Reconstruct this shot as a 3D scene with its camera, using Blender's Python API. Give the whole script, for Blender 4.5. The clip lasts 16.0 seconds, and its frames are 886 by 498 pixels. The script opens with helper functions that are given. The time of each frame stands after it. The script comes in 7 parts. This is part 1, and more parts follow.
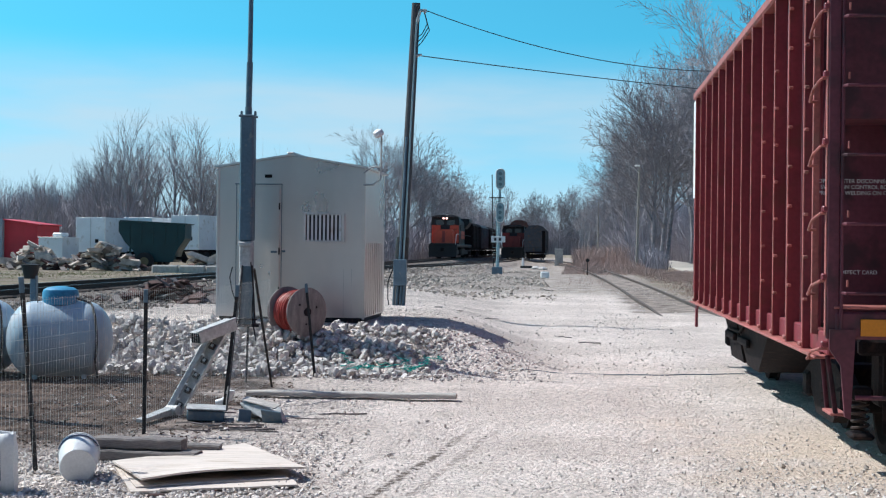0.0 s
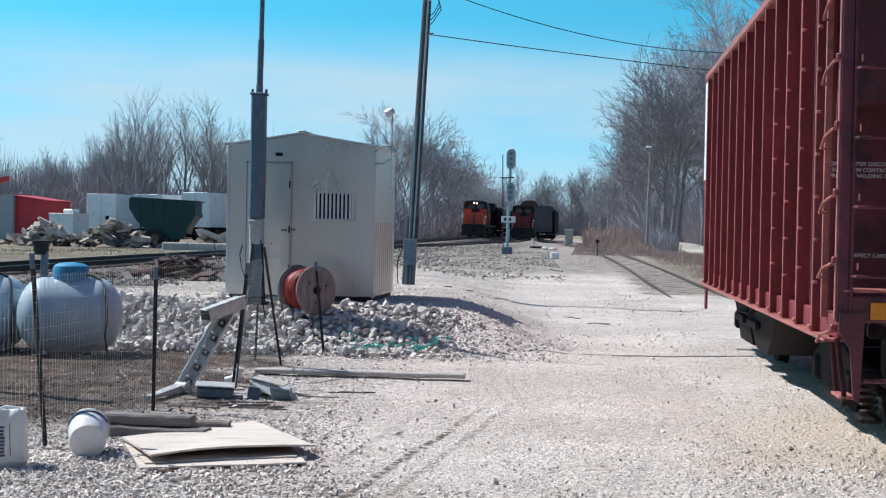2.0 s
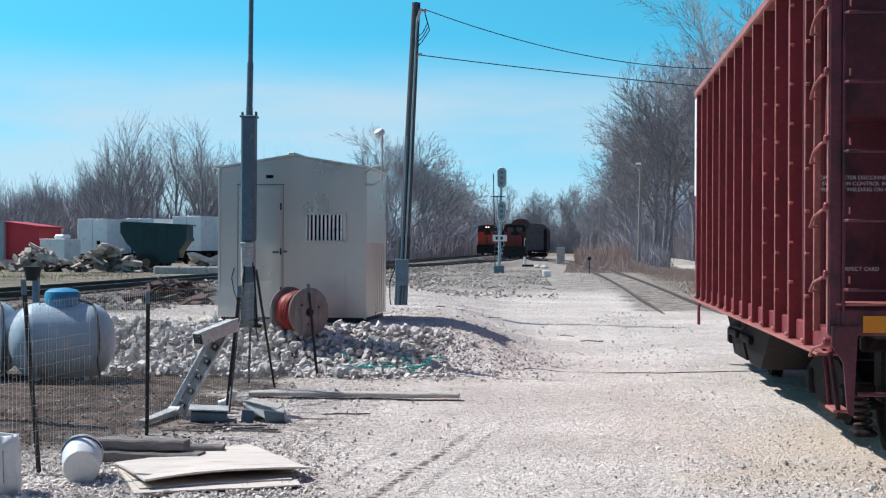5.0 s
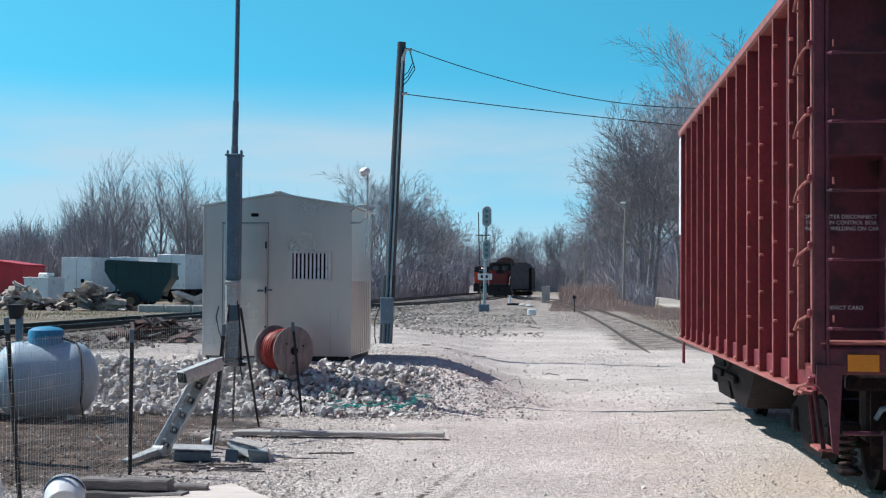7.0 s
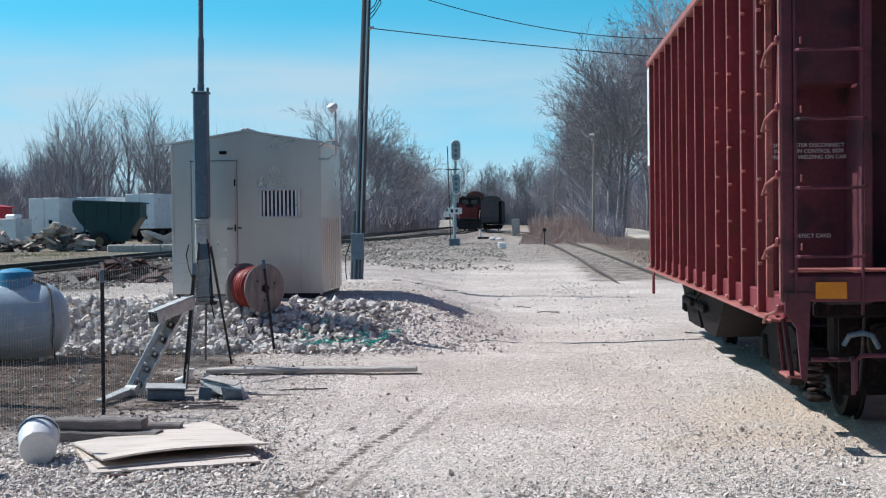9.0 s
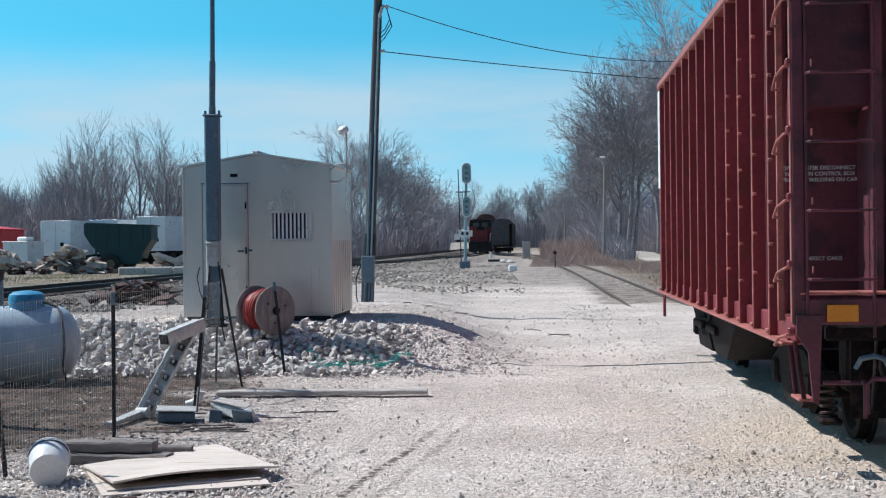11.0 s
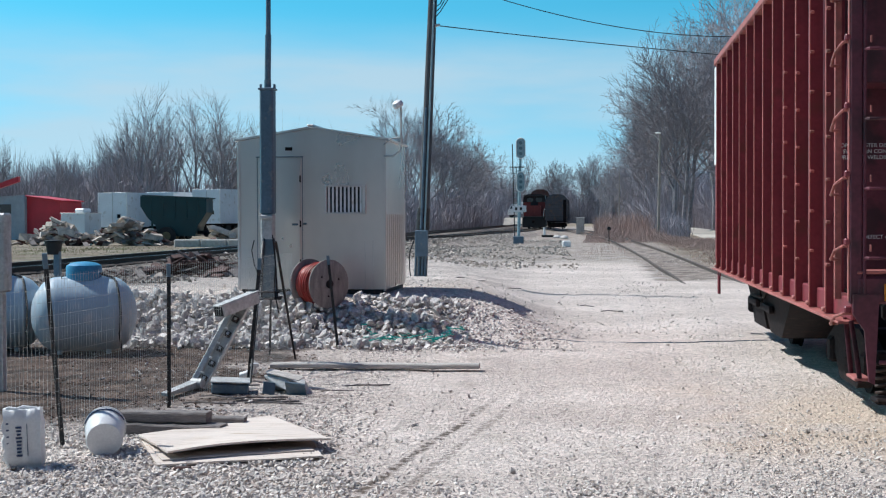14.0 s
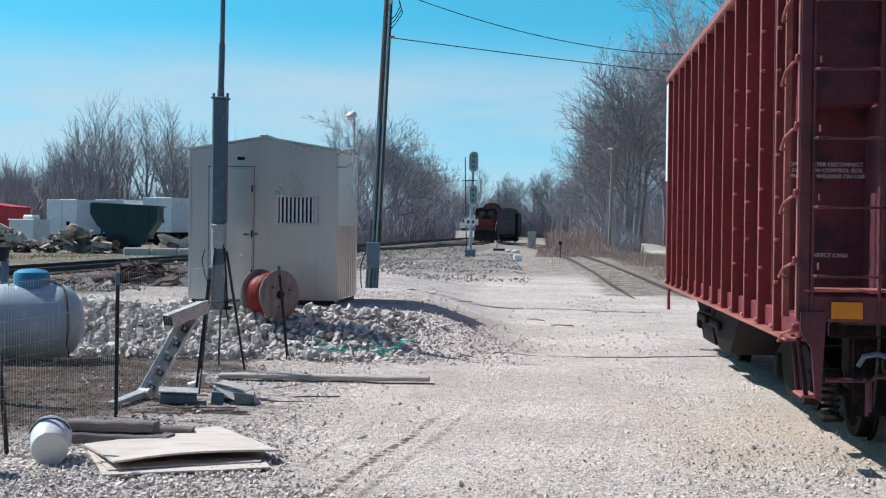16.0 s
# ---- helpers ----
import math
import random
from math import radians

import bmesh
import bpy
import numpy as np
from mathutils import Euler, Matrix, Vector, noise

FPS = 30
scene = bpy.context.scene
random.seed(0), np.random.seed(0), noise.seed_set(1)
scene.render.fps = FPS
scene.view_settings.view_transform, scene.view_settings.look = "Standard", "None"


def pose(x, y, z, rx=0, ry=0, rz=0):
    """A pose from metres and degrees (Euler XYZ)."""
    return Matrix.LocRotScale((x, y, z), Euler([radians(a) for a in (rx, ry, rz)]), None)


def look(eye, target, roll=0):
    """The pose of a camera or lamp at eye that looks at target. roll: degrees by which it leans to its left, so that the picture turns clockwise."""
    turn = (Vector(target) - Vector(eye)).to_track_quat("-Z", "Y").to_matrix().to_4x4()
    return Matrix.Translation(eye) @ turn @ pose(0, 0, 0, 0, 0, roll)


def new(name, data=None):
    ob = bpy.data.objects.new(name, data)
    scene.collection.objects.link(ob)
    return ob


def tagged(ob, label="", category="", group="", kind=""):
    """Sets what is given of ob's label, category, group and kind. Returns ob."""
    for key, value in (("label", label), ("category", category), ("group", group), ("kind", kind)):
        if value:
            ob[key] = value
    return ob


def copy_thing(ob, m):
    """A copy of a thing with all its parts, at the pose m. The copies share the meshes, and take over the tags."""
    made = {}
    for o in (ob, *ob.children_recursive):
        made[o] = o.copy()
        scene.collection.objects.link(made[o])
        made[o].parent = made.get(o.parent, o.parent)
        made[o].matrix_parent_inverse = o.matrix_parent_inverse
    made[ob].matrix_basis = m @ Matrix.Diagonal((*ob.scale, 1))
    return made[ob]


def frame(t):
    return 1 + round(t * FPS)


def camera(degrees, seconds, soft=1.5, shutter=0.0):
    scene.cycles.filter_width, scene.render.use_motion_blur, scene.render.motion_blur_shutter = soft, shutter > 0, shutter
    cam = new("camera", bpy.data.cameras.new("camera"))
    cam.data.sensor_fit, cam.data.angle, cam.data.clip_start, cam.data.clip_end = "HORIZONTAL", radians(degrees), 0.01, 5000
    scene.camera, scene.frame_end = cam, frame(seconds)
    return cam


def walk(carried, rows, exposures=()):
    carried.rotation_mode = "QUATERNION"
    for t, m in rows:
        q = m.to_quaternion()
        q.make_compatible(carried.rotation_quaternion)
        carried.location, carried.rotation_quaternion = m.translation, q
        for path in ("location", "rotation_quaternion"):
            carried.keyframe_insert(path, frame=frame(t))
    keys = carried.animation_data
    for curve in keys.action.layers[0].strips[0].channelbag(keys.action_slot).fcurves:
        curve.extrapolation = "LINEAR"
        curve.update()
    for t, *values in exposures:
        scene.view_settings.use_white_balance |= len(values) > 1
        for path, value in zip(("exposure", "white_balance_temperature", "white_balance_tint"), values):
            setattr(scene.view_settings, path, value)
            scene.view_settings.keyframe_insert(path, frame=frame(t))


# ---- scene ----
EYE = (0.0, 0.0, 1.70)


def aim(yaw, pitch, roll):
    """The camera's pose: yaw to the left of the siding, pitch upwards, roll clockwise, in degrees."""
    y, p = radians(yaw), radians(pitch)
    way = Vector((-math.sin(y) * math.cos(p), math.cos(y) * math.cos(p), math.sin(p)))
    return look(EYE, Vector(EYE) + way * 10, roll)


cam = camera(34.82, 16.0, soft=1.2)
walk(cam, [
    (0.0, aim(5.305, -0.028, 0.629)),
    (0.5, aim(5.518, 0.448, 0.664)),
    (1.0, aim(6.556, -0.628, 0.992)),
    (1.5, aim(6.299, -1.147, 0.973)),
    (2.0, aim(5.692, -0.861, 1.13)),
    (2.5, aim(5.303, -0.825, 1.112)),
    (3.0, aim(5.021, -0.174, 1.198)),
    (3.2, aim(5.821, -0.493, 0.801)),
    (5.3, aim(5.285, -0.027, 0.1)),
    (5.5, aim(5.37, -0.472, -0.162)),
    (6.0, aim(4.782, -0.968, -0.044)),
    (6.5, aim(4.574, -0.315, 0.032)),
    (7.0, aim(4.777, 1.508, 0.285)),
    (7.5, aim(3.34, 0.664, -0.413)),
    (8.0, aim(5.602, -0.384, -0.881)),
    (8.5, aim(4.198, -1.547, -1.387)),
    (9.0, aim(3.571, -1.146, -0.688)),
    (9.2, aim(4.737, -0.928, -0.15)),
    (11.3, aim(3.807, -0.154, -0.734)),
    (11.5, aim(3.251, -0.027, -0.267)),
    (11.7, aim(4.632, 0.275, -0.5)),
    (12.0, aim(3.979, -0.994, 0.41)),
    (12.5, aim(4.776, -0.059, 0.642)),
    (13.0, aim(6.435, 0.661, 0.656)),
    (13.5, aim(6.367, -0.827, 0.413)),
    (14.0, aim(6.163, -1.23, -0.178)),
    (14.5, aim(4.489, -0.284, 0.346)),
    (15.0, aim(5.151, -0.309, 0.931)),
    (15.5, aim(4.161, -1.057, 0.779)),
    (16.0, aim(4.204, -0.717, 0.68)),
], exposures=[(0.0, 0.31, 6200, 3), (5.5, 0.31, 6200, 3), (6.0, 0.21, 6200, 3), (16.0, 0.21, 6200, 3)])

# ---- light ----
SUN_EL, SUN_AZ = 49.5, -69.0          # azimuth clockwise from +y
world = bpy.data.worlds.new("sky")
scene.world = world
world.use_nodes = True
wn, wl = world.node_tree.nodes, world.node_tree.links
wn.clear()
w_out = wn.new("ShaderNodeOutputWorld")
w_bg = wn.new("ShaderNodeBackground")
w_bg.inputs["Strength"].default_value = 0.132
w_sky = wn.new("ShaderNodeTexSky")
w_sky.sky_type = "NISHITA"
w_sky.sun_disc = False
w_sky.sun_elevation, w_sky.sun_rotation = radians(SUN_EL), radians(SUN_AZ)
w_sky.air_density, w_sky.dust_density, w_sky.ozone_density = 1.0, 0.6, 1.5
w_co = wn.new("ShaderNodeTexCoord")
w_map = wn.new("ShaderNodeMapping")
w_map.inputs["Scale"].default_value = (1.6, 1.6, 9.0)
w_noise = wn.new("ShaderNodeTexNoise")
w_noise.inputs["Scale"].default_value = 1.7
w_noise.inputs["Detail"].default_value = 5
w_noise.inputs["Roughness"].default_value = 0.55
w_ramp = wn.new("ShaderNodeValToRGB")
w_ramp.color_ramp.elements[0].position, w_ramp.color_ramp.elements[1].position = 0.36, 0.60
w_ramp.color_ramp.elements[0].color = (0.3, 0.3, 0.3, 1)
w_ramp.color_ramp.elements[1].color = (0.8, 0.8, 0.8, 1)
w_sep = wn.new("ShaderNodeSeparateXYZ")
w_el = wn.new("ShaderNodeMapRange")
w_el.interpolation_type = "SMOOTHSTEP"
w_el.inputs["From Min"].default_value, w_el.inputs["From Max"].default_value = 0.150, 0.098
w_el.inputs["To Min"].default_value, w_el.inputs["To Max"].default_value = 0.0, 1.0
w_mul = wn.new("ShaderNodeMath")
w_mul.operation = "MULTIPLY"
w_haze = wn.new("ShaderNodeMapRange")
w_haze.interpolation_type = "SMOOTHSTEP"
w_haze.inputs["From Min"].default_value, w_haze.inputs["From Max"].default_value = 0.115, 0.0
w_haze.inputs["To Min"].default_value, w_haze.inputs["To Max"].default_value = 0.0, 0.9
w_max = wn.new("ShaderNodeMath")
w_max.operation = "MAXIMUM"
w_mix = wn.new("ShaderNodeMixRGB")
w_mix.inputs["Color2"].default_value = (3.8, 4.45, 5.1, 1)
w_up = wn.new("ShaderNodeVectorMath")
w_up.operation = "MULTIPLY_ADD"
w_up.inputs[1].default_value, w_up.inputs[2].default_value = (1, 1, 2.6), (0, 0, 0.16)
w_nrm = wn.new("ShaderNodeVectorMath")
w_nrm.operation = "NORMALIZE"
wl.new(w_co.outputs["Generated"], w_up.inputs[0])
wl.new(w_up.outputs["Vector"], w_nrm.inputs[0])
wl.new(w_nrm.outputs["Vector"], w_sky.inputs["Vector"])
w_hue = wn.new("ShaderNodeMixRGB")
w_hue.blend_type = "MULTIPLY"
w_hue.inputs["Fac"].default_value = 1.0
w_tint = wn.new("ShaderNodeMixRGB")
w_tint.inputs["Color1"].default_value = (0.42, 1.31, 1.21, 1)
w_tint.inputs["Color2"].default_value = (0.50, 0.58, 0.74, 1)
w_high = wn.new("ShaderNodeMapRange")
w_high.interpolation_type = "SMOOTHSTEP"
w_high.inputs["From Min"].default_value, w_high.inputs["From Max"].default_value = 0.22, 0.60
wl.new(w_high.outputs["Result"], w_tint.inputs["Fac"])
wl.new(w_tint.outputs["Color"], w_hue.inputs["Color2"])
wl.new(w_sky.outputs["Color"], w_hue.inputs["Color1"])
wl.new(w_co.outputs["Generated"], w_map.inputs["Vector"])
wl.new(w_map.outputs["Vector"], w_noise.inputs["Vector"])
wl.new(w_noise.outputs["Fac"], w_ramp.inputs["Fac"])
wl.new(w_co.outputs["Generated"], w_sep.inputs["Vector"])
wl.new(w_sep.outputs["Z"], w_el.inputs["Value"])
wl.new(w_sep.outputs["Z"], w_high.inputs["Value"])
wl.new(w_ramp.outputs["Color"], w_mul.inputs[0])
wl.new(w_el.outputs["Result"], w_mul.inputs[1])
wl.new(w_sep.outputs["Z"], w_haze.inputs["Value"])
wl.new(w_mul.outputs["Value"], w_max.inputs[0])
wl.new(w_haze.outputs["Result"], w_max.inputs[1])
wl.new(w_max.outputs["Value"], w_mix.inputs["Fac"])
wl.new(w_hue.outputs["Color"], w_mix.inputs["Color1"])
wl.new(w_mix.outputs["Color"], w_bg.inputs["Color"])
wl.new(w_bg.outputs["Background"], w_out.inputs["Surface"])

sun = new("sun", bpy.data.lights.new("sun", "SUN"))
sun.data.energy, sun.data.angle, sun.data.color = 5.0, radians(0.53), (1.0, 0.955, 0.945)
sun_way = Vector((math.sin(radians(SUN_AZ)) * math.cos(radians(SUN_EL)),
                  math.cos(radians(SUN_AZ)) * math.cos(radians(SUN_EL)), math.sin(radians(SUN_EL))))
sun.matrix_world = look(sun_way * 50, (0, 0, 0))


# ---- materials ----
def material(name, color, rough=0.7, metal=0.0, scale=6.0, vary=0.25, bump=0.15, fine=60.0, tint=None,
             spots=0.0, random_obj=0.0, island=0.0, stretch=(1, 1, 1), spec=0.4, emit=None):
    """A worn surface: base colour varied by noise at two scales, stains towards tint, and fine relief."""
    m = bpy.data.materials.new(name)
    m.use_nodes = True
    n, l = m.node_tree.nodes, m.node_tree.links
    b = n["Principled BSDF"]
    b.inputs["Roughness"].default_value = rough
    b.inputs["Metallic"].default_value = metal
    b.inputs["Specular IOR Level"].default_value = spec
    co = n.new("ShaderNodeTexCoord")
    mp = n.new("ShaderNodeMapping")
    mp.inputs["Scale"].default_value = stretch
    l.new(co.outputs["Object"], mp.inputs["Vector"])

    def tex(s, detail):
        t = n.new("ShaderNodeTexNoise")
        t.inputs["Scale"].default_value, t.inputs["Detail"].default_value = s, detail
        l.new(mp.outputs["Vector"], t.inputs["Vector"])
        return t

    big, small = tex(scale, 5), tex(fine, 3)
    c = Vector(color)
    t = Vector(tint) if tint else c * 0.5
    ramp = n.new("ShaderNodeValToRGB")
    ramp.color_ramp.elements[0].position, ramp.color_ramp.elements[1].position = 0.3, 0.72
    ramp.color_ramp.elements[0].color = (*(c * (1 - vary)), 1)
    ramp.color_ramp.elements[1].color = (*(c * (1 + vary)), 1)
    l.new(big.outputs["Fac"], ramp.inputs["Fac"])
    mix = n.new("ShaderNodeMixRGB")
    mix.blend_type = "MULTIPLY"
    mix.inputs["Fac"].default_value = 1.0
    r2 = n.new("ShaderNodeMapRange")
    r2.inputs["From Min"].default_value, r2.inputs["From Max"].default_value = 0.3, 0.7
    r2.inputs["To Min"].default_value, r2.inputs["To Max"].default_value = 1 - vary * 0.8, 1 + vary * 0.5
    l.new(small.outputs["Fac"], r2.inputs["Value"])
    l.new(ramp.outputs["Color"], mix.inputs["Color1"])
    l.new(r2.outputs["Result"], mix.inputs["Color2"])
    out = mix.outputs["Color"]
    if spots:
        sp = tex(scale * 2.3, 6)
        sr = n.new("ShaderNodeMapRange")
        sr.inputs["From Min"].default_value, sr.inputs["From Max"].default_value = 0.62 - spots * 0.25, 0.72 - spots * 0.2
        l.new(sp.outputs["Fac"], sr.inputs["Value"])
        sm = n.new("ShaderNodeMixRGB")
        sm.inputs["Color2"].default_value = (*t, 1)
        l.new(sr.outputs["Result"], sm.inputs["Fac"])
        l.new(out, sm.inputs["Color1"])
        out = sm.outputs["Color"]
    if random_obj or island:
        src = n.new("ShaderNodeObjectInfo") if random_obj else n.new("ShaderNodeNewGeometry")
        ro = n.new("ShaderNodeMapRange")
        k = random_obj or island
        ro.inputs["To Min"].default_value, ro.inputs["To Max"].default_value = 1 - k, 1 + k * 0.7
        l.new(src.outputs["Random" if random_obj else "Random Per Island"], ro.inputs["Value"])
        rm = n.new("ShaderNodeMixRGB")
        rm.blend_type = "MULTIPLY"
        rm.inputs["Fac"].default_value = 1.0
        l.new(out, rm.inputs["Color1"])
        l.new(ro.outputs["Result"], rm.inputs["Color2"])
        out = rm.outputs["Color"]
    l.new(out, b.inputs["Base Color"])
    rr = n.new("ShaderNodeMapRange")
    rr.inputs["To Min"].default_value, rr.inputs["To Max"].default_value = max(0.03, rough - 0.15), min(1, rough + 0.15)
    l.new(big.outputs["Fac"], rr.inputs["Value"])
    l.new(rr.outputs["Result"], b.inputs["Roughness"])
    if bump:
        bp = n.new("ShaderNodeBump")
        bp.inputs["Strength"].default_value, bp.inputs["Distance"].default_value = bump, 0.02
        l.new(small.outputs["Fac"], bp.inputs["Height"])
        l.new(bp.outputs["Normal"], b.inputs["Normal"])
    if emit:
        b.inputs["Emission Color"].default_value = (*emit[:3], 1)
        b.inputs["Emission Strength"].default_value = emit[3]
    return m


def ground_material():
    """Pale limestone gravel, brown soil by the tanks, dark ballast on the main line, dry grass far off."""
    m = bpy.data.materials.new("ground_gravel")
    m.use_nodes = True
    n, l = m.node_tree.nodes, m.node_tree.links
    b = n["Principled BSDF"]
    b.inputs["Roughness"].default_value = 0.95
    b.inputs["Specular IOR Level"].default_value = 0.2
    geo = n.new("ShaderNodeNewGeometry")
    sep = n.new("ShaderNodeSeparateXYZ")
    l.new(geo.outputs["Position"], sep.inputs["Vector"])

    def noise_at(s, detail=4, rough=0.6):
        t = n.new("ShaderNodeTexNoise")
        t.inputs["Scale"].default_value, t.inputs["Detail"].default_value, t.inputs["Roughness"].default_value = s, detail, rough
        l.new(geo.outputs["Position"], t.inputs["Vector"])
        return t.outputs["Fac"]

    def math_(op, a, c):
        k = n.new("ShaderNodeMath")
        k.operation = op
        for i, v in enumerate((a, c)):
            if isinstance(v, (int, float)):
                k.inputs[i].default_value = v
            else:
                l.new(v, k.inputs[i])
        return k.outputs["Value"]

    def step(v, lo, hi):
        k = n.new("ShaderNodeMapRange")
        k.interpolation_type = "SMOOTHSTEP"
        k.inputs["From Min"].default_value, k.inputs["From Max"].default_value = lo, hi
        l.new(v, k.inputs["Value"])
        return k.outputs["Result"]

    def mix(f, a, c, blend="MIX"):
        k = n.new("ShaderNodeMixRGB")
        k.blend_type = blend
        for s, v in (("Fac", f), ("Color1", a), ("Color2", c)):
            if isinstance(v, tuple):
                k.inputs[s].default_value = (*v, 1)
            elif isinstance(v, (int, float)):
                k.inputs[s].default_value = v
            else:
                l.new(v, k.inputs[s])
        return k.outputs["Color"]

    vor = n.new("ShaderNodeTexVoronoi")
    vor.inputs["Scale"].default_value = 26.0
    l.new(geo.outputs["Position"], vor.inputs["Vector"])
    vor2 = n.new("ShaderNodeTexVoronoi")
    vor2.inputs["Scale"].default_value = 70.0
    l.new(geo.outputs["Position"], vor2.inputs["Vector"])
    x, y = sep.outputs["X"], sep.outputs["Y"]
    wob = math_("MULTIPLY", math_("SUBTRACT", noise_at(0.55), 0.5), 5.0)
    xw = math_("ADD", x, wob)
    patch = step(noise_at(0.35, 5), 0.35, 0.68)
    gravel = mix(patch, (0.575, 0.488, 0.44), (0.725, 0.628, 0.572))
    gravel = mix(math_("MULTIPLY", step(noise_at(1.7, 5), 0.52, 0.72), 0.35), gravel, (0.36, 0.30, 0.24))
    gravel = mix(math_("MULTIPLY", step(noise_at(6.5, 6, 0.7), 0.55, 0.70), 0.45), gravel, (0.30, 0.255, 0.22))
    gravel = mix(math_("MULTIPLY", step(noise_at(4.1, 6, 0.7), 0.56, 0.72), 0.5), gravel, (0.66, 0.61, 0.56))
    stone = n.new("ShaderNodeMapRange")
    stone.inputs["To Min"].default_value, stone.inputs["To Max"].default_value = 0.58, 1.32
    sepc = n.new("ShaderNodeSeparateXYZ")
    l.new(vor.outputs["Color"], sepc.inputs["Vector"])
    l.new(sepc.outputs["X"], stone.inputs["Value"])
    # compacted driving path right of the loose stones
    gravel = mix(math_("MULTIPLY", step(noise_at(24.0, 5, 0.75), 0.56, 0.66), 0.45), gravel, (0.22, 0.185, 0.155))
    lane = step(math_("ADD", x, math_("MULTIPLY", noise_at(0.9), 0.8)), -2.0, -1.2)
    loose = math_("SUBTRACT", 1.0, lane)
    gravel = mix(math_("SUBTRACT", 1.0, math_("MULTIPLY", lane, 0.45)), gravel, stone.outputs["Result"], "MULTIPLY")
    gravel = mix(math_("MULTIPLY", loose, math_("MULTIPLY", step(noise_at(1.1, 5), 0.42, 0.62), 0.22)), gravel, (0.24, 0.20, 0.17))
    soil = mix(step(noise_at(2.2, 6), 0.40, 0.66), (0.058, 0.041, 0.034), (0.19, 0.136, 0.108))
    soil_area = math_("MULTIPLY", step(xw, -3.1, -4.3), math_("MULTIPLY", step(y, 10.2, 12.0), step(y, 19.6, 18.2)))
    col = mix(soil_area, gravel, soil)
    # yellow sand spilled beside the standing car
    sand = math_("MULTIPLY", math_("MULTIPLY", step(xw, 0.7, 1.9), step(y, 15.5, 12.5)), step(y, 9.0, 11.5))
    col = mix(math_("MULTIPLY", sand, 0.5), col, (0.66, 0.50, 0.36))
    for off, k in ((0.0, 1.0), (0.24, 0.6), (-0.45, 0.35), (1.75, 0.14)):
        line = math_("ADD", math_("MULTIPLY", math_("SUBTRACT", y, 9.0), 0.11), -1.37 + off)
        d = math_("ABSOLUTE", math_("SUBTRACT", math_("ADD", x, math_("MULTIPLY", noise_at(1.3), 0.10)), line), 0)
        tread = math_("MULTIPLY", step(d, 0.06, 0.015), step(noise_at(12.0, 4), 0.38, 0.56))
        tread = math_("MULTIPLY", math_("MULTIPLY", tread, k), step(y, 14.5, 11.5))
        col = mix(tread, col, (0.14, 0.11, 0.09))
    ballast = mix(step(noise_at(3.0, 5), 0.4, 0.65), (0.13, 0.105, 0.09), (0.30, 0.26, 0.225))
    bal_area = math_("MULTIPLY", step(xw, -7.2, -9.0), step(x, -16.6, -15.4))
    col = mix(bal_area, col, ballast)
    grass = mix(step(noise_at(0.16, 5), 0.35, 0.65), (0.20, 0.155, 0.115), (0.34, 0.28, 0.22))
    grass = mix(math_("MULTIPLY", step(noise_at(0.3, 4), 0.5, 0.66), 0.45), grass, (0.10, 0.15, 0.045))
    far = math_("MAXIMUM", step(x, -15.4, -16.4), math_("MAXIMUM", math_("MULTIPLY", step(xw, 3.6, 4.6), step(y, 44, 52)),
                step(y, 260, 320)))
    bank = math_("MULTIPLY", math_("MULTIPLY", step(y, 50, 60), step(x, -12, -10)), 0.75)
    col = mix(bank, col, mix(step(noise_at(1.1, 5), 0.4, 0.62), (0.15, 0.12, 0.10), (0.38, 0.325, 0.28)))
    curve = math_("POWER", math_("MAXIMUM", math_("SUBTRACT", y, 40.0), 0.0), 2.0)
    off = math_("ABSOLUTE", math_("ADD", math_("ADD", x, math_("MULTIPLY", wob, 0.25)), math_("SUBTRACT", math_("MULTIPLY", curve, 0.0003), 3.0)), 0)
    bed = math_("MULTIPLY", step(math_("ADD", off, math_("MULTIPLY", noise_at(1.3, 5), 1.6)), 2.5, 1.7), step(math_("ADD", y, math_("MULTIPLY", wob, 1.5)), 37, 40))
    col = mix(bed, col, mix(step(noise_at(1.6, 5), 0.36, 0.62), (0.15, 0.12, 0.105), (0.38, 0.32, 0.28)))
    col = mix(far, col, grass)
    l.new(col, b.inputs["Base Color"])
    h = math_("ADD", math_("MULTIPLY", vor.outputs["Distance"], -1.0), math_("MULTIPLY", vor2.outputs["Distance"], -0.4))
    h = math_("MULTIPLY", h, math_("SUBTRACT", 1.0, math_("MULTIPLY", lane, 0.5)))
    h = math_("ADD", h, math_("MULTIPLY", noise_at(9.0, 6), 0.8))
    h = math_("ADD", h, math_("MULTIPLY", noise_at(38.0, 4), 1.1))
    bp = n.new("ShaderNodeBump")
    bp.inputs["Strength"].default_value, bp.inputs["Distance"].default_value = 1.0, 0.035
    l.new(h, bp.inputs["Height"])
    l.new(bp.outputs["Normal"], b.inputs["Normal"])
    return m


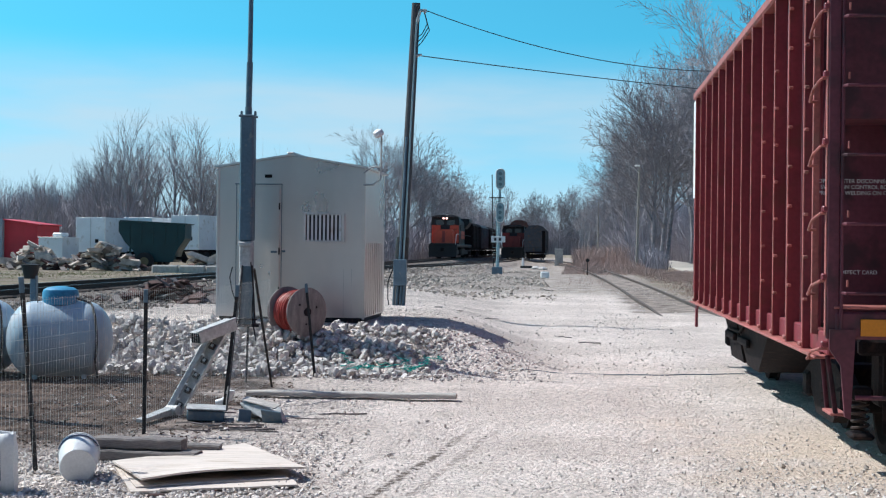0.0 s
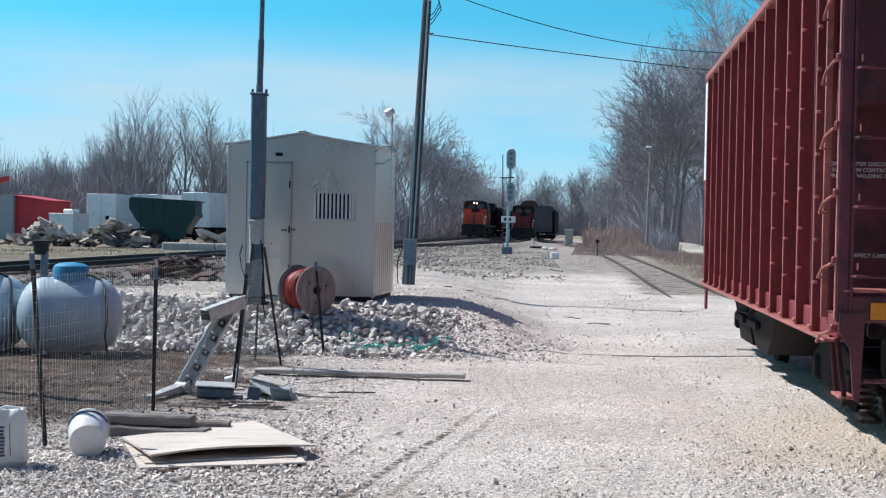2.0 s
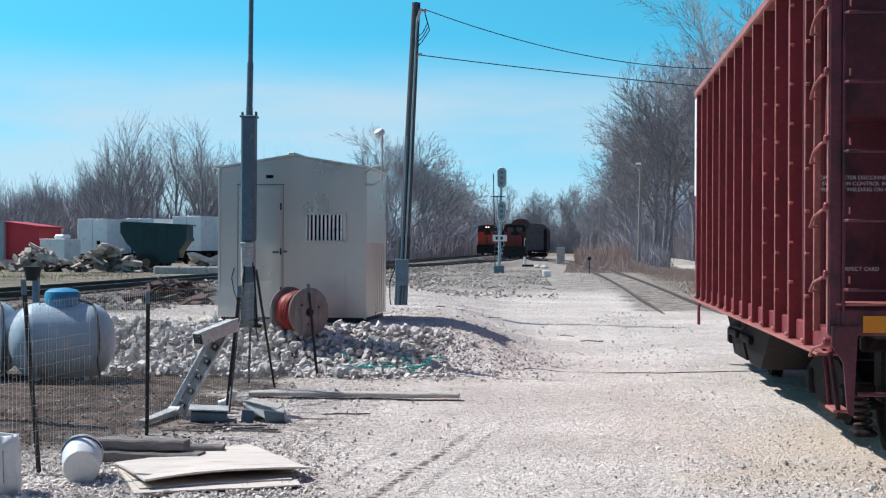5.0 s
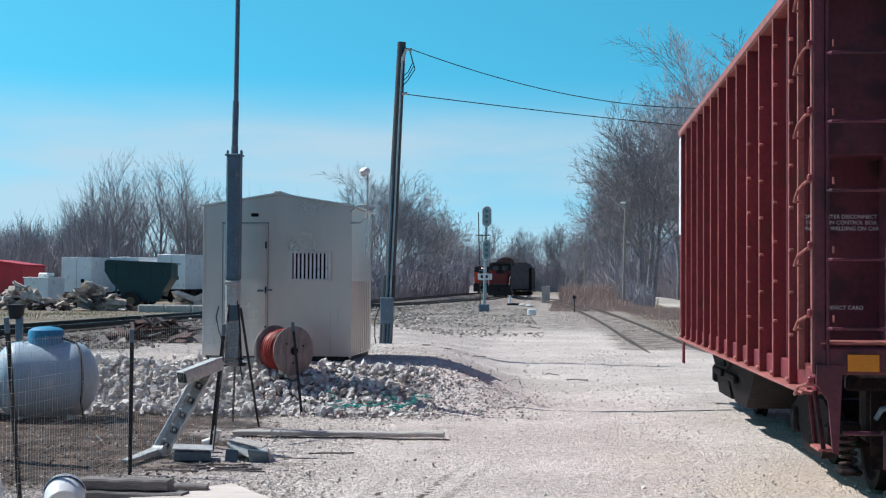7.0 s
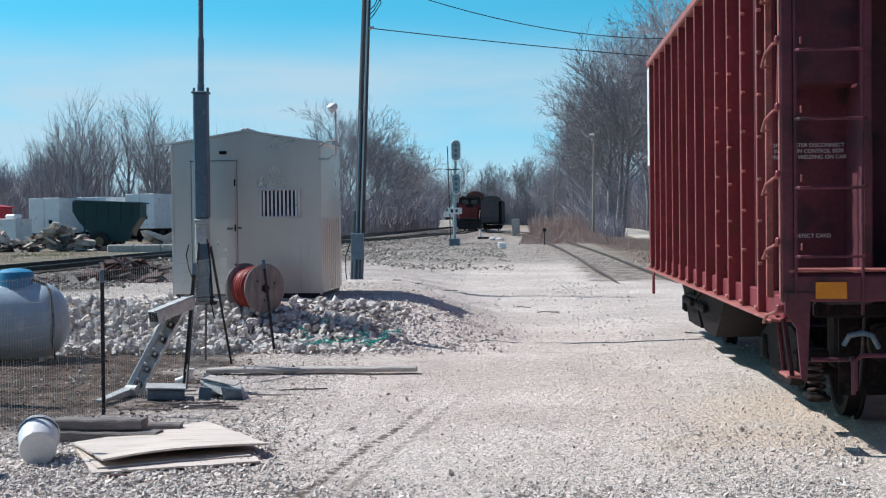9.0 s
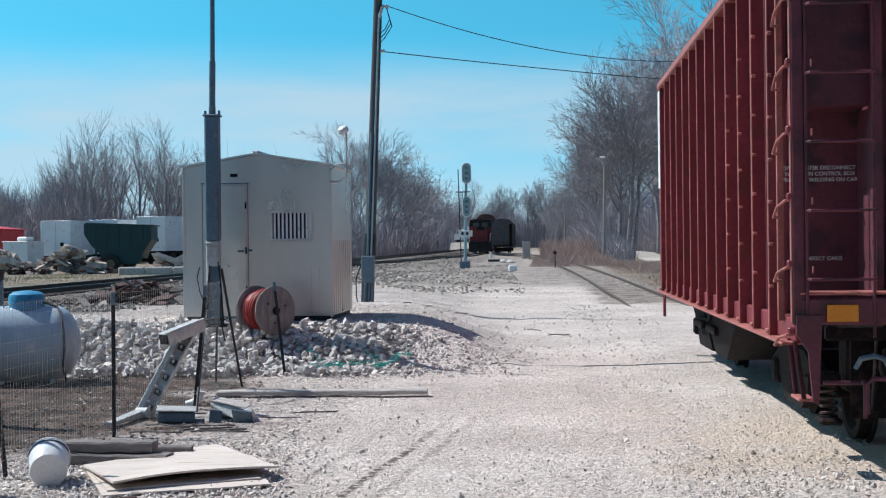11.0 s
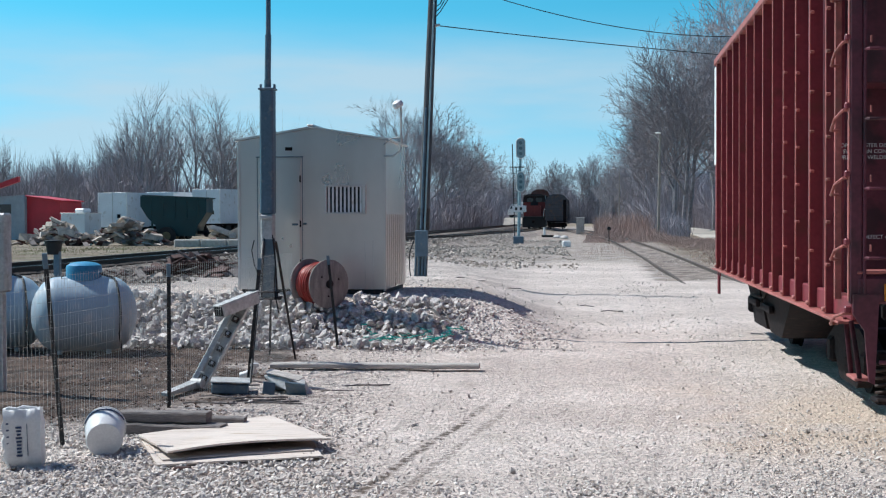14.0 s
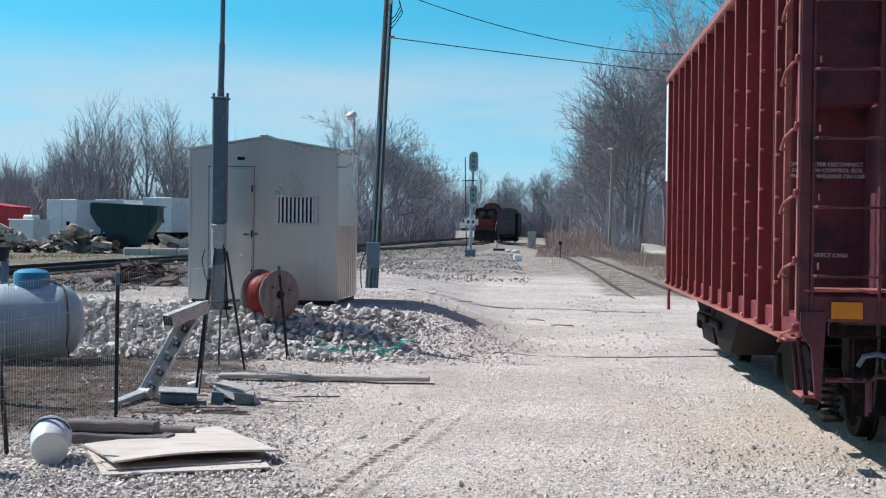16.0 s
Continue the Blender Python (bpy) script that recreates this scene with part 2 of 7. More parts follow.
M_GROUND = ground_material()
M_STONE = material("limestone", (0.62, 0.575, 0.54), 0.9, scale=5, vary=0.25, island=0.35, fine=40, bump=0.4, spec=0.2)
M_PEBBLE = material("gravel_stones", (0.65, 0.585, 0.535), 0.9, scale=5, vary=0.2, island=0.32, fine=40, bump=0.2, spec=0.2)
M_BALLAST = material("ballast_stones", (0.27, 0.235, 0.205), 0.9, scale=5, vary=0.2, island=0.5, fine=40, bump=0.2, spec=0.2)
M_RED = material("oxide_red_paint", (0.205, 0.034, 0.044), 0.5, scale=1.6, vary=0.18, tint=(0.15, 0.035, 0.032), spots=0.3, fine=25, bump=0.06)
# pale red for worn edges, and for the sunlit edge of the corner post
M_RED_EDGE = material("worn_sunlit_red_edge", (0.36, 0.115, 0.10), 0.6, scale=3, vary=0.25, tint=(0.25, 0.10, 0.08), spots=0.4, fine=30, bump=0.1)
# lighter copy of the red, with the upright's sunlight in its colour
M_RED_LIT = material("sunlit_red_upright", (0.50, 0.15, 0.12), 0.6, scale=2, vary=0.2, fine=25, bump=0.06)
M_YELLOW = material("amber_reflector", (0.60, 0.22, 0.015), 0.5, scale=3, vary=0.1, bump=0.02)
M_WHITE = material("white_paint", (0.75, 0.75, 0.74), 0.5, scale=3, vary=0.08, fine=30, bump=0.03, tint=(0.5, 0.46, 0.4), spots=0.15)
M_STEEL_DARK = material("grimy_steel", (0.017, 0.014, 0.015), 0.8, 0.1, scale=6, vary=0.4, tint=(0.034, 0.022, 0.020), spots=0.3, bump=0.2, spec=0.08)
M_RAIL_DUSTY = material("dusty_siding_rail", (0.105, 0.08, 0.07), 0.7, 0.2, scale=8, vary=0.3, bump=0.15)
M_WHEEL = material("rusty_wheel_steel", (0.022, 0.017, 0.016), 0.8, 0.1, scale=6, vary=0.3, bump=0.1, spec=0.1)
M_RAIL = material("rusty_rail", (0.07, 0.045, 0.038), 0.6, 0.5, scale=8, vary=0.3, bump=0.15)
M_RAILTOP = material("polished_rail_head", (0.30, 0.29, 0.29), 0.3, 0.9, scale=8, vary=0.15, bump=0.02)
M_TIE = material("creosoted_tie", (0.055, 0.042, 0.035), 0.9, scale=6, vary=0.4, random_obj=0.35, stretch=(1, 4, 4), bump=0.4)
M_ALU = material("dull_aluminium_sheet", (0.71, 0.67, 0.645), 0.30, 0.95, scale=0.9, vary=0.04, fine=5, bump=0.004, stretch=(0.9, 0.9, 0.5))
M_ALU_EDGE = material("aluminium_trim", (0.66, 0.63, 0.61), 0.42, 0.9, scale=4, vary=0.1, fine=30, bump=0.03)
M_DARK = material("dark_rubber", (0.018, 0.018, 0.019), 0.7, scale=8, vary=0.3, bump=0.1)
M_BLACKPIPE = material("black_painted_steel", (0.022, 0.022, 0.024), 0.55, 0.2, scale=10, vary=0.4, tint=(0.07, 0.045, 0.035), spots=0.3, bump=0.15)
M_GALV = material("galvanised_steel", (0.48, 0.48, 0.47), 0.6, 0.25, scale=7, vary=0.2, fine=35, bump=0.06, tint=(0.36, 0.35, 0.33), spots=0.3)
M_MAST = material("weathered_blue_grey_mast", (0.115, 0.165, 0.21), 0.5, 0.4, scale=4, vary=0.15, fine=30, bump=0.05, tint=(0.19, 0.21, 0.22), spots=0.12)
M_TANK = material("tank_white_enamel", (0.38, 0.465, 0.53), 0.33, scale=1.4, vary=0.06, fine=18, bump=0.02, tint=(0.55, 0.56, 0.56), spots=0.15)
M_DOME = material("blue_plastic_dome", (0.05, 0.25, 0.42), 0.45, scale=4, vary=0.2, fine=30, bump=0.05)
M_POLE = material("weathered_pole_wood", (0.080, 0.080, 0.086), 0.9, scale=5, vary=0.3, stretch=(6, 6, 0.5), fine=40, bump=0.4)
M_WOOD = material("grey_weathered_timber", (0.30, 0.27, 0.24), 0.9, scale=4, vary=0.3, stretch=(0.6, 6, 6), fine=30, bump=0.4)
M_WOOD_DARK = material("dark_old_timber", (0.20, 0.175, 0.165), 0.9, scale=4, vary=0.35, stretch=(0.6, 6, 6), fine=30, bump=0.4)
M_PLY = material("sun_bleached_plywood", (0.60, 0.52, 0.46), 0.85, scale=2, vary=0.10, stretch=(0.7, 5, 5), fine=25, bump=0.12, tint=(0.42, 0.33, 0.25), spots=0.2)
M_CONDUIT = material("orange_red_conduit", (0.36, 0.05, 0.04), 0.45, scale=8, vary=0.2, bump=0.05)
M_REEL = material("reel_wood", (0.24, 0.205, 0.195), 0.9, scale=4, vary=0.3, stretch=(4, 4, 1), bump=0.3)
M_PLASTIC_WHITE = material("white_plastic", (0.66, 0.66, 0.66), 0.45, scale=3, vary=0.10, bump=0.02)
M_BLUE = material("blue_printing", (0.03, 0.05, 0.12), 0.6, vary=0.1, bump=0)
M_TEAL = material("teal_twine", (0.03, 0.35, 0.30), 0.8, vary=0.2, bump=0.1)
M_ORANGE = material("orange_locomotive_paint", (0.62, 0.095, 0.05), 0.5, scale=1.2, vary=0.15, tint=(0.25, 0.06, 0.03), spots=0.2, bump=0.03)
M_LOCO_BLACK = material("black_locomotive_paint", (0.016, 0.017, 0.02), 0.55, scale=1.5, vary=0.3, bump=0.04)
M_LOCO_RED = material("dull_red_locomotive_paint", (0.26, 0.05, 0.042), 0.6, scale=1.2, vary=0.2, bump=0.03)
M_GLASS_DARK = material("dark_window_glass", (0.02, 0.024, 0.03), 0.1, scale=3, vary=0.1, bump=0, spec=0.6)
M_HEADLIGHT = material("lit_headlight", (0.9, 0.8, 0.7), 0.3, vary=0.02, bump=0, emit=(1.0, 0.50, 0.46, 2.4))
M_CAR_GREY = material("grey_hopper_paint", (0.075, 0.08, 0.092), 0.65, scale=1.2, vary=0.25, tint=(0.13, 0.09, 0.07), spots=0.3, bump=0.05)
M_CAR_BROWN = material("brown_boxcar_paint", (0.16, 0.06, 0.045), 0.65, scale=1.2, vary=0.25, tint=(0.13, 0.09, 0.07), spots=0.3, bump=0.05)
M_TRAILER = material("trailer_white_sheet", (0.68, 0.70, 0.72), 0.4, 0.15, scale=0.8, vary=0.07, bump=0.03, fine=10, tint=(0.5, 0.48, 0.45), spots=0.15)
M_GREEN = material("dark_green_farm_paint", (0.005, 0.038, 0.042), 0.45, scale=1, vary=0.2, bump=0.03)
M_BARN = material("red_barn_sheet", (0.50, 0.035, 0.05), 0.5, scale=1, vary=0.12, stretch=(1, 4, 1), bump=0.08)
M_GREYWALL = material("grey_wall_boards", (0.33, 0.37, 0.40), 0.8, scale=2, vary=0.1, bump=0.05)
# bark and twigs are paler and cooler, with distance haze in the colour
M_BARK = material("hazed_grey_bark", (0.31, 0.29, 0.31), 0.95, scale=4, vary=0.3, random_obj=0.25, bump=0.3)
M_TWIG = material("hazed_thicket_twigs", (0.40, 0.365, 0.39), 0.95, scale=0.3, vary=0.25, island=0.4, bump=0)
M_WEED = material("dry_weeds", (0.48, 0.345, 0.295), 0.95, scale=0.6, vary=0.25, island=0.4, bump=0)
M_GRASS = material("spring_grass", (0.19, 0.185, 0.085), 0.95, scale=0.6, vary=0.3, island=0.4, bump=0)
M_CONCRETE = material("pale_concrete", (0.42, 0.40, 0.37), 0.9, scale=5, vary=0.2, fine=40, bump=0.2)
M_SIGNAL = material("aluminium_signal_paint", (0.31, 0.41, 0.44), 0.5, 0.3, scale=5, vary=0.15, bump=0.05)
M_LENS = material("dark_signal_lens", (0.14, 0.21, 0.24), 0.2, vary=0.1, bump=0)
M_WIRE = material("overhead_wire", (0.03, 0.035, 0.04), 0.6, vary=0.1, bump=0)
M_SLATE = material("light_block_dark_grey", (0.10, 0.11, 0.125), 0.8, scale=0.6, vary=0.15, fine=8, bump=0.1)
M_ROAD = material("pale_lane_gravel", (0.50, 0.45, 0.39), 0.95, scale=0.8, vary=0.15, fine=12, bump=0.3)
M_PLANK = material("pale_weathered_plank", (0.50, 0.46, 0.42), 0.9, scale=4, vary=0.3, stretch=(0.6, 6, 6), fine=30, bump=0.4)
M_BRICK = material("brown_scrap_tie_plates", (0.10, 0.052, 0.045), 0.85, scale=5, vary=0.4, island=0.45, bump=0.3)
M_CLOD = material("brown_soil_clods", (0.165, 0.118, 0.095), 0.95, scale=5, vary=0.3, island=0.6, fine=40, bump=0.2, spec=0.1)
# darker copy of the red paint: the near end's shade is in the colour
M_RED_SHADED = material("shaded_maroon_paint", (0.115, 0.027, 0.042), 0.6, scale=1.4, vary=0.25, tint=(0.05, 0.018, 0.024), spots=0.45, fine=25, bump=0.05)
M_RIM = material("dusty_ochre_rim", (0.20, 0.17, 0.09), 0.7, scale=3, vary=0.2, bump=0.05)
M_RUBBLE = material("broken_concrete", (0.50, 0.43, 0.37), 0.9, scale=3, vary=0.3, island=0.45, bump=0.3)


# ---- mesh building ----
class Geo:
    """Gathers faces of one mesh."""

    def __init__(self):
        self.v, self.f = [], []

    def add(self, verts, faces, m=None):
        o = len(self.v)
        self.v += [tuple(m @ Vector(p)) if m else tuple(p) for p in verts]
        self.f += [tuple(o + i for i in f) for f in faces]
        return self

    def box(self, c, s, m=None, chamfer=0.0):
        """A box of size s round c, its edges chamfered."""
        hx, hy, hz = s[0] / 2, s[1] / 2, s[2] / 2
        k = min(chamfer, hx * 0.9, hy * 0.9, hz * 0.9)
        if k <= 0:
            vs = [(c[0] + a * hx, c[1] + b * hy, c[2] + d * hz) for a in (-1, 1) for b in (-1, 1) for d in (-1, 1)]
            return self.add(vs, [(0, 1, 3, 2), (4, 6, 7, 5), (0, 4, 5, 1), (2, 3, 7, 6), (0, 2, 6, 4), (1, 5, 7, 3)], m)
        vs, idx = [], {}
        for a in (-1, 1):
            for b in (-1, 1):
                for d in (-1, 1):
                    for ax in range(3):
                        q = [a * (hx - k), b * (hy - k), d * (hz - k)]
                        q[ax] = (a * hx, b * hy, d * hz)[ax]
                        idx[a, b, d, ax] = len(vs)
                        vs.append((c[0] + q[0], c[1] + q[1], c[2] + q[2]))
        fs = []
        for s_ in (-1, 1):
            fs.append([idx[s_, b, d, 0] for b, d in ((-1, -1), (1, -1), (1, 1), (-1, 1))][::s_])
            fs.append([idx[a, s_, d, 1] for a, d in ((-1, -1), (-1, 1), (1, 1), (1, -1))][::s_])
            fs.append([idx[a, b, s_, 2] for a, b in ((-1, -1), (1, -1), (1, 1), (-1, 1))][::s_])
        for p in (-1, 1):
            for q in (-1, 1):
                w = p * q
                fs.append([idx[-1, p, q, 1], idx[1, p, q, 1], idx[1, p, q, 2], idx[-1, p, q, 2]][::w])
                fs.append([idx[p, -1, q, 2], idx[p, 1, q, 2], idx[p, 1, q, 0], idx[p, -1, q, 0]][::w])
                fs.append([idx[p, q, -1, 0], idx[p, q, 1, 0], idx[p, q, 1, 1], idx[p, q, -1, 1]][::w])
        for a in (-1, 1):
            for b in (-1, 1):
                for d in (-1, 1):
                    fs.append([idx[a, b, d, 0], idx[a, b, d, 1], idx[a, b, d, 2]][::a * b * d])
        return self.add(vs, fs, m)

    def tube(self, p, q, r, r2=None, n=10, caps=True, m=None):
        """A tapered round bar from p to q."""
        p, q = Vector(p), Vector(q)
        r2 = r if r2 is None else r2
        w = (q - p).normalized()
        u = w.orthogonal().normalized()
        t = w.cross(u)
        vs = [c + (u * math.cos(a) + t * math.sin(a)) * k for c, k in ((p, r), (q, r2))
              for a in (2 * math.pi * i / n for i in range(n))]
        fs = [(i, (i + 1) % n, n + (i + 1) % n, n + i) for i in range(n)]
        if caps:
            fs += [tuple(range(n))[::-1], tuple(range(n, 2 * n))]
        return self.add(vs, fs, m)

    def path(self, pts, r, n=8, m=None):
        """A bent round bar through the points."""
        pts = [Vector(p) for p in pts]
        u = None
        vs = []
        for i, p in enumerate(pts):
            w = (pts[min(i + 1, len(pts) - 1)] - pts[max(i - 1, 0)]).normalized()
            u = w.orthogonal().normalized() if u is None else (u - w * u.dot(w)).normalized()
            t = w.cross(u)
            vs += [p + (u * math.cos(a) + t * math.sin(a)) * r for a in (2 * math.pi * k / n for k in range(n))]
        fs = [(i * n + k, i * n + (k + 1) % n, (i + 1) * n + (k + 1) % n, (i + 1) * n + k)
              for i in range(len(pts) - 1) for k in range(n)]
        fs += [tuple(range(n))[::-1], tuple(range(len(vs) - n, len(vs)))]
        return self.add(vs, fs, m)

    def lathe(self, prof, n=24, m=None):
        """Radius and height pairs turned round z."""
        vs = [(r * math.cos(a), r * math.sin(a), z) for r, z in prof for a in (2 * math.pi * k / n for k in range(n))]
        fs = [(i * n + k, i * n + (k + 1) % n, (i + 1) * n + (k + 1) % n, (i + 1) * n + k)
              for i in range(len(prof) - 1) for k in range(n)]
        fs += [tuple(range(n))[::-1], tuple(range(len(vs) - n, len(vs)))]
        return self.add(vs, fs, m)

    def prism(self, outline, depth, m=None):
        """A flat outline in x and z, given depth along y from 0."""
        n = len(outline)
        vs = [(x, 0, z) for x, z in outline] + [(x, depth, z) for x, z in outline]
        fs = [tuple(range(n)), tuple(range(n, 2 * n))[::-1]]
        fs += [(i, n + i, n + (i + 1) % n, (i + 1) % n) for i in range(n)]
        return self.add(vs, fs, m)

    def mesh(self, name, mat, smooth=False):
        me = bpy.data.meshes.new(name)
        me.from_pydata(self.v, [], self.f)
        me.materials.append(mat)
        if smooth:
            me.polygons.foreach_set("use_smooth", [True] * len(me.polygons))
            me.set_sharp_from_angle(angle=radians(38))
        me.update()
        return me


def part(name, geo, mat, parent=None, label="", smooth=False):
    ob = new(name, geo.mesh(name, mat, smooth))
    ob.parent = parent
    return tagged(ob, label)


def thing(name, m, label, category, group="", kind=""):
    ob = new(name)
    ob.empty_display_size = 0.1
    ob.matrix_world = m
    return tagged(ob, label, category, group, kind)


def smooth(a, b, v):
    t = min(1.0, max(0.0, (v - a) / (b - a)))
    return t * t * (3 - 2 * t)


def second_x(y):
    """Centre of the track that leaves the main line by a turnout."""
    return -13.8 + 5.55 * smooth(44, 112, y)


def terrain(x, y):
    """Height of the ground: a flat yard, the hut's raised pad and the bank of the main line."""
    edge = -0.92 - 0.12 * max(0.0, y - 21)
    wide = 2.0 + 0.04 * max(0.0, y - 21)
    up = smooth(edge + wide * 0.5, edge - wide * 0.5, x)
    front = smooth(18.5, 20.1, y) if x > -8.2 else smooth(18.5, 20.1, y) + (1 - smooth(18.5, 20.1, y)) * smooth(-8.2, -10.5, x)
    z = 0.58 * up * front
    z = z * (1 - smooth(26, 34, y) * (1 - smooth(-4.5, -9.5, x)) * 0.45)
    z *= 1 - 0.55 * smooth(34, 56, y)
    z -= 0.16 * smooth(-8.0, -11.0, x) * smooth(-17.5, -15.5, x) * (1 - smooth(34, 56, y))
    z = max(z, 0.47 * smooth(2.6, 1.5, abs(x + 13.8)))
    z = max(z, (0.47 - 0.27 * smooth(112, 165, y)) * smooth(2.8, 1.5, abs(x - second_x(y))) * smooth(40, 46, y))
    z -= (0.62 - 0.32 * smooth(34, 56, y)) * smooth(-16.2, -20.5, x)
    return z


def rest(x, y, dz=0.0):
    return (x, y, terrain(x, y) + dz)


# ---- ground and tracks ----
def ground():
    fx = list(np.arange(-12.0, 7.01, 0.17))
    fy = list(np.arange(5.0, 34.01, 0.17))
    xs = [-3000, -1500, -800, -400, -200, -120, -80, -60, -45, -35, -28, -23, -20, -18, -17, -16.4, -16, -15.6, -15.3, -14.6, -13.8, -13, -12.3] + fx + \
        [7.5, 8.2, 9, 10, 12, 15, 20, 30, 45, 70, 120, 250, 600, 1500, 3000]
    ys = [-3000, -1000, -300, -100, -40, -15, -5, 0, 2.5, 4] + fy + [35, 36, 37.5, 39, 41, 43, 46, 50, 54, 58, 63, 70, 78, 86, 95, 105, 118,
                                                            135, 160, 200, 260, 350, 500, 800, 1500, 3000]
    vs = []
    for y in ys:
        for x in xs:
            z = terrain(x, y)
            if -12 < x < 7 and 5 < y < 34:
                z += 0.022 * noise.noise((x * 0.9, y * 0.9, 0)) + 0.012 * noise.noise((x * 3.1, y * 3.1, 4))
                for rut in (-1.15 + 0.03 * (y - 10), 0.55 + 0.03 * (y - 10)):
                    z -= 0.018 * math.exp(-((x - rut) / 0.12) ** 2)
            vs.append((x, y, z))
    w = len(xs)
    fs = [(j * w + i, j * w + i + 1, (j + 1) * w + i + 1, (j + 1) * w + i) for j in range(len(ys) - 1) for i in range(w - 1)]
    g = Geo()
    g.v, g.f = vs, fs
    ob = part("ground", g, M_GROUND, smooth=True)
    tagged(ob, "pale limestone gravel yard with brown soil patches", "ground", kind="structure")


ground()
# plain dark unseen wall added behind the camera to cut sky light
tagged(part("wall_south", Geo().box((1, -6, 4), (34, 0.3, 8.4), chamfer=0.05), M_SLATE), "unseen plain dark wall added to cut sky light", "wall", kind="structure")
# the same, added beyond the standing car to darken its underside
tagged(part("wall_east", Geo().box((8.5, 27, 3.4), (0.3, 66, 7.2), chamfer=0.05), M_SLATE), "unseen plain dark wall added to shade under the car", "wall", kind="structure")


def stones(name, spots_, mat, label, flat=0.7):
    """Many broken stones in one mesh: spots_ gives x, y, z and size."""
    rng = random.Random(len(spots_))
    base = [(1, 0, 0), (-1, 0, 0), (0, 1, 0), (0, -1, 0), (0, 0, 1), (0, 0, -1)]
    cube = [(a, b, c) for a in (-1, 1) for b in (-1, 1) for c in (-1, 1)]
    cf = [(0, 1, 3, 2), (4, 6, 7, 5), (0, 4, 5, 1), (2, 3, 7, 6), (0, 2, 6, 4), (1, 5, 7, 3)]
    of = [(0, 2, 4), (2, 1, 4), (1, 3, 4), (3, 0, 4), (2, 0, 5), (1, 2, 5), (3, 1, 5), (0, 3, 5)]
    g = Geo()
    for x, y, z, s in spots_:
        e = Euler((rng.uniform(0, 6.3), rng.uniform(0, 6.3), rng.uniform(0, 6.3))).to_matrix()
        if s > 0.05:
            src, fs, k = cube, cf, 0.62
        else:
            src, fs, k = base, of, 1.0
        sc = (rng.uniform(0.8, 1.25), rng.uniform(0.55, 0.95), rng.uniform(0.45, 0.8))
        vs = []
        for p in src:
            q = Vector((p[0] * sc[0], p[1] * sc[1], p[2] * sc[2])) * k * rng.uniform(0.68, 1.12)
            q = e @ q
            vs.append((x + q.x * s, y + q.y * s, z + q.z * s * flat))
        g.add(vs, fs)
    ob = part(name, g, mat)
    return tagged(ob, label, "stones", kind="stuff")


def gravel():
    rng = random.Random(3)
    spots_ = []
    while len(spots_) < 22000:
        y = 8.0 + 16 * rng.random() ** 2.0
        x = rng.uniform(-0.38, 0.2) * (y + 1.5)
        if x > 4.6:
            continue
        near = smooth(13, 9, y)
        keep = 0.15 + 0.75 * near + 0.5 * smooth(0.1, 0.5, noise.noise((x * 0.5, y * 0.5, 7)))
        if x > -2.2:
            keep *= 1 - 0.85 * smooth(-2.2, -1.6, x) * smooth(8.4, 9.4, y) * (1 - 0.9 * smooth(0.5, 1.3, x))
        if x < -3.5 and 11.2 < y < 18.2:
            keep *= 0.15
        track = x + 1.42 - 0.11 * (y - 9.0)
        if min(abs(track), abs(track - 0.24)) < 0.07 and y < 14:
            keep *= 0.1
        if rng.random() > keep:
            continue
        s = rng.choice((0.009, 0.012, 0.015, 0.018, 0.023))
        if x > -1.1 and y > 9.0 and rng.random() < 0.6:
            s *= 0.6
        elif x < -1.3:
            s *= rng.uniform(1.0, 1.45)
        if rng.random() < 0.008:
            s = rng.uniform(0.028, 0.045)
        spots_.append((x, y, terrain(x, y) + s * 0.5, s))
    stones("gravel", spots_, M_PEBBLE, "loose pale gravel stones strewn over the yard")


gravel()


def ballast():
    rng = random.Random(5)
    spots_ = []
    for _ in range(7000):
        y = 24 + 60 * rng.random() ** 1.5
        x = min(-7.0, rng.uniform(-11.9, -7.6) + rng.gauss(0, 0.3))
        s = rng.uniform(0.03, 0.07)
        spots_.append((x, y, terrain(x, y) + s * 0.3, s))
    stones("ballast", spots_, M_BALLAST, "grey-brown crushed stone ballast along the main line")


ballast()


def bank_rubble():
    rng = random.Random(6)
    spots_ = []
    while len(spots_) < 8000:
        y = rng.uniform(44, 112)
        x = rng.uniform(second_x(y) - 1.0, -0.6 - (y - 50) * 0.035)
        if rng.random() > 0.35 + 1.2 * noise.noise((x * 0.4, y * 0.15, 5)) + 0.5 * smooth(3.5, 1.6, abs(x - second_x(y))) - 0.5 * smooth(54, 44, y):
            continue
        s = rng.choice((0.03, 0.04, 0.05, 0.07, 0.10)) * rng.uniform(0.8, 1.2)
        spots_.append((x, y, terrain(x, y) + s * 0.3, s))
    stones("bank_rubble", spots_, M_RUBBLE, "mixed pale and brown crushed stone on the track bank")


bank_rubble()


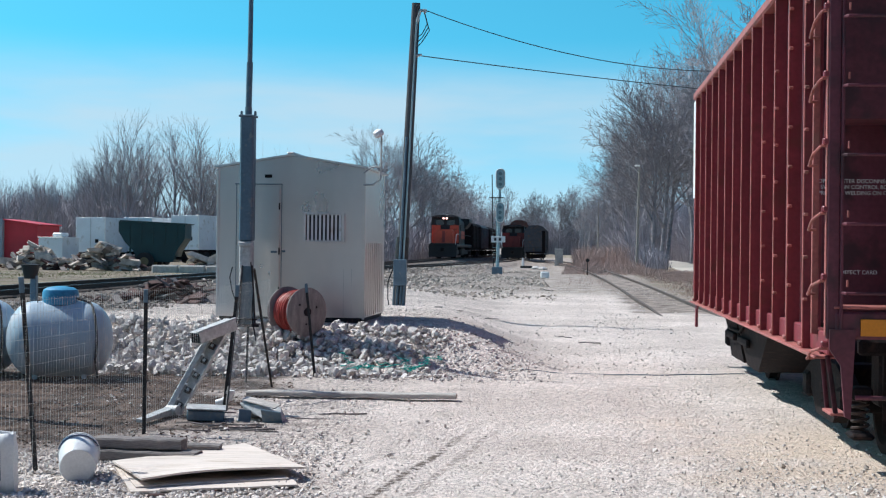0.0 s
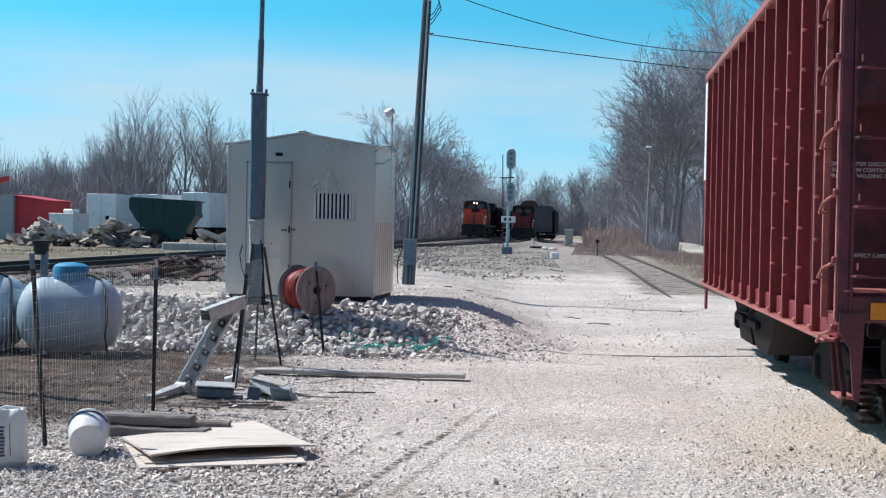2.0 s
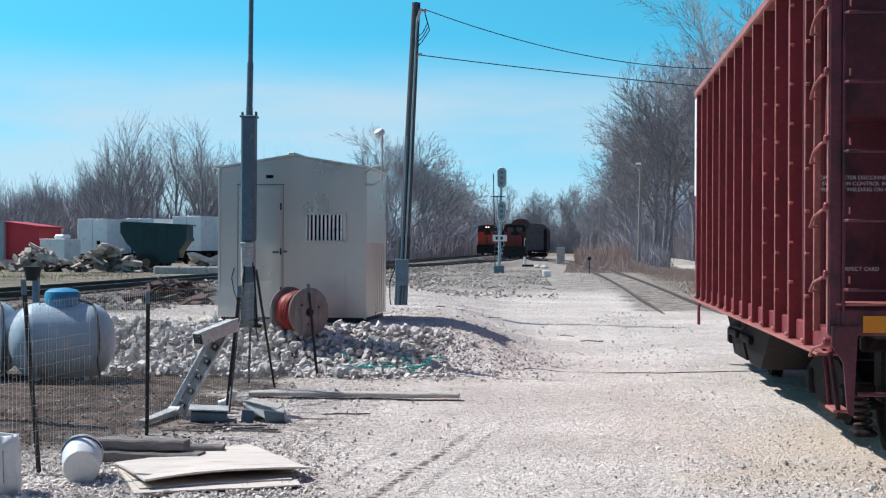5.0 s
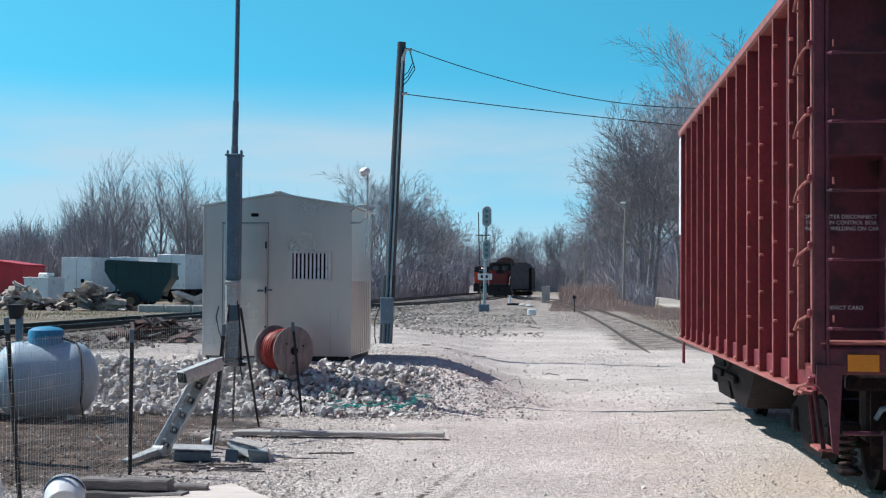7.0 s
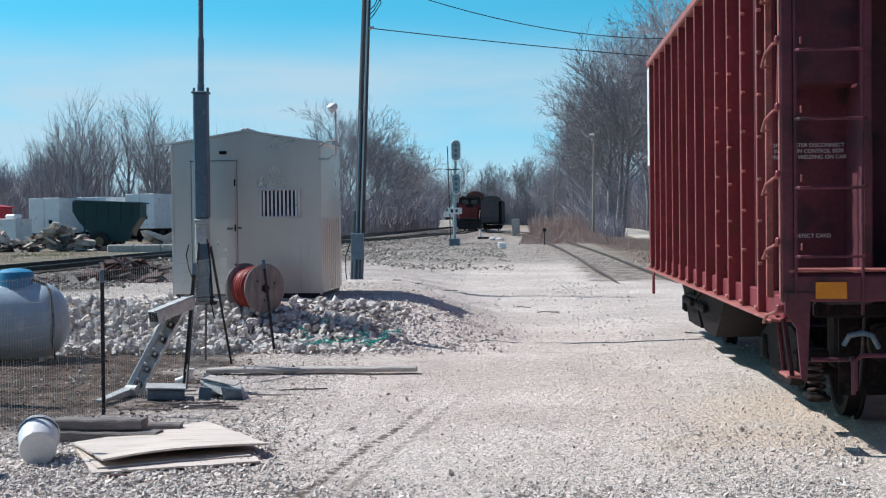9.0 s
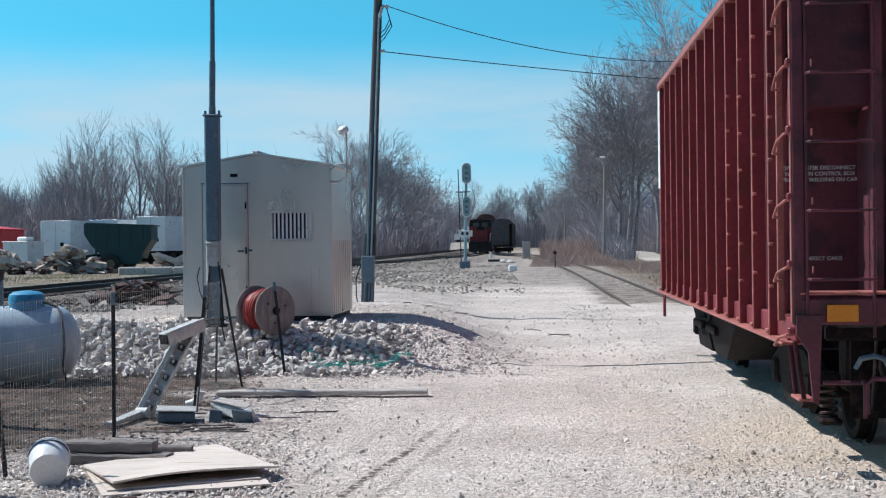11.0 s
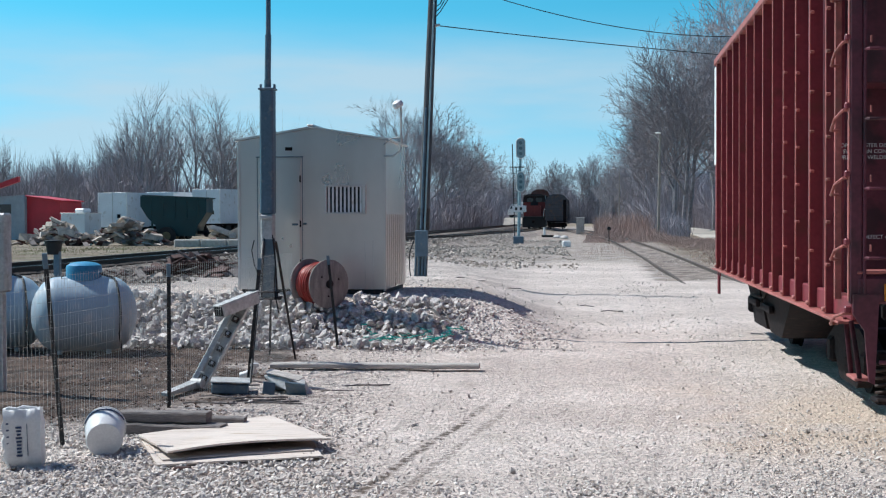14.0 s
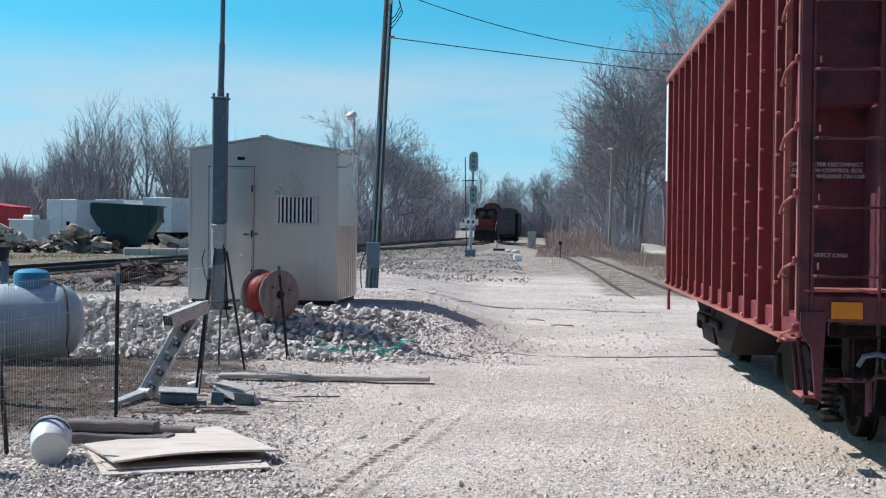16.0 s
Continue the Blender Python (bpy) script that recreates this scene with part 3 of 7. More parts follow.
def yard_stones():
    """Larger stones and lumps scattered farther out over the yard."""
    rng = random.Random(9)
    spots_ = []
    while len(spots_) < 4200:
        y = 20 + 45 * rng.random() ** 1.3
        x = rng.uniform(-0.17, 0.085) * y
        if rng.random() > 0.25 + 1.1 * max(0, noise.noise((x * 0.45, y * 0.22, 3))) + 0.5 * smooth(46, 54, y):
            continue
        s = rng.choice((0.012, 0.016, 0.02, 0.03)) * rng.uniform(0.8, 1.3)
        spots_.append((x, y, terrain(x, y) + s * 0.3, s))
    stones("yard_stones", spots_, M_PEBBLE, "scattered pale stones farther out in the yard")
    dark = []
    for _ in range(110):
        y = 10 + 42 * rng.random() ** 1.4
        x = rng.uniform(-0.13, 0.11) * y
        s = rng.uniform(0.008, 0.022)
        dark.append((x, y, terrain(x, y) + s * 0.3, s))
    stones("dark_clods", dark, M_BALLAST, "small dark clods and ballast stones on the gravel")


yard_stones()


def soil_clods():
    rng = random.Random(14)
    spots_ = []
    for _ in range(3200):
        y = rng.uniform(10.6, 18.4)
        x = rng.uniform(-0.42, -0.2) * y
        if x > -3.2:
            continue
        s = rng.choice((0.008, 0.012, 0.016, 0.024)) * rng.uniform(0.8, 1.4)
        spots_.append((x, y, terrain(x, y) + s * 0.25, s))
    stones("soil_clods", spots_, M_CLOD, "brown clods and chips littering the soil", 0.5)


soil_clods()


def slope_rubble():
    """Small broken stones spilled down the end of the hut's pad."""
    rng = random.Random(23)
    spots_ = []
    while len(spots_) < 1500:
        x, y = rng.gauss(-1.7, 0.6), rng.gauss(19.2, 0.6)
        if not (-3.0 < x < 0.1 and 17.8 < y < 20.6):
            continue
        s = rng.choice((0.012, 0.018, 0.025, 0.035)) * rng.uniform(0.8, 1.3)
        spots_.append((x, y, terrain(x, y) + s * 0.3, s))
    stones("slope_rubble", spots_, M_STONE, "small broken limestone spilled down the pad's end")


slope_rubble()


def rail_profile(g, pts, w=0.07, h=0.16):
    """A rail with foot, web and head along the points at head height."""
    prof = [(-0.07, -h), (0.07, -h), (0.07, -h + 0.02), (0.012, -h + 0.035), (0.012, -0.045), (0.036, -0.035), (0.036, 0), (-0.036, 0),
            (-0.036, -0.035), (-0.012, -0.045), (-0.012, -h + 0.035), (-0.07, -h + 0.02)]
    n = len(prof)
    vs, fs = [], []
    for i, p in enumerate(pts):
        a, b = pts[max(i - 1, 0)], pts[min(i + 1, len(pts) - 1)]
        d = Vector((b[0] - a[0], b[1] - a[1], 0)).normalized()
        s = Vector((d.y, -d.x, 0))
        vs += [(p[0] + s.x * u, p[1] + s.y * u, p[2] + v) for u, v in prof]
    for i in range(len(pts) - 1):
        fs += [(i * n + k, i * n + (k + 1) % n, (i + 1) * n + (k + 1) % n, (i + 1) * n + k) for k in range(n)]
    fs += [tuple(range(n)), tuple(range(len(vs) - n, len(vs)))[::-1]]
    g.add(vs, fs)


def track(name, line, label, y0, y1, tie_gap=0.55, head=None, drop=0.21, last_tie=None):
    """Two rails on ties; line(y) gives the centre's x and the height of the rail heads."""
    root = thing(name, pose(0, 0, 0), label, "railway track", kind="structure")
    ys = []
    y = y0
    while y < y1:
        ys.append(y)
        y += 2.0 if y < 120 else 12.0
    ys.append(y1)
    for side in (-0.753, 0.753):
        g = Geo()
        rail_profile(g, [(line(v)[0] + side, v, line(v)[1]) for v in ys])
        part("rail", g, head or M_RAIL, root)
        g = Geo()
        pts = [(line(v)[0] + side, v, line(v)[1] + 0.004) for v in ys]
        for a, b in zip(pts, pts[1:]):
            g.add([(a[0] - 0.022, a[1], a[2]), (a[0] + 0.022, a[1], a[2]), (b[0] + 0.022, b[1], b[2]), (b[0] - 0.022, b[1], b[2])], [(0, 1, 2, 3)])
        part("rail_head", g, head or M_RAILTOP, root, "rusty running surface" if head else "polished running surface")
    me = Geo().box((0, 0, 0), (2.6, 0.23, 0.18), chamfer=0.02).mesh("tie", M_TIE)
    rng = random.Random(int(y0))
    y, n = y0 + 0.3, 0
    while y < (last_tie or y1) and n < 140:
        ob = new("tie", me)
        ob.parent = root
        ob.matrix_local = pose(line(y)[0] + rng.uniform(-0.04, 0.04), y, line(y)[1] - drop + rng.uniform(-0.01, 0.01), 0, 0, rng.uniform(-1, 1))
        y += tie_gap
        n += 1
    return root


def main_line(y):
    return -13.8, 0.63


def siding(y):
    """The siding under the standing car: straight, then bending left towards the far switch."""
    bend = smooth(22, 48, y) * 0.6
    return 3.42 - bend - 0.00030 * max(0.0, y - 40) ** 2 * (1 if y < 150 else 1) if y < 150 else -0.81 - 0.066 * (y - 150), \
        -0.025 + 0.125 * smooth(35, 43, y) + 0.2 * smooth(60, 150, y)


def second_track(y):
    return second_x(y), 0.63 - 0.28 * smooth(112, 165, y)


track("main_track", main_line, "main line railway track with dark rusty rails", 14, 520)
track("siding_track", siding, "siding rails half buried in pale gravel", 6, 185, head=M_RAIL_DUSTY, drop=0.197, last_tie=62)
track("second_track", second_track, "turnout and second railway track with rusty rails", 46, 420)


# ---- the standing hopper car ----
def coil(g, c, r, h, turns, wire):
    pts = [(c[0] + r * math.cos(a), c[1] + r * math.sin(a), c[2] + h * a / (2 * math.pi * turns))
           for a in (i * math.pi / 6 for i in range(int(turns * 12) + 1))]
    g.path(pts, wire, 6)


def truck(root, y, x0=0.0):
    """A freight truck of two axles, centred on y in the car's space."""
    tr = new("truck")
    tr.parent = root
    tr.matrix_local = pose(x0, y, 0)
    for s in (-1, 1):
        g = Geo()
        x = s * 1.10
        g.prism([(-1.15, 0.52), (-1.15, 0.40), (-0.72, 0.40), (-0.42, 0.20), (0.42, 0.20), (0.72, 0.40), (1.15, 0.40), (1.15, 0.52),
                 (0.55, 0.72), (-0.55, 0.72)], 0.12, Matrix.Translation((x + 0.06, 0, 0)) @ pose(0, 0, 0, 0, 0, 90))
        for e in (-0.86, 0.86):
            g.box((x, e, 0.43), (0.20, 0.24, 0.24), chamfer=0.03)
        part("side_frame", g, M_STEEL_DARK, tr)
    part("bolster", Geo().box((0, 0, 0.58), (2.3, 0.34, 0.22), chamfer=0.04), M_STEEL_DARK, tr)
    for s in (-1, 1):
        g = Geo()
        for e in (-0.12, 0.12):
            coil(g, (s * 1.08, e, 0.24), 0.075, 0.26, 4, 0.018)
        part("spring", g, M_WHEEL, tr, "rusty coil springs", True)
    for e in (-0.86, 0.86):
        ws = new("wheelset")
        ws.parent = root
        ws.matrix_local = pose(x0, y + e, 0.42)
        prof = [(0.06, -0.10), (0.10, -0.05), (0.30, -0.02), (0.345, -0.075), (0.42, -0.075), (0.425, 0.03), (0.455, 0.04), (0.455, 0.06),
                (0.35, 0.065), (0.30, 0.03), (0.10, 0.05), (0.06, 0.08)]
        for s in (-1, 1):
            part("wheel", Geo().lathe(prof, 32, Matrix.Translation((s * 0.755, 0, 0)) @ pose(0, 0, 0, 0, -90 * s, 0)), M_WHEEL, ws, "", True)
        part("axle", Geo().tube((-1.05, 0, 0), (1.05, 0, 0), 0.08, n=14), M_STEEL_DARK, ws, "", True)
    return tr


def text_mesh(name, body, size, mat, parent, m, label=""):
    cu = bpy.data.curves.new(name, "FONT")
    cu.body, cu.size, cu.extrude = body, size, 0.001
    tmp = new(name, cu)
    dg = bpy.context.evaluated_depsgraph_get()
    me = bpy.data.meshes.new_from_object(tmp.evaluated_get(dg))
    bpy.data.objects.remove(tmp)
    me.materials.clear()
    me.materials.append(mat)
    ob = new(name, me)
    ob.parent = parent
    ob.matrix_local = m
    return tagged(ob, label)


def hopper_car():
    """Open hopper car, origin on the rail centre at its near end; x to the right, y along the siding."""
    W, L, Z0, Z1 = 1.63, 11.3, 1.07, 3.98
    root = thing("hopper_car", pose(3.42, 10.25, 0.015), "oxide-red ribbed steel hopper railcar standing on the siding", "railcar")
    # side sheets, slightly inside the ribs
    for s in (-1, 1):
        part("side_sheet", Geo().box((s * (W - 0.11), (L + 0.93) / 2, (Z0 + Z1) / 2), (0.02, L - 0.93, Z1 - Z0)), M_RED, root)
        part("side_sill", Geo().box((s * (W - 0.095), L / 2 + 0.1, Z0 - 0.05), (0.10, L - 0.2, 0.17), chamfer=0.012), M_RED, root)
        part("sill_flange", Geo().box((s * (W - 0.03), L / 2 + 0.1, Z0 - 0.145), (0.16, L - 0.2, 0.02), chamfer=0.004), M_RED_EDGE, root, "worn sill edge")
        part("top_chord", Geo().box((s * (W - 0.05), L / 2, Z1 + 0.03), (0.15, L, 0.11), chamfer=0.02), M_RED_EDGE, root, "worn top rail")
        n = 13
        for i in range(n):
            y = 0.98 + (L - 1.35) * i / (n - 1)
            g = Geo().box((s * (W - 0.04), y, (Z0 - 0.13 + Z1) / 2), (0.11, 0.018, Z1 - Z0 + 0.13), chamfer=0.003)
            rib = part("rib", g, M_RED, root)
            g = Geo().box((s * (W + 0.012), y + 0.006, (Z0 - 0.13 + Z1) / 2), (0.012, 0.034, Z1 - Z0 + 0.13), chamfer=0.003)
            part("rib_flange", g, M_RED_EDGE, rib, "rib edge worn pale")
            if s < 0:
                if i < 4:
                    for k in range(9 - i):
                        z = Z0 + 0.25 + k * 0.33 + (0.09 if i % 2 else 0)
                        part("bolt", Geo().box((-W + 0.0, y - 0.035, z), (0.035, 0.035, 0.026), chamfer=0.006), M_RED_EDGE, rib)
                part("sill_gusset", Geo().box((-W - 0.01, y + 0.05, Z0 - 0.10), (0.05, 0.10, 0.035), chamfer=0.008), M_RED_EDGE, root)
    # lading edge on top of the load
    g = Geo()
    rng = random.Random(8)
    for k in range(60):
        y = rng.uniform(1.5, L - 2.0)
        g.box((-W + rng.uniform(0.15, 0.4), y, Z1 + 0.05 + rng.uniform(0, 0.07)), (0.14, rng.uniform(0.1, 0.3), 0.10),
              pose(0, 0, 0), 0.03)
    part("load_edge", g, M_RUBBLE, root, "pale lumps of load above the rail")
    # far end: white panel and step
    part("white_panel", Geo().box((-W - 0.004, L - 0.18, 3.2), (0.02, 0.36, 1.45), chamfer=0.003), M_WHITE, root, "white marker panel at the far corner")
    part("end_post", Geo().box((-W + 0.06, L - 0.05, (Z0 + Z1) / 2), (0.12, 0.10, Z1 - Z0), chamfer=0.008), M_RED, root)
    part("end_post", Geo().box((W - 0.06, L - 0.05, (Z0 + Z1) / 2), (0.12, 0.10, Z1 - Z0), chamfer=0.008), M_RED, root)
    g = Geo().box((-W + 0.03, L - 0.30, Z0 - 0.19), (0.02, 0.42, 0.10)).box((-W + 0.03, L - 0.30, Z0 - 0.34), (0.035, 0.15, 0.34), chamfer=0.005)
    part("sill_step", g, M_RED, root)
    # near corner post with its folded faces
    part("corner_post", Geo().box((-W + 0.045, 0.035, (Z0 + Z1) / 2), (0.09, 0.07, Z1 - Z0), chamfer=0.008), M_RED_SHADED, root)
    # pale strip paints the sunlit left edge of the post
    part("post_edge", Geo().box((-W - 0.004, 0.03, (Z0 + Z1) / 2), (0.012, 0.045, Z1 - Z0 - 0.04), chamfer=0.004), M_RED_EDGE, root, "pale red post edge, sunlight in its colour")
    part("corner_post", Geo().box((W - 0.045, 0.035, (Z0 + Z1) / 2), (0.09, 0.07, Z1 - Z0), chamfer=0.008), M_RED_EDGE, root)
    part("pale_upright", Geo().box((-W + 0.06, 0.20, 3.35), (0.03, 0.17, 1.35), chamfer=0.008), M_RED_LIT, root, "upright plate in sunlit pink-red")
    part("side_upright", Geo().box((-W + 0.02, 0.63, (Z0 + Z1) / 2), (0.05, 0.035, Z1 - Z0), chamfer=0.004), M_RED_EDGE, root)
    g = Geo().path([(-W + 0.03, 0.12, 3.7), (-W + 0.03, 0.15, 3.3), (-W + 0.03, 0.30, 2.5)], 0.012, 6)
    part("brake_pipe", g, M_RED, root, "", True)
    # side grab irons
    for k in range(7):
        z = 0.96 + 0.482 * k
        g = Geo().path([(-W + 0.02, 0.03, z + 0.04), (-W - 0.04, 0.035, z + 0.04), (-W - 0.05, 0.08, z + 0.03), (-W - 0.05, 0.34, z),
                        (-W - 0.05, 0.46, z - 0.05), (-W - 0.045, 0.52, z - 0.07), (-W - 0.04, 0.58, z - 0.07), (-W + 0.02, 0.60, z - 0.07)], 0.011, 8)
        part("grab_iron", g, M_RED_EDGE, root, "bent steel grab iron", True)
        part("grab_bolt", Geo().box((-W - 0.01, 0.03, z + 0.07), (0.05, 0.05, 0.05), chamfer=0.01), M_RED, root)
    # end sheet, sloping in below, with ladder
    # end parts take the darkened red, which carries their shade
    part("end_sheet", Geo().box((-1.235, 0.93, 2.56), (0.55, 0.02, 2.85)), M_RED_SHADED, root, "maroon end sheet, darkened for shade")
    part("recess_sheet", Geo().box((0.28, 2.1, 2.56), (2.44, 0.02, 2.85)), M_RED_SHADED, root)
    # cheeks, roof and floor added to keep light out of the recess
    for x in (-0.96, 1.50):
        part("recess_cheek", Geo().box((x, 1.27, 2.56), (0.02, 1.68, 2.85)), M_RED_SHADED, root)
    part("recess_roof", Geo().box((0.0, 1.08, Z1 - 0.02), (2 * W - 0.26, 2.02, 0.03)), M_RED_SHADED, root)
    part("recess_floor", Geo().box((0.27, 1.2, 1.13), (2.42, 1.78, 0.03)), M_RED_SHADED, root)
    part("upper_apron", Geo().box((-1.245, 0.40, 3.31), (0.52, 0.02, 1.28), chamfer=0.004), M_RED_SHADED, root, "upper end plate, darkened for shade")
    part("apron_return", Geo().box((-1.245, 0.66, 2.68), (0.50, 0.50, 0.02)), M_RED_SHADED, root)
    part("end_top_rail", Geo().box((0, 0.05, Z1 + 0.03), (2 * W, 0.12, 0.11), chamfer=0.02), M_RED_SHADED, root)
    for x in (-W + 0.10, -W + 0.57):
        part("ladder_stile", Geo().box((x, -0.01, 2.45), (0.022, 0.03, 2.95), chamfer=0.005), M_RED_SHADED, root)
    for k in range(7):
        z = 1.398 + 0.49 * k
        part("ladder_rung", Geo().path([(-W + 0.10, -0.02, z), (-W + 0.12, -0.07, z), (-W + 0.57, -0.07, z), (-W + 0.60, -0.02, z)], 0.012, 8),
             M_RED_SHADED, root, "", True)
        part("rung_bracket", Geo().box((-W + 0.135, -0.045, z + 0.07), (0.013, 0.02, 0.05), chamfer=0.003), M_RED_EDGE, root)
    part("centre_post", Geo().box((-0.965, 0.32, 2.5), (0.07, 0.20, 2.9), chamfer=0.01), M_RED_SHADED, root)
    part("centre_post", Geo().box((0.80, 0.22, 2.5), (0.13, 0.20, 2.9), chamfer=0.01), M_RED_SHADED, root)
    # readable stencils on the end sheet
    up = pose(0, 0, 0, 90, 0, 0)
    for j, line in enumerate(("OPEN MASTER DISCONNECT", "SWITCH IN CONTROL BOX", "PRIOR TO WELDING ON CAR")):
        text_mesh("stencil", line, 0.043, M_WHITE, root, Matrix.Translation((-W + 0.085 + 0.02 * (j == 1), 0.917, 2.225 - j * 0.046)) @ up)
    text_mesh("stencil", "DEFECT CARD", 0.043, M_WHITE, root, Matrix.Translation((-W + 0.26, 0.917, 1.52)) @ up)
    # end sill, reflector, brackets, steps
    part("end_sill", Geo().box((0, 0.08, 1.17), (2 * W - 0.1, 0.18, 0.20), chamfer=0.02), M_RED_SHADED, root)
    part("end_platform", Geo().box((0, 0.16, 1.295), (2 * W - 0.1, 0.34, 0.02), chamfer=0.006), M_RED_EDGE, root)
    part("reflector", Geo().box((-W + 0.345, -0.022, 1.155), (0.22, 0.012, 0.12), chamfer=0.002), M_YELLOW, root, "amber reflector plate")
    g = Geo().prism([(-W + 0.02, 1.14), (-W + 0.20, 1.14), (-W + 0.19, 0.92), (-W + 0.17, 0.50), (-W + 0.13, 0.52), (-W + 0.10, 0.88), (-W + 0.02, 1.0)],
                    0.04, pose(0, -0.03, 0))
    part("step_plate", g, M_RED_SHADED, root)
    g = Geo()
    for x in (-W + 0.02, -W + 0.02):
        g.path([(x, 0.06, 0.95), (x + 0.03, 0.05, 0.75), (x + 0.06, 0.04, 0.52), (x + 0.06, 0.38, 0.52), (x + 0.02, 0.40, 0.95)], 0.018, 8)
    part("stirrup_step", g, M_RED_SHADED, root, "bent sill step", True)
    part("step_tread", Geo().box((-W + 0.10, 0.20, 0.53), (0.12, 0.34, 0.022), chamfer=0.005), M_RED_EDGE, root)
    part("hand_grip", Geo().path([(-W + 0.20, -0.03, 0.66), (-W + 0.46, -0.04, 0.66), (-W + 0.47, -0.12, 0.68), (-W + 0.47, -0.14, 0.60), (-W + 0.47, -0.14, 0.42)], 0.016, 8),
         M_RED_SHADED, root, "", True)
    part("uncoupling_lever", Geo().path([(-W + 0.48, -0.16, 0.45), (-W + 0.48, -0.16, 0.66), (-W + 0.52, -0.16, 0.70), (-W + 0.95, -0.16, 0.70), (-W + 1.30, -0.2, 0.66),
                                          (-0.2, -0.3, 0.74)], 0.017, 8), M_RED_SHADED, root, "bent uncoupling lever", True)
    part("air_pipe", Geo().path([(-W + 0.44, 0.02, 0.76), (-W + 0.47, -0.02, 0.83), (-W + 0.56, -0.03, 0.85), (-W + 0.63, -0.03, 0.83), (-W + 0.68, 0.0, 0.74)], 0.020, 8),
         M_MAST, root, "bent steel pipe", True)
    # brake rigging and hoses hung under the end sill
    part("brake_beam", Geo().box((-0.35, 0.55, 0.98), (1.9, 0.10, 0.12), chamfer=0.02), M_STEEL_DARK, root)
    part("brake_cylinder", Geo().tube((-0.75, 0.45, 0.72), (-0.75, 1.15, 0.72), 0.15, n=18), M_STEEL_DARK, root, "", True)
    part("slack_lever", Geo().box((-0.95, 0.62, 0.62), (0.05, 0.06, 0.62), pose(0, 0, 0, 0, 4, 0), 0.01), M_STEEL_DARK, root)
    # dark plate added to stand for the deep shade under the end
    part("end_skirt", Geo().box((-0.20, 0.75, 0.62), (1.75, 0.02, 0.62), chamfer=0.004), M_STEEL_DARK, root, "added dark plate, shade under the end")
    part("air_hose", Geo().path([(-0.45, -0.02, 0.80), (-0.47, -0.14, 0.74), (-0.49, -0.22, 0.58), (-0.46, -0.26, 0.42), (-0.38, -0.30, 0.36)], 0.026, 8), M_DARK, root, "black rubber air hose", True)
    part("coupler", Geo().box((0, -0.35, 0.86), (0.26, 0.6, 0.26), chamfer=0.05).box((0.05, -0.62, 0.86), (0.36, 0.26, 0.30), chamfer=0.06), M_STEEL_DARK, root)
    part("centre_sill", Geo().box((0, L / 2, 0.95), (0.36, L - 0.2, 0.30), chamfer=0.02), M_STEEL_DARK, root)
    # sloping hopper bottoms and chutes
    for t0, t1, b0, b1 in ((3.9, 7.45, 6.25, 7.25), (7.5, 8.95, 7.6, 8.6)):
        g = Geo()
        top, bot, c = 1.05, 0.30, (b0 + b1) / 2
        g.add([(-1.46, t0, top), (1.46, t0, top), (1.46, t1, top), (-1.46, t1, top),
               (-1.30, b0, bot), (1.30, b0, bot), (1.30, b1, bot), (-1.30, b1, bot)],
              [(0, 1, 5, 4), (1, 2, 6, 5), (2, 3, 7, 6), (3, 0, 4, 7), (4, 5, 6, 7), (3, 2, 1, 0)])
        part("hopper_chute", g, M_STEEL_DARK, root, "grimy discharge chute")
        part("gate_arm", Geo().box((-1.41, c, 0.62), (0.05, 0.9, 0.09), pose(0, 0, 0), 0.01), M_STEEL_DARK, root)
    part("brake_lever", Geo().path([(-1.45, 6.2, 0.9), (-1.42, 7.0, 0.72), (-1.42, 8.1, 0.70)], 0.02, 6), M_WHEEL, root)
    g = Geo()
    coil(g, (-1.20, 0.95, 0.30), 0.062, 0.25, 4.5, 0.013)
    part("buffer_spring", g, M_RAIL, root, "rusty coil spring", True)
    part("spring_seat", Geo().box((-1.20, 0.95, 0.60), (0.16, 0.2, 0.10), chamfer=0.02), M_STEEL_DARK, root)
    part("spring_seat", Geo().box((-1.20, 0.95, 0.27), (0.18, 0.26, 0.05), chamfer=0.02), M_STEEL_DARK, root)
    part("hanger", Geo().box((-1.05, 1.0, 0.75), (0.06, 0.3, 0.5), chamfer=0.02), M_STEEL_DARK, root)
    truck(root, 2.75)
    truck(root, L - 1.45)
    return root


hopper_car()


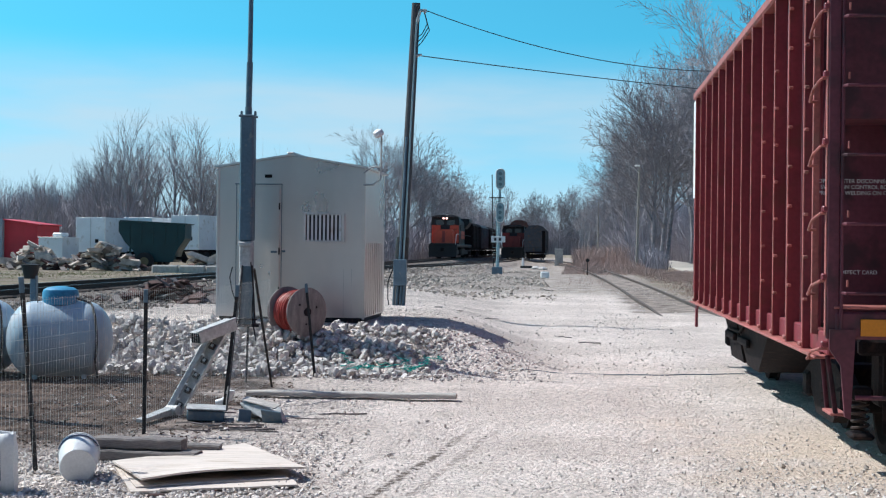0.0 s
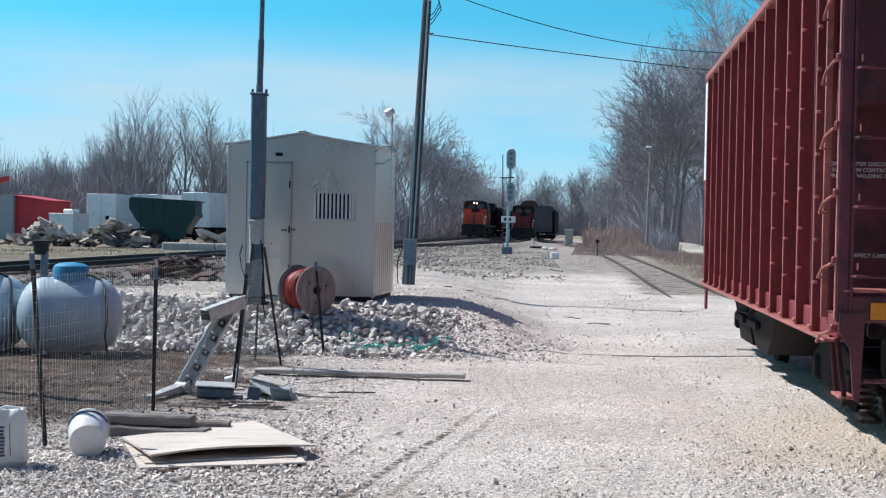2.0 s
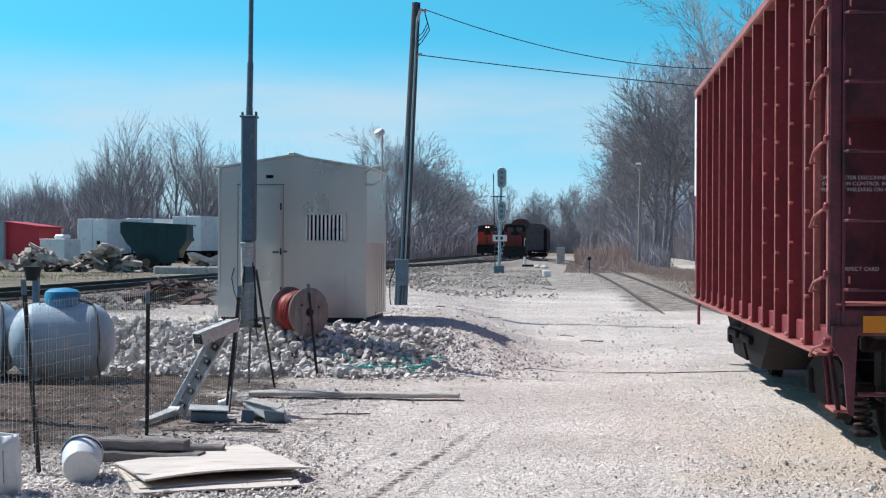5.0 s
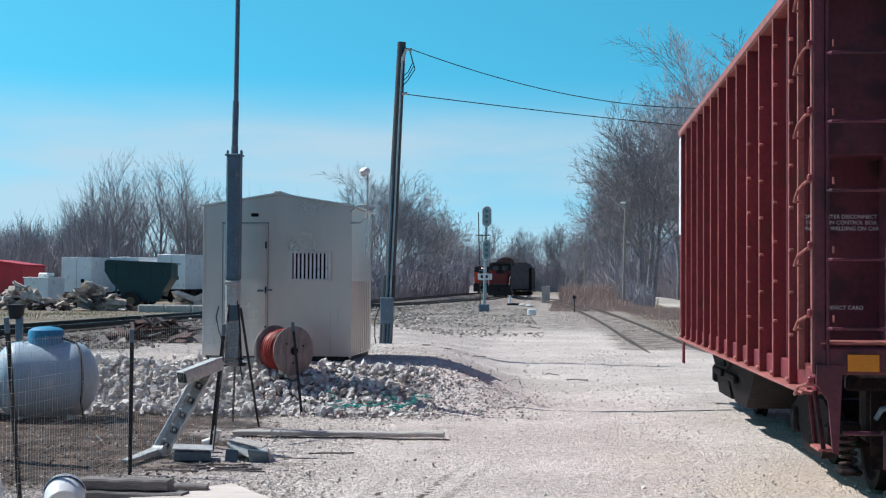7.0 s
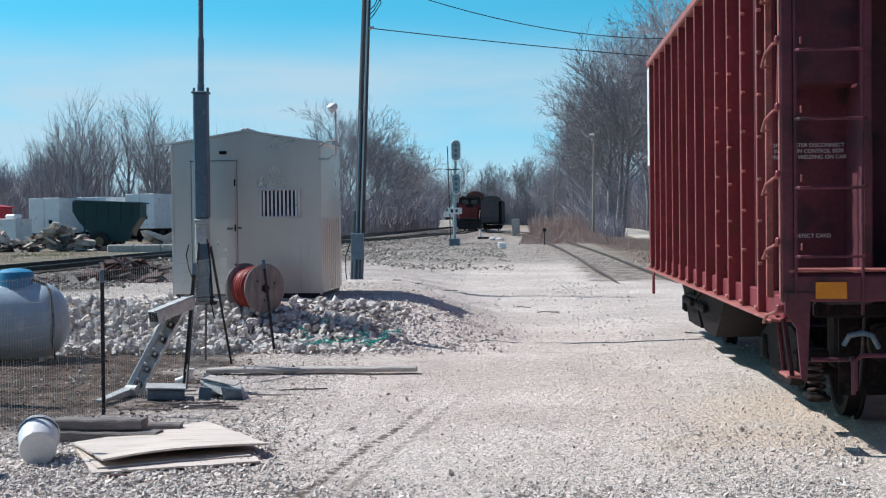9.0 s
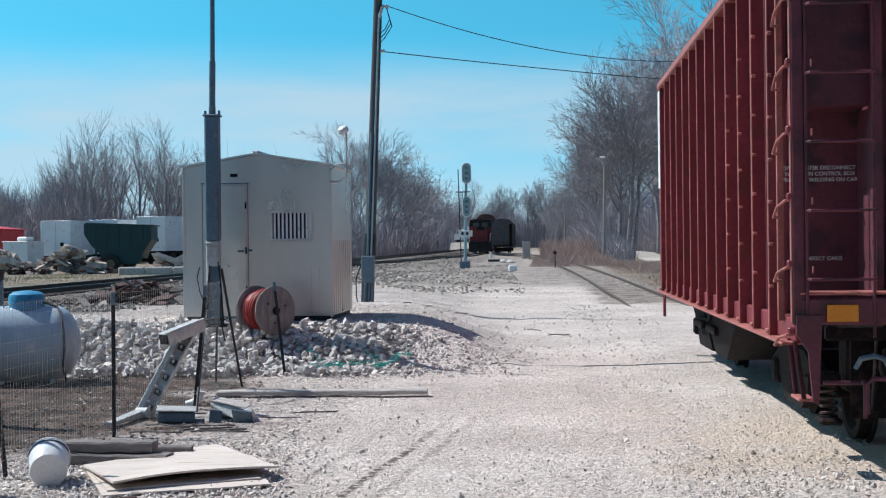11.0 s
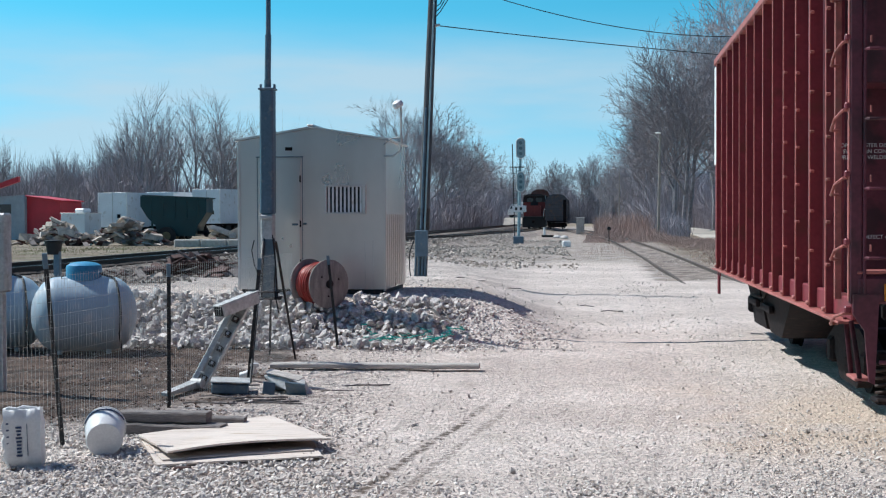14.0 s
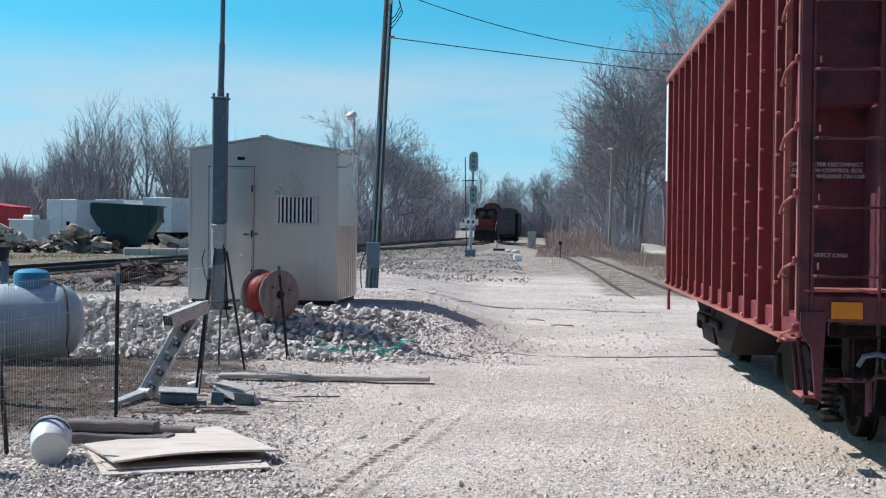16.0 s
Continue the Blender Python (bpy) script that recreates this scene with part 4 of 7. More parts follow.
# ---- equipment hut ----
def hut():
    """Sheet-metal equipment hut on a skid; origin at its front left foot."""
    W, D, E, A = 2.24, 2.05, 2.27, 2.45
    root = thing("equipment_hut", pose(-5.34, 20.8, 0.60, 0, 0, -0.5), "dull aluminium sheet-metal equipment hut on a gravel pad", "hut")
    t = 0.06
    # front gable wall with the vent opening cut through
    v0, v1, z0, z1 = 1.36, 1.90, 1.20, 1.58
    g = Geo()
    for x0, x1, lo, hi in ((0, v0, 0.05, None), (v1, W, 0.05, None), (v0, v1, 0.05, z0), (v0, v1, z1, None)):
        def top(x):
            return E + (A - E) * (1 - abs(x - W / 2) / (W / 2))
        pts = [(x0, lo), (x1, lo)]
        if hi is None:
            pts += [(x1, top(x1))] + ([(W / 2, A)] if x0 < W / 2 < x1 else []) + [(x0, top(x0))]
        else:
            pts += [(x1, hi), (x0, hi)]
        g.prism(pts, t)
    part("front_wall", g, M_ALU, root)
    part("back_wall", Geo().prism([(0, 0.05), (W, 0.05), (W, E), (W / 2, A), (0, E)], t, pose(0, D - t, 0)), M_ALU, root)
    for x in (0, W - t):
        part("side_wall", Geo().box((x + t / 2, D / 2, (0.05 + E) / 2), (t - 0.004, D - 2 * t, E - 0.05)), M_ALU, root)
    # ribs of the side sheet
    for k in range(9):
        part("side_rib", Geo().box((W + 0.003, 0.2 + k * 0.2, 0.62), (0.008, 0.07, 1.1), chamfer=0.003), M_ALU, root)
    for s in (0, 1):
        x0, x1 = (-0.05, W / 2) if s == 0 else (W / 2, W + 0.05)
        za = E - (A - E) * 0.05 / (W / 2)
        pts = [(x0, za + 0.004), (x1, A + 0.004), (x1, A + 0.034), (x0, za + 0.034)] if s == 0 else [(x0, A + 0.004), (x1, za + 0.004), (x1, za + 0.034), (x0, A + 0.034)]
        part("roof_panel", Geo().prism(pts, D + 0.1, pose(0, -0.05, 0)), M_ALU_EDGE, root)
    part("ridge_cap", Geo().box((W / 2, D / 2, A + 0.045), (0.10, D + 0.12, 0.03), chamfer=0.01), M_ALU_EDGE, root)
    part("floor_skid", Geo().box((W / 2, D / 2, 0.01), (W - 0.06, D - 0.06, 0.08), chamfer=0.01), M_BLACKPIPE, root)
    for x in (0.012, W - 0.012):
        part("corner_trim", Geo().box((x, -0.006, E / 2), (0.04, 0.010, E - 0.06), chamfer=0.003), M_ALU, root)
    # door with its frame, hinges and latch
    door = part("door", Geo().box((0.64, -0.014, 1.03), (0.64, 0.022, 1.94), chamfer=0.004), M_ALU, root)
    for z in (0.45, 1.03, 1.70):
        part("hinge", Geo().tube((0.955, -0.032, z - 0.05), (0.955, -0.032, z + 0.05), 0.011, n=8), M_STEEL_DARK, door)
    part("door_latch", Geo().box((0.88, -0.05, 1.02), (0.09, 0.03, 0.03), chamfer=0.006), M_MAST, door, "dark latch bar")
    part("latch_keeper", Geo().box((1.02, -0.03, 1.03), (0.06, 0.03, 0.03), chamfer=0.006), M_MAST, door)
    for a, b in (((0.30, 2.03), (0.98, 2.03)),):
        part("door_drip_rail", Geo().box(((a[0] + b[0]) / 2, -0.022, a[1]), (b[0] - a[0] + 0.04, 0.03, 0.014), chamfer=0.003), M_MAST, root)
    for x in (0.295, 0.985):
        part("door_seal", Geo().box((x, -0.006, 1.03), (0.008, 0.008, 1.98)), M_MAST, root)
    part("nameplate", Geo().box((0.78, -0.012, 2.15), (0.11, 0.01, 0.05), chamfer=0.002), M_STEEL_DARK, root)
    # vent with upright slats
    vent = part("vent_frame", Geo().box(((v0 + v1) / 2, -0.02, z1 + 0.015), (v1 - v0 + 0.09, 0.05, 0.03), chamfer=0.004)
                .box(((v0 + v1) / 2, -0.02, z0 - 0.015), (v1 - v0 + 0.09, 0.05, 0.03), chamfer=0.004)
                .box((v0 - 0.015, -0.02, (z0 + z1) / 2), (0.03, 0.05, z1 - z0), chamfer=0.004)
                .box((v1 + 0.02, -0.02, (z0 + z1) / 2), (0.05, 0.05, z1 - z0), chamfer=0.004), M_ALU_EDGE, root)
    for k in range(9):
        part("vent_slat", Geo().box((v0 + 0.03 + k * (v1 - v0 - 0.06) / 8, -0.015, (z0 + z1) / 2), (0.03, 0.02, z1 - z0), pose(0, 0, 0), 0.003), M_WHITE, vent)
    part("vent_shadow_box", Geo().box(((v0 + v1) / 2, 0.12, (z0 + z1) / 2), (v1 - v0, 0.02, z1 - z0)), M_DARK, root, "dark vent interior")
    # panel seams
    for x, zz in ((1.93, 0.42), (2.05, 0.42)):
        part("seam", Geo().box((x, -0.002, zz), (0.012, 0.006, zz * 1.7)), M_ALU_EDGE, root)
    # conduit and lamp at the eave
    part("conduit", Geo().path([(W - 0.02, -0.03, 2.03), (W + 0.12, -0.03, 2.03), (W + 0.22, -0.03, 2.10), (W + 0.24, -0.03, 2.25), (W + 0.24, -0.03, 2.75)], 0.016, 8),
         M_GALV, root, "bent grey conduit riser", True)
    part("conduit_brace", Geo().path([(W - 0.02, -0.03, 2.20), (W + 0.10, -0.03, 2.29), (W + 0.24, -0.03, 2.30)], 0.012, 8), M_GALV, root, "", True)
    part("lamp_head", Geo().lathe([(0.02, 0.0), (0.07, 0.015), (0.085, 0.05), (0.07, 0.10), (0.03, 0.12), (0.01, 0.125)], 16, pose(W + 0.22, -0.03, 2.74, 20, -25, 0)),
         M_PLASTIC_WHITE, root, "white dome antenna", True)
    return root


hut()


# ---- locomotives and far cars ----
def locomotive(name, m, label, front, lit):
    """A road-switcher locomotive facing -y; origin on the rail centre under its nose."""
    root = thing(name, m, label, "locomotive")
    L = 22.0
    part("frame", Geo().box((0, L / 2, 1.35), (3.0, L - 0.6, 0.35), chamfer=0.05), M_LOCO_BLACK, root)
    part("pilot_plow", Geo().prism([(-1.45, 0.15), (1.45, 0.15), (1.5, 1.25), (-1.5, 1.25)], 0.25, pose(0, 0.15, 0)), M_LOCO_BLACK, root)
    part("anticlimber", Geo().box((0, 0.35, 1.55), (2.7, 0.5, 0.12), chamfer=0.02), M_LOCO_BLACK, root)
    nose = part("nose", Geo().prism([(-0.98, 1.5), (0.98, 1.5), (1.0, 2.85), (0.8, 3.08), (-0.8, 3.08), (-1.0, 2.85)], 2.4, pose(0, 1.1, 0)), front, root)
    part("nose_door", Geo().box((0.0, 1.07, 2.30), (0.30, 0.06, 1.2), chamfer=0.02), M_LOCO_RED, nose)
    cab = part("cab", Geo().prism([(-1.52, 1.5), (1.52, 1.5), (1.52, 3.95), (1.40, 4.48), (0.9, 4.62), (-0.9, 4.62), (-1.40, 4.48), (-1.52, 3.95)], 2.6, pose(0, 3.0, 0)), M_LOCO_BLACK, root)
    for s in (-1, 1):
        part("cab_panel", Geo().box((s * 0.98, 2.97, 2.6), (0.95, 0.05, 1.9), chamfer=0.02), front, cab)
        part("windscreen", Geo().box((s * 0.6, 2.96, 3.85), (0.85, 0.06, 0.6), chamfer=0.03), M_GLASS_DARK, cab)
        part("side_window", Geo().box((s * 1.53, 4.2, 3.3), (0.03, 1.3, 0.7), chamfer=0.01), M_GLASS_DARK, cab)
        part("handrail", Geo().path([(s * 1.35, 0.25, 1.5), (s * 1.42, 0.3, 2.5), (s * 1.45, 1.2, 2.6), (s * 1.48, 3.0, 2.6)], 0.035, 6), M_WHITE, root)
        part("side_rail", Geo().path([(s * 1.45, 6, 2.55), (s * 1.45, L - 1, 2.55)], 0.025, 6), M_LOCO_BLACK, root)
        part("steps", Geo().box((s * 1.4, 0.75, 0.8), (0.2, 0.7, 1.0), chamfer=0.03), M_LOCO_BLACK, root)
    part("sunshade", Geo().box((0, 2.75, 4.44), (2.9, 0.7, 0.12), chamfer=0.03), M_LOCO_BLACK, cab)
    hl = part("headlight_housing", Geo().box((0.0, 2.9, 4.28), (0.7, 0.25, 0.34), chamfer=0.05), M_LOCO_BLACK, cab)
    if lit:
        for s in (-0.17, 0.17):
            part("headlight", Geo().lathe([(0.02, 0), (0.11, 0.0), (0.11, 0.05), (0.02, 0.06)], 16, pose(s, 2.77, 4.28, 90, 0, 0)), M_HEADLIGHT, hl, "glowing headlight")
    part("long_hood", Geo().prism([(-0.95, 1.5), (0.95, 1.5), (0.95, 4.0), (0.75, 4.3), (-0.75, 4.3), (-0.95, 4.0)], 12.0, pose(0, 5.6, 0)), M_LOCO_BLACK, root)
    part("hood_stripe", Geo().box((0.965, 11.5, 2.6), (0.02, 11.6, 0.9)), front, root)
    part("hood_stripe", Geo().box((-0.965, 11.5, 2.6), (0.02, 11.6, 0.9)), front, root)
    part("radiator", Geo().prism([(-1.0, 3.4), (1.0, 3.4), (1.55, 4.1), (1.5, 4.55), (-1.5, 4.55), (-1.55, 4.1)], 4.2, pose(0, 17.2, 0)), M_LOCO_BLACK, root)
    part("exhaust_stack", Geo().box((0, 11, 4.5), (0.7, 1.2, 0.5), chamfer=0.06), M_LOCO_BLACK, root)
    for k in range(3):
        part("roof_fan", Geo().lathe([(0.65, 0), (0.65, 0.18), (0.55, 0.22), (0.1, 0.22)], 16, pose(0, 14 + k * 1.45, 4.3)), M_LOCO_BLACK, root)
    part("fuel_tank", Geo().box((0, 11, 0.75), (2.7, 5.0, 0.9), chamfer=0.2), M_LOCO_BLACK, root)
    for y in (4.2, 17.8):
        for e in (-1.9, 0, 1.9):
            ws = new("wheelset")
            ws.parent = root
            ws.matrix_local = pose(0, y + e, 0.51)
            for s in (-1, 1):
                part("wheel", Geo().tube((s * 0.7, 0, 0), (s * 0.84, 0, 0), 0.51, n=20), M_STEEL_DARK, ws)
        for s in (-1, 1):
            part("truck_frame", Geo().box((s * 1.1, y, 0.65), (0.2, 4.8, 0.5), chamfer=0.06), M_LOCO_BLACK, root)
    part("coupler", Geo().box((0, 0.0, 0.95), (0.35, 0.6, 0.35), chamfer=0.06), M_STEEL_DARK, root)
    return root


def freight_car(name, m, label, mat, width, height, length, hood):
    """A closed freight car, origin on the rail centre under its near end."""
    root = thing(name, m, label, "railcar")
    h = width / 2
    part("body", Geo().prism([(-h, 1.1), (h, 1.1), (h, height - hood), (h * 0.72, height - hood * 0.25), (h * 0.3, height), (-h * 0.3, height),
                              (-h * 0.72, height - hood * 0.25), (-h, height - hood)], length - 0.8, pose(0, 0.4, 0)), mat, root)
    for k in range(6):
        for s in (-1, 1):
            part("post", Geo().box((s * (h + 0.03), 1.2 + k * (length - 2.4) / 5, (1.1 + height - hood) / 2), (0.06, 0.12, height - hood - 1.1), chamfer=0.01), mat, root)
    for k in range(3):
        part("end_rib", Geo().box((0, 0.36, 1.7 + k * 0.75), (width - 0.2, 0.08, 0.12), chamfer=0.02), mat, root)
    part("end_ladder", Geo().box((h - 0.3, 0.32, (height - hood) / 2 + 0.5), (0.4, 0.04, height - hood - 1.2)), M_STEEL_DARK, root)
    part("sill", Geo().box((0, length / 2, 1.0), (width * 0.9, length, 0.22), chamfer=0.03), M_STEEL_DARK, root)
    for y in (2.0, length - 2.0):
        part("truck", Geo().box((0, y, 0.5), (2.2, 2.4, 0.5), chamfer=0.1), M_STEEL_DARK, root)
        for e in (-0.86, 0.86):
            for s in (-1, 1):
                part("wheel", Geo().tube((s * 0.7, y + e, 0.43), (s * 0.83, y + e, 0.43), 0.43, n=16), M_STEEL_DARK, root)
    return root


TRAIN_DX, TRAIN_Z = -13.8, 0.634
departing = locomotive("locomotive", pose(TRAIN_DX, 148, TRAIN_Z), "orange and black locomotive with lit headlight at the train's tail", M_ORANGE, True)
TAIL_CARS = []
for k in range(4):
    TAIL_CARS.append(freight_car("hopper_railcar", pose(TRAIN_DX, 148 + 23.0 + 16.5 * k, TRAIN_Z), "dark grimy hopper railcar in the departing train",
                                 M_CAR_GREY if k % 2 else M_STEEL_DARK, 3.05, 4.4, 15.8, 0.5))
locomotive("locomotive", pose(-8.25, 189, 0.354), "dull red and black locomotive standing on the second track", M_LOCO_RED, False)
freight_car("boxcar", pose(-8.3, 212.5, 0.354), "tall brown railcar standing behind the locomotive", M_CAR_BROWN, 3.0, 5.7, 17, 0.9)
freight_car("covered_hopper", pose(-5.0, 181.5, 0.29), "dark grey covered hopper railcar on the siding", M_CAR_GREY, 2.75, 4.5, 15.5, 0.6)


# ---- by the hut: mast, tripod, reel, stone heap ----
def mast():
    root = thing("antenna_mast", pose(-4.70, 20.0, 0.50, 0, 0.15, 0), "tall blue-grey telescoping steel antenna mast before the hut", "mast")
    part("base_plate", Geo().box((0, 0, 0.03), (0.42, 0.42, 0.05), chamfer=0.01), M_GALV, root)
    part("lower_tube", Geo().box((0, 0, 0.65), (0.185, 0.185, 1.25), chamfer=0.02), M_GALV, root, "pale galvanised lower tube")
    part("bracket", Geo().box((0, -0.115, 1.23), (0.20, 0.03, 0.06), chamfer=0.01), M_GALV, root)
    part("main_tube", Geo().box((0, 0, 2.17), (0.20, 0.20, 1.80), chamfer=0.025), M_MAST, root)
    part("collar", Geo().box((0, 0, 3.07), (0.235, 0.235, 0.03), chamfer=0.008), M_MAST, root)
    for s in (-1, 1):
        part("guy_lug", Geo().box((s * 0.10, 0, 3.11), (0.03, 0.05, 0.07), chamfer=0.008), M_MAST, root)
    part("neck", Geo().tube((0, 0, 3.07), (0, 0, 3.2), 0.05, n=12), M_MAST, root, "", True)
    part("upper_tube", Geo().tube((0, 0, 3.15), (0.01, 0, 3.85), 0.045, n=12), M_MAST, root, "", True)
    part("top_tube", Geo().tube((0.01, 0, 3.8), (0.03, 0, 6.6), 0.036, 0.03, n=12), M_MAST, root, "", True)
    return root


mast()


def tripod():
    c = (-3.74, 16.0)
    root = thing("tripod_stand", pose(c[0], c[1], 0), "black steel tripod stand with a grey bracket on its top", "stand")
    part("hub", Geo().prism([(-0.055, 1.47), (0.055, 1.47), (0.095, 0.80), (-0.095, 0.80)], 0.05, pose(0, -0.025, 0)), M_MAST, root, "blue-grey tapered bracket")
    for x in (-0.075, 0.075):
        part("hub_edge", Geo().tube((x * 0.75, -0.035, 1.48), (x * 1.3, -0.035, 0.78), 0.010, n=6), M_BLACKPIPE, root)
    part("hub_bar", Geo().box((0, -0.06, 0.79), (0.30, 0.05, 0.035), chamfer=0.01), M_BLACKPIPE, root)
    part("hub_bar", Geo().box((0.01, -0.06, 0.86), (0.24, 0.03, 0.022), chamfer=0.006), M_BLACKPIPE, root)
    for a, b in (((-0.05, -0.10, 1.44), (0.215, -1.83)), ((0.06, 0.05, 1.44), (0.13, 0.77)), ((0.0, 0.12, 1.40), (-0.30, 1.25))):
        part("leg", Geo().tube(a, (b[0], b[1], terrain(c[0] + b[0], c[1] + b[1])), 0.017, 0.013, n=8), M_BLACKPIPE, root)
    part("cross_brace", Geo().path([(-0.02, -0.5, 0.80), (0.12, 0.1, 0.80), (-0.10, 0.38, 0.80), (-0.02, -0.5, 0.80)], 0.010, 6), M_BLACKPIPE, root)
    part("lead", Geo().path([(-0.10, -0.06, 1.0), (-0.17, -0.05, 1.18), (-0.20, -0.05, 1.34), (-0.17, -0.05, 1.46)], 0.007, 6), M_DARK, root)
    part("hose", Geo().path([(0.05, -0.08, 1.52), (0.09, -0.09, 1.2), (0.07, -0.09, 0.9), (0.12, -0.08, 0.62)], 0.008, 6), M_DARK, root)
    return root


tripod()


def reel():
    """A wooden cable reel with orange conduit, its axle nearly level."""
    root = thing("cable_reel", pose(-3.88, 19.62, terrain(-3.88, 19.62) + 0.335, 0, 0, -42), "wooden cable reel wound with orange-red conduit", "cable reel")
    for s in (-1, 1):
        fl = part("flange", Geo().lathe([(0.05, -0.02), (0.33, -0.02), (0.345, -0.005), (0.345, 0.012), (0.33, 0.02), (0.05, 0.02)], 36, pose(s * 0.225, 0, 0, 0, 90, 0)),
                  M_REEL, root, "grey-brown wooden flange", True)
        part("hub_plate", Geo().lathe([(0.01, 0.0), (0.06, 0.0), (0.06, 0.014), (0.01, 0.014)], 16, pose(s * 0.245, 0, 0, 0, 90 * s, 0)), M_STEEL_DARK, fl)
        for k in range(3):
            a = 2.1 * k + 0.4
            part("bolt", Geo().lathe([(0.002, 0), (0.014, 0), (0.012, 0.012), (0.002, 0.014)], 8, pose(s * 0.245, 0.17 * math.cos(a), 0.17 * math.sin(a), 0, 90 * s, 0)), M_STEEL_DARK, fl)
    pts, r = [], 0.262
    g = Geo()
    turns = 10
    for i in range(turns * 20 + 1):
        a = i * math.pi / 10
        pts.append((-0.19 + 0.38 * i / (turns * 20), r * math.cos(a), r * math.sin(a)))
    part("conduit_winding", g.path(pts, 0.021, 6), M_CONDUIT, root, "orange-red conduit winding", True)
    part("core", Geo().tube((-0.21, 0, 0), (0.21, 0, 0), 0.245, n=28), M_CONDUIT, root, "", True)
    for k in range(3):
        x = -0.02 + k * 0.045
        part("loose_turn", Geo().path([(x + 0.02 * math.sin(t), 0.30 * math.cos(t), 0.30 * math.sin(t)) for t in (j * math.pi / 12 + 1.4 for j in range(19))], 0.012, 6),
             M_CONDUIT, root, "", True)
    return root


reel()


def stone_heap():
    rng = random.Random(11)
    spots_ = []
    while len(spots_) < 3000:
        y = rng.uniform(17.9, 20.0)
        x = rng.uniform(-6.9, -0.9)
        if y > 19.7 and -4.4 < x < -3.4 or x > -3.4 and y > 19.95 - 0.12 * (x + 3.4):
            continue
        inside = smooth(-6.9, -6.3, x) * smooth(-1.25, -2.1, x) * smooth(17.8, 18.5, y)
        if x > -2.6:
            inside *= smooth(20.4, 19.6, y)
        if rng.random() > inside:
            continue
        s = rng.choice((0.03, 0.036, 0.045, 0.055, 0.07, 0.085)) * rng.uniform(0.8, 1.15)
        s *= 1 - 0.45 * smooth(-2.4, -1.4, x)
        lift = 0.0 if y > 19.9 else rng.uniform(0, 0.10 if x < -3.8 else 0.04)
        spots_.append((x, y, terrain(x, y) + s * 0.3 + lift * (1 if s > 0.05 else 0), s))
    # the largest lie singly, the rest in one heap
    spots_.sort(key=lambda q: -q[3])
    root = thing("stone_heap", pose(0, 0, 0), "heap of broken pale limestone rocks before the hut", "rock pile")
    shapes = []
    for k in range(10):
        g = Geo()
        sc = (rng.uniform(0.9, 1.3), rng.uniform(0.65, 1.0), rng.uniform(0.5, 0.85))
        bm = bmesh.new()
        bmesh.ops.create_icosphere(bm, subdivisions=1, radius=1.0)
        vs = []
        for v in bm.verts:
            q = v.co.copy()
            for ax in range(3):
                lim = 0.62 + 0.1 * noise.noise((k, ax, 3))
                q[ax] = max(-lim, min(lim, q[ax]))
            q *= 1 + 0.35 * noise.noise(v.co * 1.3 + Vector((k * 7.1, 0, 0)))
            vs.append((q.x * sc[0], q.y * sc[1], q.z * sc[2]))
        fs = [tuple(v.index for v in f.verts) for f in bm.faces]
        bm.free()
        shapes.append(g.add(vs, fs).mesh("rock", M_ROCK))
    for i, (x, y, z, s) in enumerate(spots_[:300]):
        ob = new("rock", shapes[i % 10])
        ob.parent = root
        ob.matrix_local = Matrix.LocRotScale((x, y, z), Euler((rng.uniform(0, 6), rng.uniform(0, 6), rng.uniform(0, 6))), (s, s, s))
    small = stones("rock_rest", spots_[300:], M_STONE, "smaller broken limestone rocks")
    small.parent = root
    del small["category"]
    return root


M_ROCK = material("limestone_rock", (0.62, 0.575, 0.54), 0.9, scale=3, vary=0.22, random_obj=0.3, fine=14, bump=0.5, spec=0.2)
stone_heap()


def twine():
    rng = random.Random(4)
    root = thing("twine_tangle", pose(-2.55, 18.35, 0.08), "tangle of teal plastic twine among the rocks", "twine")
    for k in range(9):
        pts = [Vector((rng.uniform(-0.45, 0.5), rng.uniform(-0.15, 0.25), 0.05))]
        for _ in range(14):
            pts.append(pts[-1] + Vector((rng.uniform(-0.09, 0.10), rng.uniform(-0.05, 0.07), rng.uniform(-0.03, 0.04))))
        for p in pts:
            p.z = max(p.z, terrain(p.x - 2.55, p.y + 18.35) - 0.08 + 0.07 + 0.05 * rng.random())
        part("strand", Geo().path(pts, 0.006, 5), M_TEAL, root)


twine()


